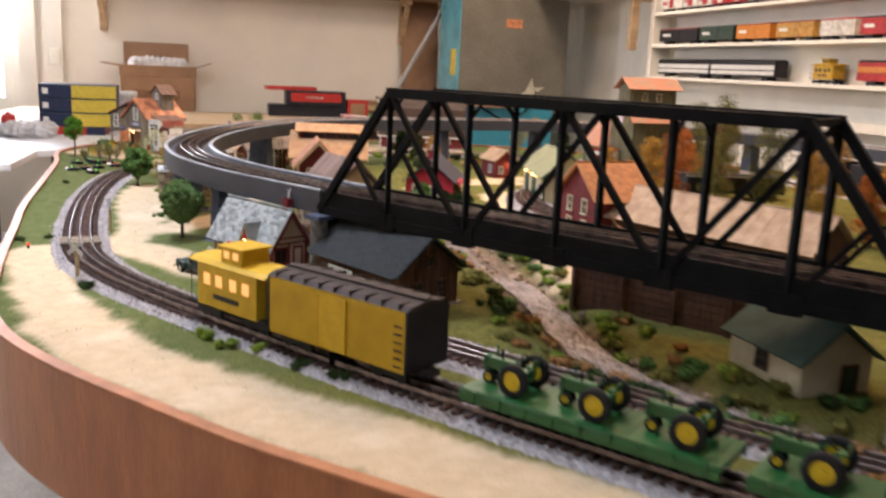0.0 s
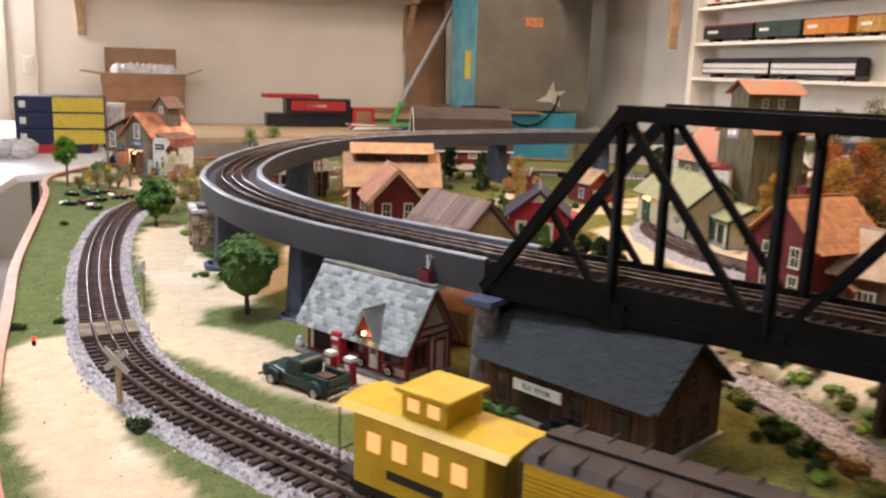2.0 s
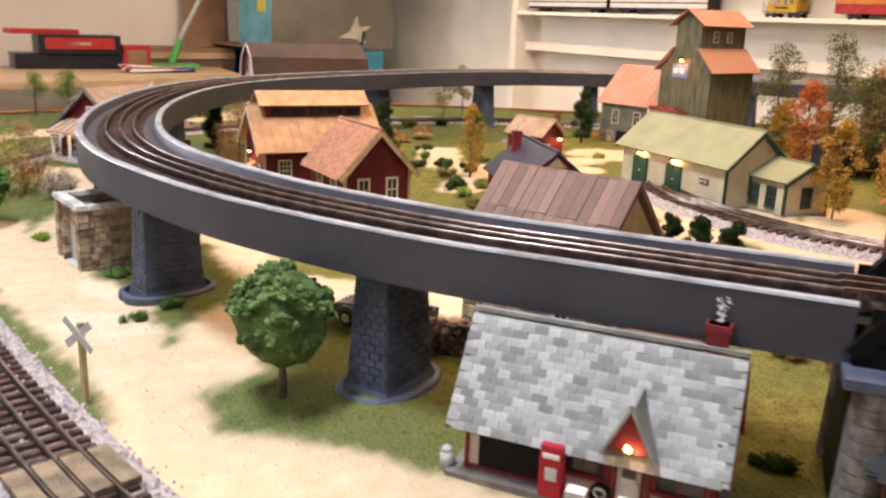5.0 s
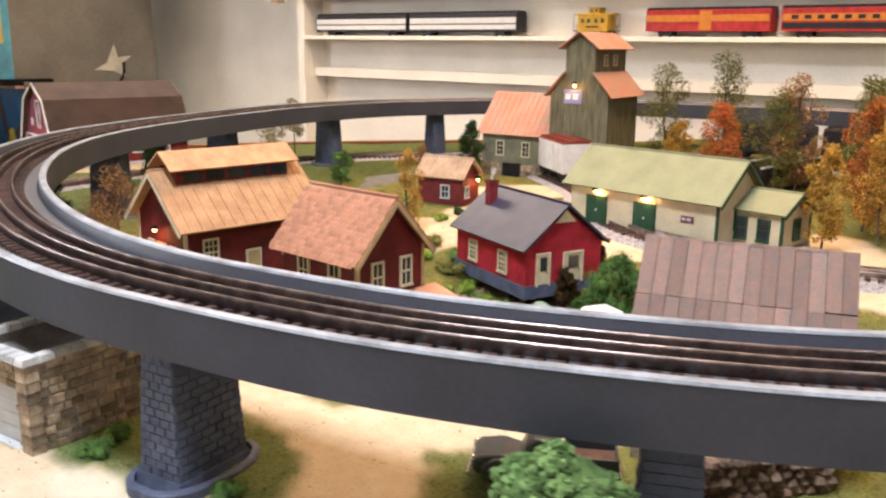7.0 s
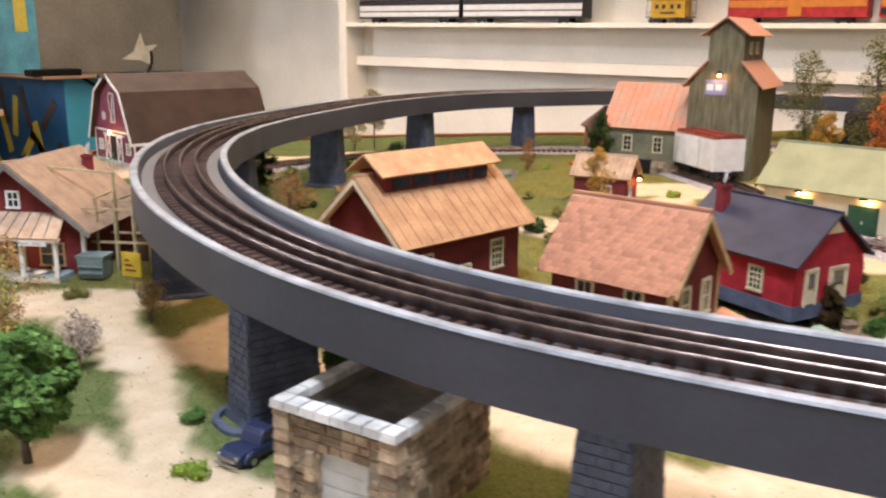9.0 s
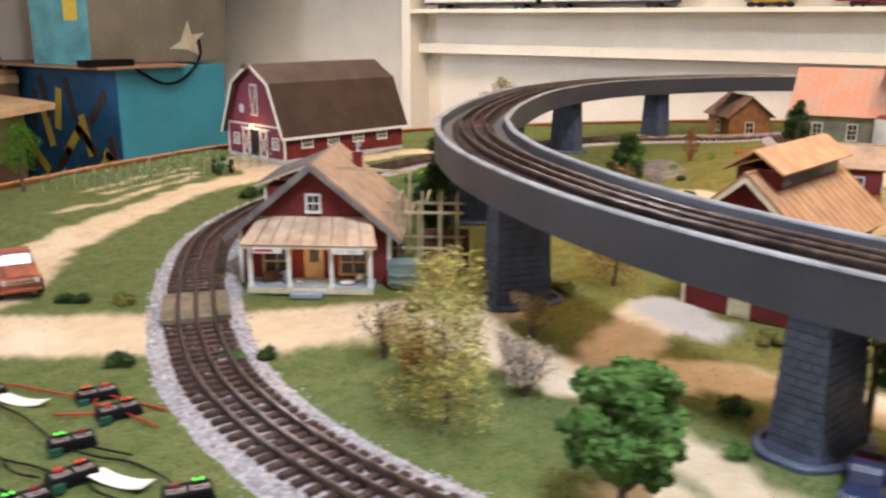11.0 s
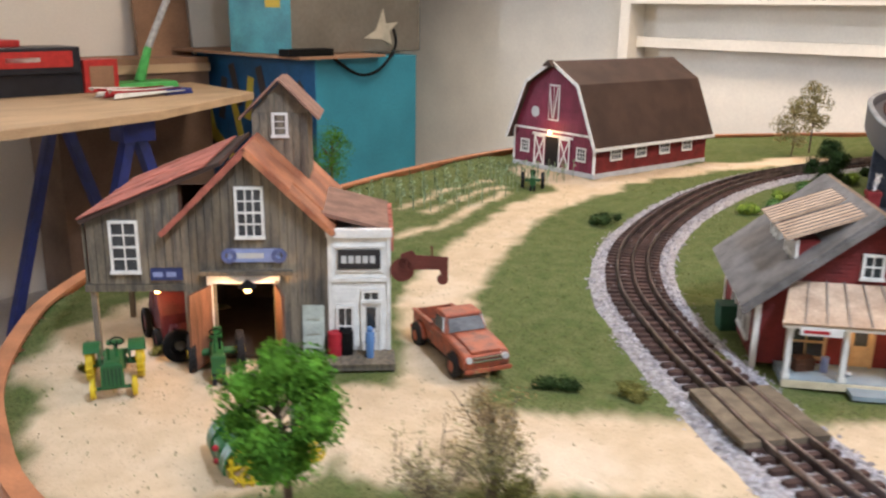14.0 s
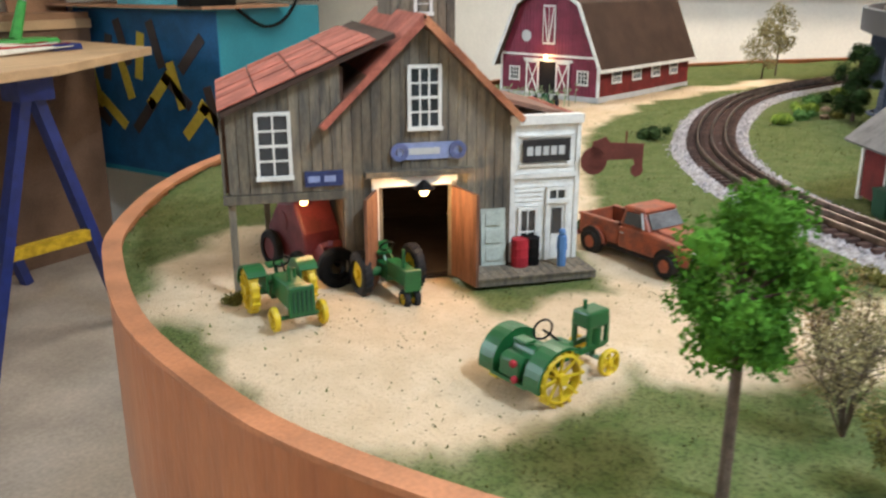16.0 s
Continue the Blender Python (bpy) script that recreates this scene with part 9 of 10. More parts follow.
def flat_car(m, label):
    r = thing("flat_car", m, label, "rail car")
    L = 0.24
    Geo().box(-0.031, -L / 2, 0.016, 0.031, L / 2, 0.021).part("deck", JDG, r, bevel=0.0008)
    for k in range(24):
        Geo().box(-0.030, -L / 2 + 0.01 * k + 0.0003, 0.021, 0.030, -L / 2 + 0.01 * (k + 1) - 0.0003, 0.0222).part("deck_plank", JDG, r)
    for s in (-1, 1):
        Geo().box(s * 0.031 - 0.001, -L / 2, 0.011, s * 0.031 + 0.001, L / 2, 0.018).part("side_sill", JDG, r)
        for k in range(9):
            Geo().box(s * 0.032 - 0.0012, -0.11 + 0.0265 * k, 0.012, s * 0.032 + 0.0012, -0.107 + 0.0265 * k, 0.022).part("stake_pocket", JDG, r)
    trucks(r, L)
    return r


for y in (1.035, 0.835):
    mm = on_main(y, 1.3)
    flat_car(mm, "green flat car carrying toy tractors")
    for dy in (-0.08, 0.0, 0.08):
        tractor(mm @ pose(0, dy, 0.0222, 0, 0, 180), "green and yellow toy tractor loaded on a flat car", False, 1.0, "tractors on flat cars")

tf = spline([(x, y, 0) for x, y in TOWN], 0.01)
i = min(range(1, len(tf) - 1), key=lambda k: (tf[k] - Vector((1.46, 2.60, 0))).length)
dd = (tf[i + 1] - tf[i - 1]).normalized()
wc = box_car(Matrix.Translation((tf[i].x, tf[i].y, gz(tf[i].x, tf[i].y) + RAIL_Z)) @ Matrix.Rotation(math.atan2(-dd.x, dd.y), 4, "Z"), 0.13, mat("white_car_paint", (0.70, 0.70, 0.68), 0.5, 0.1), CARRED, MATS["white_car_paint"], "white refrigerator car with red roof by the elevator", "box_car", 0.070, 0.058, 10)

for y in (2.42, 2.20, 1.98):
    f = min((g for g in main_fr if g[0].x > 1.85), key=lambda g: abs(g[0].y - y))
    box_car(Matrix.Translation((f[0].x, f[0].y, f[0].z + RAIL_Z)) @ Matrix.Rotation(math.atan2(-f[1].x, f[1].y), 4, "Z"), 0.19, CARBLK, CARBLK, CARBLK, "black freight car standing on the far track", "freight_car", 0.074, 0.060, 4, "freight cars on the far track")

gm = thing("gondola_car", pose(1.64, 2.275, gz(1.64, 2.275) + 0.001, 0, 0, 84), "black gondola car with a grey top rim behind the engine shed", "rail car")
Geo().box(-0.030, -0.125, 0.016, 0.030, 0.125, 0.020).part("floor", CARBLK, gm)
for s_ in (-1, 1):
    Geo().box(s_ * 0.030 - 0.001, -0.125, 0.016, s_ * 0.030 + 0.001, 0.125, 0.056).part("side_wall", CARBLK, gm)
    Geo().box(-0.029, s_ * 0.125 - 0.001, 0.016, 0.029, s_ * 0.125 + 0.001, 0.056).part("end_wall", CARBLK, gm)
    Geo().box(s_ * 0.030 - 0.002, -0.127, 0.056, s_ * 0.030 + 0.002, 0.127, 0.059).part("top_rim", GREYTRIM, gm)
    for k in range(9):
        Geo().box(s_ * 0.0318 - 0.0008, -0.117 + 0.029 * k, 0.018, s_ * 0.0318 + 0.0008, -0.114 + 0.029 * k, 0.056).part("side_rib", CARBLK, gm)
trucks(gm, 0.24)

# ---- trains on the display shelves ----


def shelf_car(y0, y1, z, body, roof, stripe=None, label="", h=0.072, style="box", s2=None):
    """A model car lengthways on a shelf, between y1 and y0 (y0 the larger)."""
    L = y0 - y1 - 0.008
    r = thing("model_rail_car", pose(2.547, (y0 + y1) / 2, z), label or "model rail car standing on a display shelf", "model train", "trains on the display shelves")
    bw = 0.030
    Geo().box(-bw, -L / 2, 0.016, bw, L / 2, h).part("body", body, r, bevel=0.0015)
    Geo().extrude([(-bw, h), (bw, h), (bw * 0.6, h + 0.007), (-bw * 0.6, h + 0.007)], -L / 2, L / 2, "y").part("roof", roof, r)
    if stripe:
        Geo().box(-bw - 0.0012, -L / 2 + 0.004, h * 0.56, -bw + 0.001, L / 2 - 0.004, h * 0.80).part("window_band" if style == "coach" else "side_panel", stripe, r)
    if style == "coach":
        n = max(4, int(L / 0.036))
        for k in range(n):
            y = -L / 2 + 0.02 + (L - 0.04) * (k + 0.5) / n
            Geo().box(-bw - 0.0018, y - 0.009, h * 0.62, -bw - 0.0008, y + 0.009, h * 0.76).part("pane", s2 or PANE, r)
        Geo().box(-bw - 0.0014, -L / 2 + 0.004, h * 0.30, -bw + 0.001, L / 2 - 0.004, h * 0.50).part("lower_band", s2 or body, r)
    elif style == "box":
        Geo().box(-bw - 0.0014, -0.018, 0.019, -bw + 0.001, 0.018, h - 0.004).part("sliding_door", s2 or body, r)
        Geo().box(-bw - 0.0018, L * 0.18, h * 0.55, -bw - 0.0006, L * 0.40, h * 0.72).part("lettering_bar", WHITE if s2 is None else s2, r)
    elif style == "tank":
        Geo().rod((0, -L / 2 + 0.01, 0.045), (0, L / 2 - 0.01, 0.045), 0.028, 0.028, 14).part("tank", stripe or body, r)
    for y in (-L * 0.34, L * 0.34):
        Geo().box(-0.020, y - 0.022, 0.004, 0.020, y + 0.022, 0.016).part("truck_frame", CARBLK, r)
        for dy in (-0.014, 0.014):
            Geo().wheel((-0.017, y + dy, 0.008), (1, 0, 0), 0.008, 0.003, 12).part("wheel", CARBLK, r)
    return r


SILV = mat("pale_silver_band", (0.66, 0.66, 0.64), 0.35, 0.1)
MDG = mat("car_dark_green", (0.035, 0.06, 0.045), 0.5)
CWHITE, CREDP, CTAN = mat("car_white", (0.66, 0.64, 0.58), 0.5), mat("car_red", (0.42, 0.03, 0.03), 0.5), mat("car_tan", (0.50, 0.27, 0.06), 0.5)
shelf_car(4.425, 3.935, 0.315, CARBLK, CARBLK, SILV, "black and silver streamlined coach on a display shelf", 0.078, "coach", SILV)
shelf_car(3.93, 3.445, 0.315, CARBLK, CARBLK, SILV, "black and silver streamlined coach on a display shelf", 0.078, "coach", SILV)
caboose(pose(2.547, 3.165, 0.315), mat("mustard_car_paint", (0.50, 0.30, 0.02), 0.5, 0.15), "mustard yellow model caboose on a display shelf", 0.92)
for y0, y1 in ((2.985, 2.605), (2.585, 2.20), (2.18, 1.80), (1.78, 1.40), (1.38, 1.0)):
    shelf_car(y0, y1, 0.315, CREDP, CARBLK, CARORG, "red and orange passenger car on a display shelf", 0.078, "coach" if y0 < 2.9 else "box", CARORG if y0 > 2.9 else CARBLK)
row = [(4.44, 4.07, CARBLK, CARRED), (4.055, 3.77, MDG, MDG), (3.755, 3.51, CARORG, CARRED), (3.475, 3.24, CTAN, CARRED), (3.21, 3.02, CWHITE, CREDP), (3.0, 2.78, CREDP, CARBLK), (2.76, 2.53, CWHITE, CARBLK), (2.51, 2.29, CARORG, CARBLK), (2.27, 2.05, CTAN, CARRED), (2.03, 1.8, MDG, CARBLK)]
for y0, y1, b, rf in row:
    shelf_car(y0, y1, 0.468, b, rf, None, "model freight car in worn colours on a display shelf", 0.070, "box", None)
cols = [CWHITE, CWHITE, CWHITE, CREDP, CREDP, CWHITE, CWHITE, CREDP, CWHITE, CREDP, CARORG, CWHITE, CTAN, MDG, CREDP]
y = 4.455
for k, b in enumerate(cols):
    L = (0.22, 0.13, 0.12, 0.12, 0.13, 0.13, 0.14, 0.22, 0.24, 0.2)[k % 10]
    shelf_car(y, y - L, 0.622, b, CARBLK if b is CREDP else CREDP, None, "small model car with red and white paint on a display shelf", 0.066, "box", CREDP if b is CWHITE else CWHITE)
    y -= L + 0.006
y = 4.44
for k in range(9):
    shelf_car(y, y - 0.24, 0.776, (CARRED, CARBLK, MDG)[k % 3], CARBLK, None, "dark model car on a high display shelf", 0.068, "box")
    y -= 0.25

# ---- signs, posts, controls ----


def crossbuck(x, y, rz, h=0.052):
    r = thing("crossing_sign", pose(x, y, gz(x, y), 0, 0, rz), "pale wooden railway crossing sign", "sign", "crossing signs")
    Geo().box(-0.0018, -0.0018, -0.002, 0.0018, 0.0018, h).part("post", POLE, r)
    for s in (-1, 1):
        Geo().box(-0.016, -0.0030, -0.0028, 0.016, -0.0018, 0.0028, pose(0, -0.0002 * s, h - 0.008, 0, 38 * s, 0)).part("cross_arm", GREYTRIM, r)


crossbuck(0.238, 1.672, -35)
crossbuck(0.240, 2.008, -60, 0.06)
sg2 = thing("signal_mast", pose(0.560, 1.258, 0.0, 0, 0, -10), "black trackside signal on a relay box", "signal")
Geo().box(-0.010, -0.008, 0, 0.010, 0.008, 0.016).part("relay_box", BLACK, sg2, bevel=0.0008)
Geo().rod((0, 0, 0.016), (0, 0, 0.075), 0.0014, 0.0014, 8).part("mast", BLACK, sg2)
Geo().wheel((0, -0.001, 0.074), (0, 1, 0), 0.0095, 0.002, 20).part("target", BLACK, sg2)
for dz in (-0.004, 0.0, 0.004):
    Geo().wheel((0, -0.0028, 0.074 + dz), (0, 1, 0), 0.0016, 0.002, 10).part("lens", mat("dark_red_lens", (0.12, 0.01, 0.01), 0.2), sg2)
lad = Geo()
for k in range(9):
    lad.rod((0.003, 0.002, 0.02 + 0.005 * k), (0.007, 0.002, 0.02 + 0.005 * k), 0.0004, 0.0004, 5)
lad.rod((0.003, 0.002, 0.016), (0.003, 0.002, 0.065), 0.0005, 0.0005, 5).rod((0.007, 0.002, 0.016), (0.007, 0.002, 0.065), 0.0005, 0.0005, 5)
lad.part("ladder", BLACK, sg2)
redl = thing("marker_lamp", pose(0.135, 1.86, gz(0.135, 1.86)), "tiny red marker lamp in the grass", "lamp")
Geo().rod((0, 0, 0), (0, 0, 0.006), 0.002, 0.002, 8).part("base", BLACK, redl)
Geo().blob((0, 0, 0.0075), 0.0022, 0, 0, 8, 6).part("lens", LED_R, redl)
rc = random.Random(3)
CASE_TOP = mat("brushed_silver_label", (0.36, 0.33, 0.32), 0.35, 0.3, 200, 900, 0.1, spec=0.6)
REDKEY = mat("red_plastic_key", (0.55, 0.03, 0.035), 0.35, 0.1, spec=0.5)
DULLKEY = mat("dull_red_plastic_key", (0.20, 0.03, 0.03), 0.45, 0.1)
TERMINAL = mat("green_terminal_block", (0.012, 0.075, 0.045), 0.5, 0.15)
# x, y, turn, lit colour, which end carries the red key
spots = [(0.100, 3.044, -18, "r", 1), (0.060, 3.036, -22, "g", 1), (0.072, 3.006, -20, "g", -1), (0.026, 3.006, -34, "g", 1), (0.148, 2.975, -22, "r", 1), (0.136, 2.931, -20, "r", -1),
         (0.094, 2.922, -24, "g", 1), (0.068, 2.880, -14, "r", -1), (0.037, 2.880, -14, "g", 1), (0.096, 2.807, -33, "g", -1)]
for x, y, rz, lit, end in spots:
    r = thing("switch_controller", pose(x, y, gz(x, y) + 0.0005, 0, 0, rz), "black switch controller with silver labels, red key and light", "controller", "switch controllers")
    Geo().box(-0.0155, -0.0085, 0, 0.0155, 0.0085, 0.0075, taper=0.0016).part("case", BLACK, r, bevel=0.0012)
    for sx in (-1, 1):
        Geo().box(sx * 0.0067 - 0.0052, -0.0052, 0.0073, sx * 0.0067 + 0.0052, 0.0012, 0.0079, taper=0.0003).part("label_plate", CASE_TOP, r, "silver printed label")
        for q in range(3):
            Geo().box(sx * 0.0067 - 0.0042, -0.0042 + 0.0019 * q, 0.0079, sx * 0.0067 + 0.0042 - 0.002 * (q == 1), -0.0034 + 0.0019 * q, 0.0082).part("lettering_bar", BLACK if q != 1 else DULLKEY, r)
    Geo().box(end * 0.0067 - 0.0026, 0.0022, 0.0070, end * 0.0067 + 0.0026, 0.0056, 0.0090, taper=0.0005).part("key", REDKEY if lit == "r" else DULLKEY, r, "red push key")
    Geo().box(-end * 0.0067 - 0.0036, 0.0020, 0.0070, -end * 0.0067 + 0.0036, 0.0066, 0.0088, taper=0.0005).part("key", BLACK, r)
    Geo().box(-0.0155, -0.0112, 0.0004, -0.0070, -0.0080, 0.0052, taper=0.0004).part("terminal_block", TERMINAL, r, "green terminal block")
    for dx in (-0.0019, 0.0019):
        Geo().blob((-end * 0.0067 + dx, 0.0044, 0.0090), 0.0011 if lit == "g" else 0.0008, 0, 0, 8, 6).part("lens", LED_G if lit == "g" else LED_R, r)


def wire(pts, mt, label, r=0.0011):
    o = thing("loose_wire", Matrix.Identity(4), label, "wire")
    g, pp = Geo(), spline([(x, y, gz(x, y) + 0.0022 + 0.002 * rc.random()) for x, y in pts], 0.006)
    g.tube(pp, r, 6).part("lead", mt, o, smooth=True)


REDW = mat("red_wire", (0.45, 0.04, 0.02), 0.5)
for pts in ([(0.112, 3.048), (0.121, 3.047), (0.132, 3.013), (0.138, 2.985)], [(0.152, 2.968), (0.155, 2.935), (0.161, 2.911)], [(0.106, 2.965), (0.124, 2.945), (0.130, 2.936)], [(0.136, 2.922), (0.138, 2.905), (0.138, 2.889)], [(0.143, 2.968), (0.134, 2.957), (0.136, 2.940)]):
    wire(pts, REDW, "red control wire lying on the grass", 0.0009)
for pts in ([(0.088, 3.048), (0.075, 3.071), (0.062, 3.084), (0.031, 3.078), (0.010, 3.060), (0.006, 3.034), (0.016, 3.014)], [(0.054, 3.040), (0.048, 3.050), (0.045, 3.069)], [(0.060, 3.044), (0.058, 3.057), (0.058, 3.073)], [(0.070, 2.998), (0.065, 2.983), (0.058, 2.960), (0.056, 2.939), (0.061, 2.911), (0.064, 2.890)],
            [(0.036, 2.997), (0.044, 2.980), (0.056, 2.966)], [(0.100, 3.036), (0.096, 3.016), (0.093, 2.977), (0.088, 2.930)], [(0.022, 2.998), (0.018, 2.984), (0.025, 2.937), (0.034, 2.915), (0.038, 2.889)], [(0.055, 2.938), (0.050, 2.915), (0.056, 2.892)],
            [(0.096, 2.914), (0.100, 2.890), (0.105, 2.867)], [(0.086, 2.914), (0.092, 2.885), (0.099, 2.866), (0.098, 2.832), (0.094, 2.814)], [(0.072, 2.872), (0.067, 2.855), (0.071, 2.825)]):
    wire(pts, BLACK, "black control wire lying on the grass", 0.0008)
for x, y, rz in ((0.112, 3.014, -72), (0.083, 2.852, -76), (0.019, 2.903, -79)):
    o = thing("paper_slip", pose(x, y, gz(x, y) + 0.0012, 0, 0, rz), "curled white paper slip on the grass", "paper")
    sheet = Geo()
    for k in range(6):
        sheet.slab((-0.020 + 0.0066 * k, -0.0062, 0.003 * (k / 3 - 1) ** 2), (-0.0134 + 0.0066 * k, -0.0062, 0.003 * ((k + 1) / 3 - 1) ** 2), (-0.0134 + 0.0066 * k, 0.0062, 0.003 * ((k + 1) / 3 - 1) ** 2), (-0.020 + 0.0066 * k, 0.0062, 0.003 * (k / 3 - 1) ** 2), 0.0004)
    sheet.part("sheet", WHITE, o)

# ---- trees, bushes, stream ----


def leafmat(name, c, c2):
    return mat(name, c, 0.9, 0.3, 60, 500, 0.0, second=c2, island=True, per_object=0.45, spec=0.1)


LEAF = {"green": leafmat("mid_green_foliage", (0.090, 0.175, 0.048), (0.05, 0.11, 0.026)), "bright": leafmat("bright_green_foliage", (0.10, 0.25, 0.024), (0.05, 0.14, 0.016)),
        "dark": leafmat("dark_green_foliage", (0.035, 0.06, 0.018), (0.02, 0.04, 0.012)), "gold": leafmat("golden_autumn_foliage", (0.46, 0.26, 0.04), (0.34, 0.20, 0.05)),
        "orange": leafmat("orange_autumn_foliage", (0.42, 0.13, 0.03), (0.30, 0.11, 0.03)), "olive": leafmat("olive_foliage", (0.17, 0.16, 0.04), (0.10, 0.10, 0.03)),
        "lime": leafmat("lime_bush_foliage", (0.20, 0.28, 0.04), (0.11, 0.18, 0.03)), "straw": leafmat("dry_straw_foliage", (0.36, 0.25, 0.11), (0.24, 0.17, 0.08)), "yellow": leafmat("yellow_green_foliage", (0.42, 0.36, 0.11), (0.27, 0.28, 0.09)), "pale": leafmat("whitish_dry_foliage", (0.55, 0.47, 0.38), (0.40, 0.30, 0.24)), "rust": leafmat("rusty_brown_foliage", (0.32, 0.16, 0.06), (0.22, 0.13, 0.05)), "scarlet": leafmat("red_orange_foliage", (0.45, 0.09, 0.03), (0.40, 0.17, 0.04)), "paleolive": leafmat("pale_olive_foliage", (0.33, 0.29, 0.14), (0.22, 0.19, 0.09)), "foam": leafmat("light_green_foam_foliage", (0.112, 0.188, 0.066), (0.076, 0.138, 0.046)), "maroon": leafmat("dark_maroon_foliage", (0.07, 0.035, 0.015), (0.04, 0.035, 0.012))}
BARK = mat("grey_brown_bark", (0.13, 0.095, 0.07), 0.9, 0.3, 120, 700, 0.4)


def leaves(g, rng, c, r, n, size, flat=1.0):
    for _ in range(n):
        d = Vector((rng.gauss(0, 1), rng.gauss(0, 1), rng.gauss(0, 1))).normalized() * r * rng.uniform(0.55, 1.08)
        p = c + Vector((d.x, d.y, d.z * flat))
        a, b = Vector((rng.uniform(-1, 1), rng.uniform(-1, 1), rng.uniform(-1, 1))), Vector((rng.uniform(-1, 1), rng.uniform(-1, 1), rng.uniform(-1, 1)))
        a, b = a.normalized() * size * rng.uniform(0.6, 1.3), b.normalized() * size * rng.uniform(0.5, 1.0)
        g.add([p - a * 0.5, p + b * 0.5, p + a * 0.5, p - b * 0.4], [(0, 1, 2, 3)])


def tree(x, y, h, leaf, spread=0.35, trunk=0.4, dense=1.0, seed=0, foam=True, label="", thick=1.0, leaf_size=0.0023, core=0.55):
    rng = random.Random(seed * 17 + 5)
    r = thing("model_tree", pose(x, y, gz(x, y), 0, 0, seed * 47), label or "model tree with uneven foliage", "tree")
    bark, crown = Geo(), Geo()
    tip = Vector((rng.uniform(-.04, .04) * h, rng.uniform(-.04, .04) * h, h * 0.82))
    mid = Vector((rng.uniform(-.03, .03) * h, rng.uniform(-.03, .03) * h, h * trunk))
    tr = h * 0.022 * thick
    bark.rod((0, 0, -0.003), mid, tr * 1.3, tr, 8).rod(mid, tip, tr, tr * 0.3, 6)
    cl = []
    n = int(16 * dense) + 5
    for k in range(n):
        t = (k + rng.random()) / n
        z = h * (trunk * 0.92 + (1 - trunk * 0.92) * t * 0.95)
        prof = math.sin(math.pi * min(1, 0.16 + 0.80 * t)) ** 0.8
        a, rr = rng.uniform(0, 6.283), h * spread * prof * rng.uniform(0.25, 0.95)
        c = Vector((rr * math.cos(a), rr * math.sin(a), z))
        base = mid.lerp(tip, max(0, t * 0.8))
        bark.rod(base, base.lerp(c, 0.9), tr * 0.4, tr * 0.15, 5)
        cl.append(c)
    for k, c in enumerate(cl):
        rad = h * spread * rng.uniform(0.24, 0.46) * (1.0 if foam else 1.15)
        if foam:
            crown.blob(c, rad * (core if core < 0.7 else 0.45), 0.6, seed + k, *((8, 6) if core < 0.7 else (12, 8)), 0.85)
        leaves(crown, rng, c, rad * (1.05 if core < 0.7 else 1.0), int((290 if foam else 170) * (1.7 if core > 0.7 else 1) * min(1.6, dense)), leaf_size, 0.85)
    bark.part("trunk", BARK, r)
    tagged(crown.part("crown", LEAF[leaf], r), kind="stuff")
    return r


def foam_tree(x, y, h, leaf, spread, trunk, seed, label, loose=False):
    """A stout trunk under a rounded crown of torn foam clumps, flat below."""
    rng = random.Random(seed * 29 + 3)
    r = thing("model_tree", pose(x, y, gz(x, y), 0, 0, seed * 71), label, "tree")
    bark, crown = Geo(), Geo()
    bark.rod((0, 0, -0.003), (0.001, 0, h * trunk), h * 0.034, h * 0.026, 9)
    R_ = h * spread
    zc = h * (trunk + (1 - trunk) * 0.42)
    centres = []
    for k in range(46 if loose else 60):
        u, a = rng.uniform(-0.75, 1), rng.uniform(0, 6.283)
        q = math.sqrt(1 - u * u) * (rng.uniform(0.55, 0.86) if loose else rng.uniform(0.74, 0.84)) * (1 if u > -0.3 else 0.92)
        c = Vector((R_ * q * math.cos(a), R_ * q * math.sin(a), zc + (h - zc) * 0.80 * u if u > 0 else zc + (zc - h * trunk) * 0.75 * u))
        centres.append((c, R_ * (rng.uniform(0.24, 0.36) if loose else rng.uniform(0.20, 0.27))))
        if k % 4 == 0:
            bark.rod((0, 0, h * trunk * 0.9), c, h * 0.012, h * 0.004, 6)
    crown.blob((0, 0, zc), R_ * (0.5 if loose else 0.80), 0.15, seed, 18, 12, (h - zc) / R_)
    for k, (c, rad) in enumerate(centres):
        crown.blob(c, rad * 0.72, 0.7, seed * 50 + k, 12, 9, 0.8)
        for i in range(22 if loose else 16):
            d = Vector((rng.gauss(0, 1), rng.gauss(0, 1), rng.gauss(0, 1))).normalized()
            p = c + Vector((d.x, d.y, d.z * 0.8)) * rad * rng.uniform(0.70, 0.95)
            crown.blob(p, rad * rng.uniform(0.16, 0.32), 1.1, k * 90 + i, 7, 5, 0.8)
            leaves(crown, rng, p, rad * (0.30 if loose else 0.24), 26 if loose else 14, 0.0017 if loose else 0.0011, 0.8)
    bark.part("trunk", BARK, r, smooth=True)
    tagged(crown.part("crown", LEAF[leaf], r), kind="stuff")
    return r


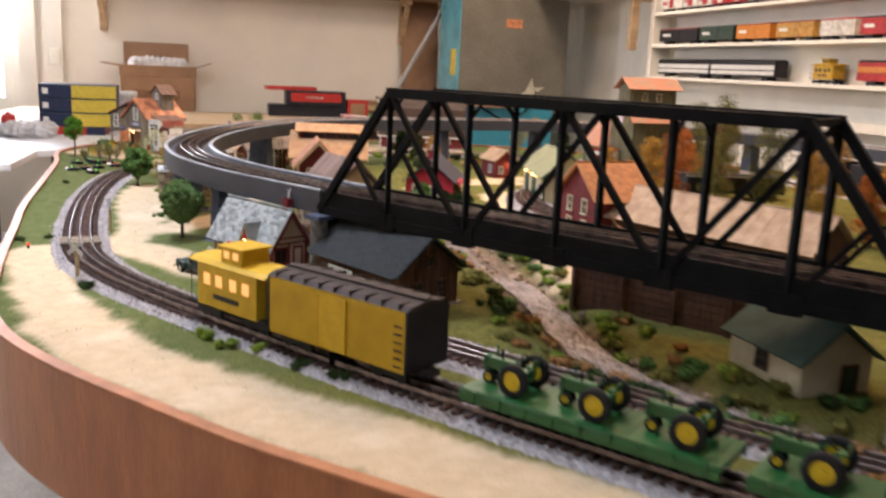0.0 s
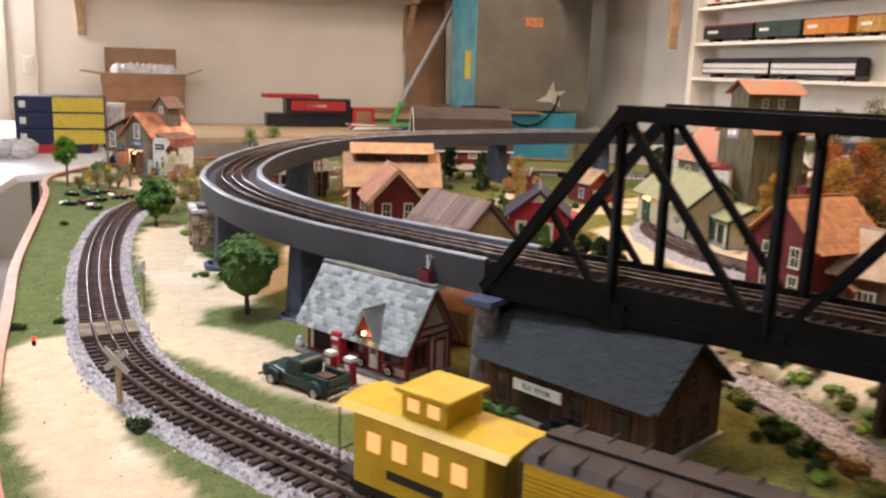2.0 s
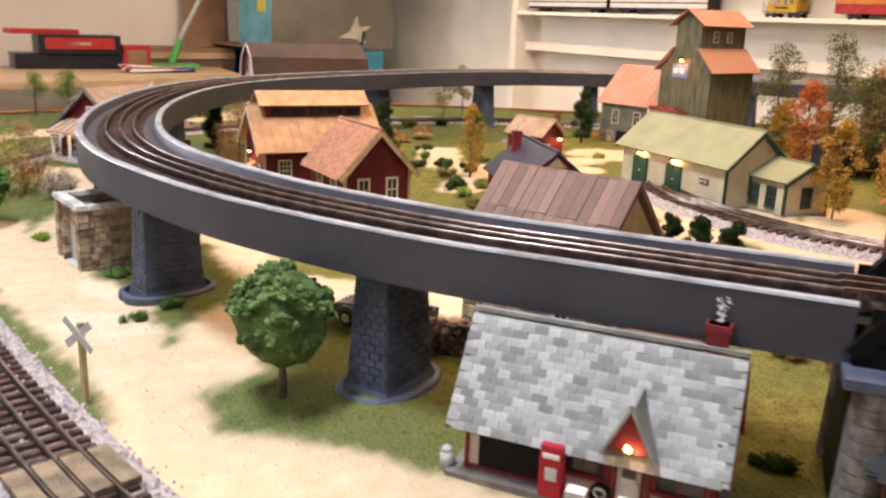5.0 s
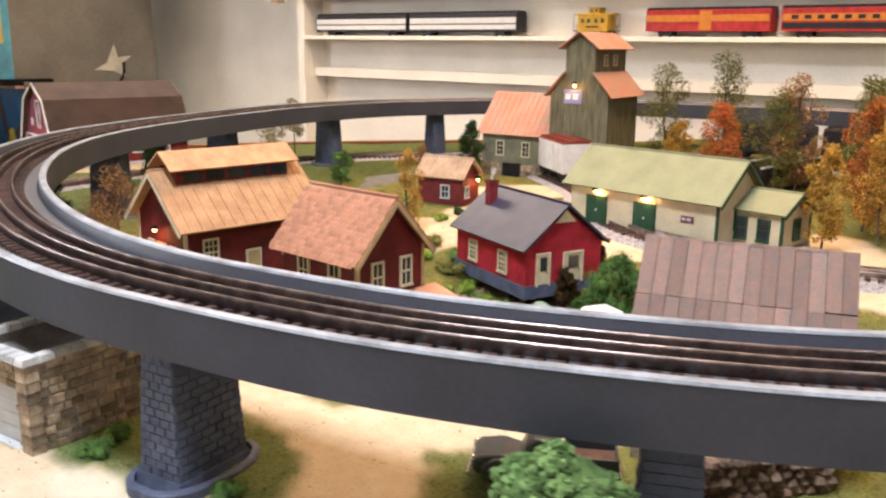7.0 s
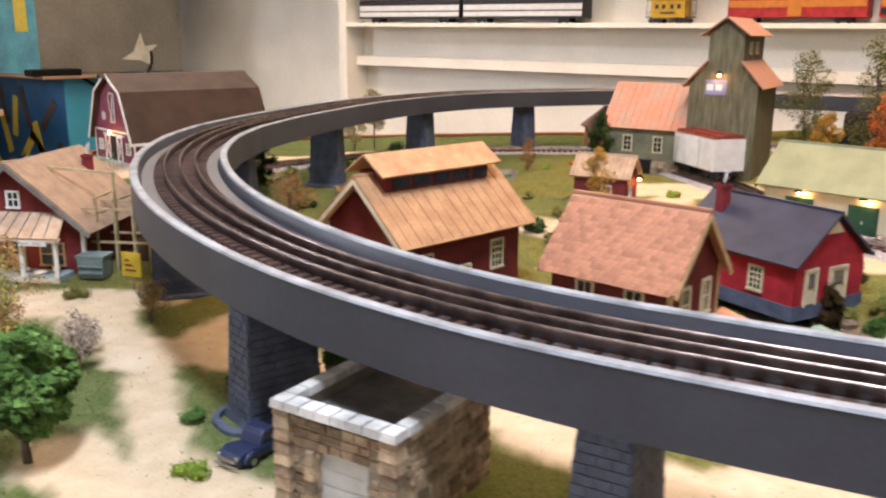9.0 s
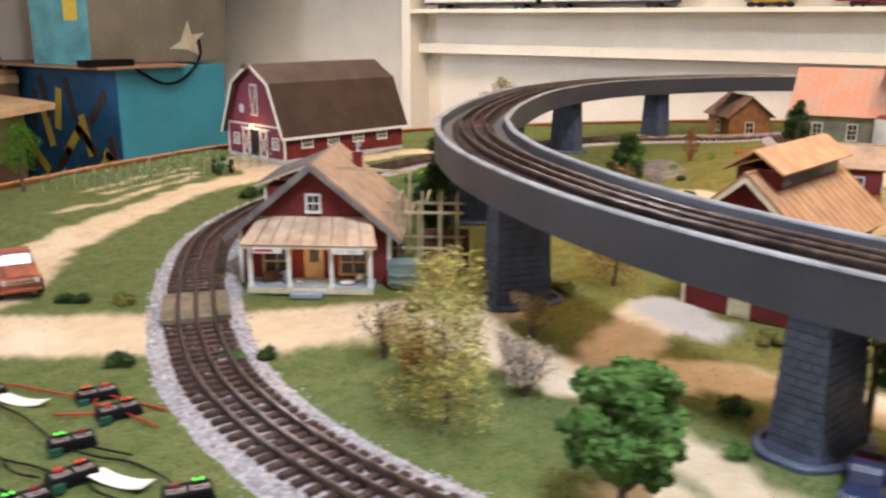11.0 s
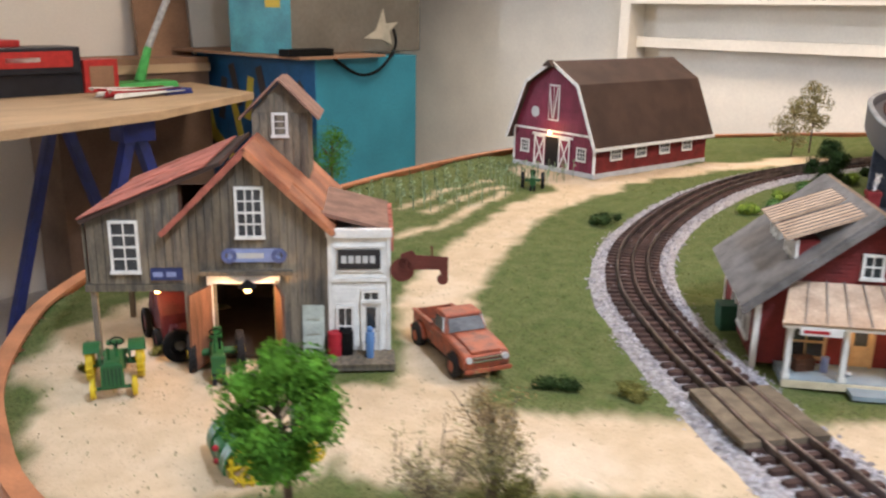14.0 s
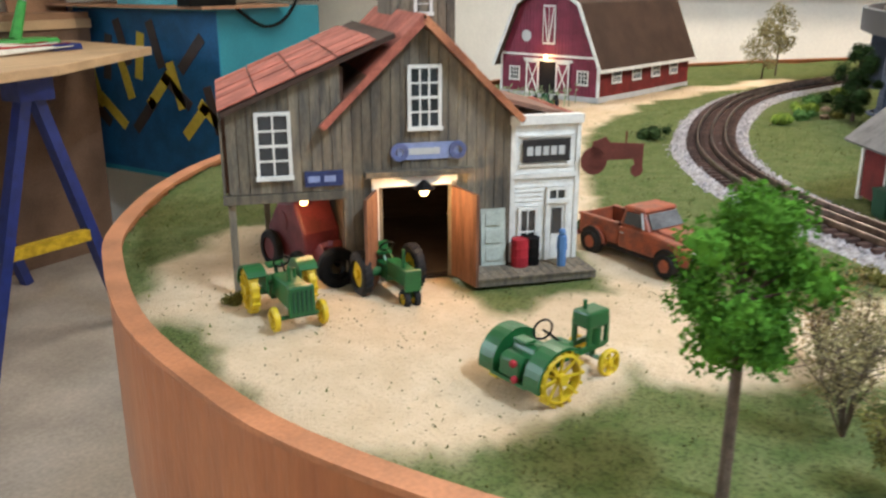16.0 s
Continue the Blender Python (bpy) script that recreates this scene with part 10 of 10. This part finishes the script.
def bush(x, y, rad, leaf, seed=0, flat=0.75, n=7, label="", foam=True, z=None):
    rng = random.Random(seed * 31 + 7)
    r = thing("model_bush", pose(x, y, gz(x, y) if z is None else z), label or "low clump of model foliage", "bush")
    g = Geo()
    for k in range(n):
        a, d = rng.uniform(0, 6.283), rad * rng.uniform(0, 0.75)
        c = Vector((d * math.cos(a), d * math.sin(a), rad * flat * rng.uniform(0.25, 0.6)))
        q = rad * rng.uniform(0.35, 0.55)
        if foam:
            g.blob(c, q * 0.66, 0.7, seed + k, 7, 5, 0.8)
        leaves(g, rng, c, q * 1.1, 110, 0.0019, 0.8)
    g.part("foliage", LEAF[leaf], r)


def weed(x, y, h, leaf, seed=0, n=16, spread=0.5):
    rng = random.Random(seed * 13 + 3)
    r = thing("dry_weed", pose(x, y, gz(x, y)), "sparse dry weed with thin branching stems", "weed")
    st, fo = Geo(), Geo()
    for k in range(n):
        a, d = rng.uniform(0, 6.283), h * spread * rng.uniform(0.1, 1)
        tip = Vector((d * math.cos(a), d * math.sin(a), h * rng.uniform(0.45, 1.0)))
        m = Vector((tip.x * 0.35, tip.y * 0.35, tip.z * 0.5))
        st.rod((0, 0, -0.002), m, 0.0006, 0.0005, 4).rod(m, tip, 0.0005, 0.0002, 4)
        for q in range(6):
            b0 = m.lerp(tip, rng.uniform(0.0, 0.95))
            c = b0 + Vector((rng.uniform(-1, 1), rng.uniform(-1, 1), rng.uniform(-0.2, 1))) * h * 0.15
            st.rod(b0, c, 0.00035, 0.00015, 4)
            leaves(fo, rng, c, h * 0.10, 26, 0.0019)
    tagged(st.part("stem_rest", BARK, r), kind="stuff")
    tagged(fo.part("foliage", LEAF[leaf], r), kind="stuff")


foam_tree(0.366, 1.951, 0.105, "foam", 0.385, 0.29, 1, "light green foam model tree beside the viaduct pier")
foam_tree(0.229, 2.592, 0.100, "green", 0.36, 0.16, 2, "dense mid-green model tree beside the track", True)
tree(-0.005, 3.165, 0.122, "bright", 0.25, 0.56, 1.3, 3, True, "bright green model tree with a bare slender trunk", 0.75, 0.0027)
tree(0.545, 3.775, 0.112, "bright", 0.30, 0.42, 1.3, 4, False, "green model tree by the layout edge")
tree(0.470, 3.795, 0.105, "bright", 0.26, 0.5, 1.0, 14, False, "green model tree by the layout edge")
tree(0.262, 2.738, 0.122, "yellow", 0.38, 0.08, 1.1, 5, False, "feathery yellow-green autumn model tree", 0.4, 0.0030)
tree(0.305, 2.775, 0.110, "straw", 0.32, 0.08, 1.0, 15, False, "feathery golden autumn model tree", 0.4, 0.0028)
tree(0.688, 3.054, 0.100, "dark", 0.30, 0.12, 1.5, 6, True, "dense dark green model tree behind the store")
tree(0.412, 2.497, 0.094, "dark", 0.36, 0.48, 0.7, 71, True, "gnarled dark green model tree beneath the viaduct", 1.3)
tree(0.995, 2.93, 0.105, "dark", 0.26, 0.12, 1.3, 7, True, "dense dark green model tree inside the loop")
tree(0.633, 2.782, 0.125, "rust", 0.32, 0.12, 1.4, 8, False, "rusty brown feathery autumn model tree behind the works", 0.6)
tree(0.950, 2.560, 0.125, "gold", 0.17, 0.12, 1.4, 9, False, "narrow golden autumn model tree", 0.6)
tree(1.40, 2.79, 0.115, "dark", 0.26, 0.12, 1.5, 10, True, "dark green model tree beside the elevator")
tree(1.30, 3.05, 0.075, "green", 0.4, 0.2, 1.0, 11, True, "green model tree near the far piers")
tree(1.52, 3.016, 0.065, "rust", 0.24, 0.1, 1.0, 18, False, "small tan model tree near the far piers", 0.6)
tree(1.505, 3.50, 0.112, "paleolive", 0.36, 0.28, 0.8, 16, False, "sparse pale model tree by the far edge", 0.5, 0.0046)
tree(1.56, 3.485, 0.140, "paleolive", 0.22, 0.42, 0.8, 17, False, "sparse pale model tree by the far edge", 0.5, 0.0046)
rt = random.Random(21)
for k, (x, y, h, lf) in enumerate(((1.675, 2.514, 0.225, "olive"), (1.688, 2.397, 0.245, "olive"), (1.536, 2.348, 0.165, "scarlet"), (1.628, 2.461, 0.115, "gold"), (1.554, 2.253, 0.185, "olive"), (1.575, 2.225, 0.21, "rust"),
                                   (1.216, 2.073, 0.135, "gold"), (1.29, 2.02, 0.165, "gold"), (1.36, 2.06, 0.19, "orange"), (1.50, 2.10, 0.215, "olive"), (1.62, 2.10, 0.21, "olive"), (1.75, 2.05, 0.18, "gold"), (1.62, 1.95, 0.15, "gold"), (1.85, 1.95, 0.18, "gold"), (1.95, 1.8, 0.19, "olive"), (1.72, 1.78, 0.15, "gold"), (1.60, 1.75, 0.14, "orange"),
                                   (2.08, 2.1, 0.17, "gold"), (2.05, 1.6, 0.20, "dark"), (1.85, 1.55, 0.19, "dark"), (1.68, 1.5, 0.16, "olive"), (2.12, 1.9, 0.2, "olive"), (2.1, 1.4, 0.2, "gold"))):
    tree(x, y, h, lf, 0.22, 0.15, 1.4, 30 + k, lf == "dark", "", 0.4, 0.0040)
for k, (x, y) in enumerate(((0.866, 2.045), (0.878, 2.013), (0.890, 1.975))):
    tree(x, y, 0.088, "dark", 0.20, 0.45, 1.2, 60 + k, True, "round dark clipped tree in front of the schoolhouse")
tree(0.843, 2.174, 0.085, "green", 0.34, 0.25, 1.6, 64, True, "bushy green model tree in the town")
tree(0.862, 2.155, 0.050, "green", 0.4, 0.2, 1.0, 65, True, "small green model tree in the town")
tree(0.822, 2.196, 0.040, "green", 0.4, 0.2, 1.0, 66, True, "small green model tree in the town")
tree(0.877, 2.258, 0.050, "maroon", 0.30, 0.25, 1.2, 67, True, "round dark clipped tree by the schoolhouse")
tree(0.935, 2.249, 0.045, "maroon", 0.30, 0.25, 1.2, 68, True, "round dark clipped tree by the schoolhouse")
tree(1.004, 3.262, 0.105, "dark", 0.28, 0.12, 1.6, 69, True, "dense dark green model tree behind the store")
for k, (x, y, rad, lf) in enumerate(((0.197, 3.018, 0.017, "dark"), (0.271, 2.929, 0.014, "dark"), (0.255, 2.945, 0.013, "green"), (0.273, 3.19, 0.013, "dark"), (0.263, 3.203, 0.013, "dark"), (0.29, 3.147, 0.014, "olive"), (0.742, 3.452, 0.022, "dark"),
                                     (0.423, 1.378, 0.016, "lime"), (0.448, 1.338, 0.016, "lime"), (0.482, 1.322, 0.016, "lime"), (0.524, 1.262, 0.015, "dark"), (0.556, 1.222, 0.014, "dark"), (0.258, 1.613, 0.015, "dark"),
                                     (0.355, 2.315, 0.018, "green"), (0.325, 2.30, 0.016, "green"), (0.35, 2.19, 0.015, "green"), (0.285, 2.492, 0.015, "lime"), (0.335, 2.56, 0.014, "green"), (0.31, 2.16, 0.012, "green"),
                                     (0.565, 1.60, 0.018, "lime"), (0.585, 1.585, 0.016, "green"), (0.55, 1.625, 0.015, "green"), (0.615, 1.57, 0.016, "green"), (0.60, 1.70, 0.016, "dark"),
                                     (0.715, 2.30, 0.016, "lime"), (0.745, 2.29, 0.015, "lime"), (0.77, 2.27, 0.014, "green"), (0.70, 2.24, 0.013, "lime"), (0.405, 3.135, 0.012, "olive"), (0.10, 3.47, 0.010, "olive"), (0.045, 3.475, 0.009, "olive"),
                                     (0.69, 1.40, 0.015, "green"), (0.80, 2.37, 0.016, "lime"), (0.13, 2.45, 0.012, "dark"), (0.06, 2.62, 0.010, "dark"), (0.105, 1.93, 0.010, "dark"), (0.15, 1.95, 0.008, "dark"), (0.44, 2.90, 0.016, "olive"), (0.395, 2.58, 0.014, "dark"), (0.30, 3.36, 0.01, "dark"))):
    bush(x, y, rad, lf, k, 0.75, 7)
rs = random.Random(9)
spath = spline([(x, y, 0) for x, y in STREAM], 0.03)
for k, p in enumerate(spath):
    for s in (-1, 1):
        for q in range(2 if p.y < 1.95 else 1):
            bush(p.x + s * rs.uniform(0.036 + 0.03 * q, 0.062 + 0.035 * q), p.y + rs.uniform(-0.02, 0.02), rs.uniform(0.012, 0.022), rs.choice(("olive", "lime", "dark", "olive", "rust", "green")), 100 + k * 4 + s + 2 * q, 0.7, 6)
for k, (x, y, rad, lf) in enumerate(((0.94, 3.34, 0.020, "lime"), (1.0, 3.325, 0.022, "green"), (1.06, 3.335, 0.022, "lime"), (1.153, 3.34, 0.022, "green"), (1.214, 3.33, 0.022, "dark"), (1.28, 3.315, 0.024, "lime"), (1.38, 3.31, 0.024, "dark"), (1.04, 3.285, 0.018, "olive"), (0.80, 2.30, 0.016, "lime"), (0.815, 2.275, 0.015, "green"))):
    bush(x, y, rad, lf, 400 + k, 0.75, 8)
for k, (x, y) in enumerate(((0.80, 2.34), (0.795, 2.325), (0.81, 2.33), (0.785, 2.345), (0.83, 2.305), (0.82, 2.262), (1.02, 3.30), (1.09, 3.31), (1.10, 3.28), (1.2, 3.3))):
    o = Geo().blob((0, 0, 0.002), 0.007 + 0.001 * (k % 3), 0.6, 70 + k, 8, 6, 0.7).part("garden_rock", mat("pale_brown_rock", (0.36, 0.26, 0.18), 0.9, 0.3, 90, 600, 0.4, per_object=0.35), None)
    o.location = (x, y, gz(x, y))
    tagged(o, "pale brown rock in the garden bed", "rock", "garden rocks")
for k, (x, y, rad, lf) in enumerate(((0.961, 2.659, 0.024, "dark"), (0.93, 2.60, 0.022, "olive"), (0.902, 2.527, 0.024, "dark"), (0.88, 2.47, 0.020, "lime"), (0.861, 2.414, 0.022, "olive"), (0.853, 2.378, 0.019, "lime"), (0.975, 2.597, 0.022, "dark"), (0.935, 2.50, 0.020, "olive"), (0.907, 2.434, 0.018, "green"),
                                     (0.82, 2.333, 0.017, "lime"), (0.822, 2.30, 0.016, "green"), (0.838, 2.283, 0.014, "lime"), (0.862, 2.132, 0.022, "green"), (0.896, 2.12, 0.022, "dark"), (0.805, 2.148, 0.018, "dark"),
                                     (1.146, 3.158, 0.026, "rust"), (1.24, 3.19, 0.028, "rust"), (1.191, 3.104, 0.026, "straw"), (1.111, 3.06, 0.024, "rust"), (1.08, 3.12, 0.022, "straw"), (1.05, 2.98, 0.020, "olive"),
                                     (0.58, 2.82, 0.018, "olive"), (0.56, 2.60, 0.016, "olive"), (0.60, 2.50, 0.018, "olive"))):
    bush(x, y, rad, lf, 500 + k, 0.85, 8)
for k in range(26):
    x, y = rs.uniform(0.72, 1.62), rs.uniform(2.55, 3.1)
    bush(x, y, rs.uniform(0.012, 0.022), rs.choice(("olive", "lime", "green", "dark", "orange")), 300 + k, 0.7, 5)
for x, y, h, lf, sd in ((0.068, 3.133, 0.064, "paleolive", 1), (0.142, 3.155, 0.060, "straw", 2), (0.115, 3.135, 0.050, "paleolive", 11), (0.335, 2.852, 0.055, "straw", 3), (0.10, 3.105, 0.04, "olive", 4), (0.334, 2.717, 0.045, "pale", 5), (0.36, 2.74, 0.04, "pale", 8), (0.447, 2.775, 0.05, "straw", 9), (0.03, 3.11, 0.035, "olive", 6), (0.31, 2.80, 0.05, "orange", 7)):
    weed(x, y, h, lf, sd, 15)

# stream water and stones
wfr = frames([Vector((p.x, p.y, -0.014)) for p in spath])
water = Geo()
for p, d, l in wfr:
    n = len(water.v)
    water.v += [tuple(p + l * a) for a in (-0.024, -0.008, 0.008, 0.024)]
for i in range(len(wfr) - 1):
    for j in range(3):
        a = i * 4 + j
        water.f.append((a, a + 4, a + 5, a + 1))
tagged(water.part("water", mat("clear_brown_stream", (0.27, 0.22, 0.20), 0.10, 0.5, 90, 350, 0.9, second=(0.40, 0.33, 0.30), spec=0.7), smooth=True), "shallow stream with a glossy surface", "stream", kind="structure")
pond = Geo().extrude([(1.40 + 0.13 * math.cos(a) + 0.03 * math.cos(3 * a), 3.02 + 0.07 * math.sin(a) + 0.06 * math.cos(a)) for a in [k * math.pi / 14 for k in range(28)]], -0.012, -0.008, "z")
tagged(pond.part("pond", mat("grey_pond_surface", (0.24, 0.22, 0.20), 0.2, 0.3, 60, 400, 0.3)), "still grey pond inside the loop", "pond", kind="structure")
ROCK = mat("pale_brown_rock", (0.36, 0.26, 0.18), 0.9, 0.3, 90, 600, 0.4, per_object=0.35)
for k in range(270):
    i = rs.randrange(len(spath))
    p = spath[i] + Vector((rs.choice((-1, 1, 1)) * abs(rs.gauss(0.028, 0.011)), rs.uniform(-0.02, 0.02), 0))
    o = Geo().blob((0, 0, 0.001), rs.choice((0.003, 0.004, 0.005, 0.006, 0.008, 0.011)) * rs.uniform(0.8, 1.15), 0.6, k, 7, 5, 0.7).part("stream_rock", ROCK, None)
    o.location = (p.x, p.y, gz(p.x, p.y))
    tagged(o, "rounded pale brown rock in the stream bed", "rock", "stream rocks")

# pebbles over the stream bed
bed, rb = Geo(), random.Random(41)
for k in range(7000):
    i = rb.randrange(len(spath) - 1)
    p = spath[i].lerp(spath[i + 1], rb.random()) + Vector((rb.gauss(0, 0.019), 0, 0))
    q, a, z = rb.uniform(0.0008, 0.0024), rb.uniform(0, 6.28), max(gz(p.x, p.y), -0.0142)
    ring = [(p.x + q * math.cos(a + w), p.y + q * math.sin(a + w), z - 0.0003) for w in (0, 1.7, 3.3, 4.8)]
    bed.add(ring + [(p.x + q * 0.2, p.y, z + q * 0.8)], [(0, 1, 4), (1, 2, 4), (2, 3, 4), (3, 0, 4)])
tagged(bed.part("stream_pebbles", mat("pinkish_grey_pebbles", (0.30, 0.235, 0.20), 0.8, 0.3, 60, 500, 0.0, second=(0.13, 0.105, 0.085), island=True, per_object=0.5)), "small pinkish grey pebbles over the stream bed", "gravel", kind="stuff")

# corn field
corn, ends = Geo(), random.Random(2)
for a in range(13):
    for b in range(8):
        x = 0.56 + 0.030 * a + ends.uniform(-0.004, 0.004) + 0.010 * b
        y = 3.775 - 0.019 * b + 0.0022 * a + ends.uniform(-0.003, 0.003)
        if y < 3.58 + 0.10 * (x - 0.55):
            continue
        hh = ends.uniform(0.022, 0.033)
        corn.rod((x, y, gz(x, y)), (x, y, gz(x, y) + hh), 0.0008, 0.0004, 4)
        for q in range(4):
            an, z = ends.uniform(0, 6.28), gz(x, y) + hh * ends.uniform(0.3, 0.95)
            dx, dy = 0.007 * math.cos(an), 0.007 * math.sin(an)
            corn.add([(x, y, z), (x + dx * 0.6 - dy * 0.2, y + dy * 0.6 + dx * 0.2, z + 0.006), (x + dx, y + dy, z + 0.003), (x + dx * 0.6 + dy * 0.12, y + dy * 0.6 - dx * 0.12, z + 0.0035)], [(0, 1, 2, 3)])
tagged(corn.part("corn_crop", leafmat("grey_green_corn", (0.26, 0.33, 0.20), (0.18, 0.24, 0.12))), "rows of small grey-green corn plants", "crop", kind="stuff")

# short turf fibres
tuft, rg = Geo(), np.random.default_rng(11)
N = 52000
X, Y = rg.uniform(-0.07, 1.3, N), rg.uniform(1.2, 3.9, N)
keep = inside(X, Y, OUTLINE)
X, Y = X[keep], Y[keep]
sa, gr, di, wa = masks(X, Y)
away = np.minimum(near(X, Y, MAIN), near(X, Y, SIDING))
ok = (sa < 0.25) & (di < 0.5) & (away > 0.045) | ((sa > 0.6) & (rg.uniform(0, 1, len(X)) < np.where(Y > 3.2, 0.16, 0.05)) & (away > 0.045))
X, Y = X[ok], Y[ok]
Z = height(X, Y)
A, Hh = rg.uniform(0, 6.28, len(X)), rg.uniform(0.0009, 0.0026, len(X))
Lx, Ly = rg.normal(0, 0.0009, len(X)), rg.normal(0, 0.0009, len(X))
Wd = rg.uniform(0.0004, 0.0009, len(X))
V3 = np.stack([np.stack([X - Wd * np.cos(A), Y - Wd * np.sin(A), Z], 1), np.stack([X + Wd * np.cos(A), Y + Wd * np.sin(A), Z], 1), np.stack([X + Lx, Y + Ly, Z + Hh], 1)], 1).reshape(-1, 3)
tuft.v, tuft.f = V3.tolist(), np.arange(len(V3)).reshape(-1, 3).tolist()
tagged(tuft.part("turf", leafmat("turf_fibre", (0.12, 0.155, 0.048), (0.15, 0.145, 0.055))), "short green turf fibres scattered over the ground", "grass", kind="stuff")

# crumbs of earth and foam on the sand
crumb, rq = Geo(), np.random.default_rng(17)
N = 26000
X, Y = rq.uniform(-0.07, 0.75, N), rq.uniform(1.2, 3.75, N)
sa = masks(X, Y)[0]
ok = inside(X, Y, OUTLINE) & (sa > 0.45) & (near(X, Y, MAIN) > 0.05) & (rq.uniform(0, 1, N) < np.clip(0.55 - 0.9 * np.sin(X * 61 + 2 * np.sin(Y * 43)) * np.sin(Y * 57 + 1.3), 0.12, 1) * np.where(Y > 3.2, 0.8, 0.35))
for x, y, z, q in zip(X[ok], Y[ok], height(X[ok], Y[ok]), rq.uniform(0.0004, 0.0011, ok.sum())):
    a = x * 9731 % 6.28
    crumb.add([(x + q * math.cos(a), y + q * math.sin(a), z), (x + q * math.cos(a + 2.2), y + q * math.sin(a + 2.2), z), (x + q * math.cos(a + 4.1), y + q * math.sin(a + 4.1), z), (x, y, z + q * 0.9)], [(0, 1, 3), (1, 2, 3), (2, 0, 3)])
tagged(crumb.part("sand_crumbs", mat("earth_crumbs", (0.26, 0.20, 0.12), 0.9, 0.3, 60, 500, 0.0, second=(0.13, 0.14, 0.06), island=True, per_object=0.5)), "fine brown and green crumbs scattered over the sand", "gravel", kind="stuff")
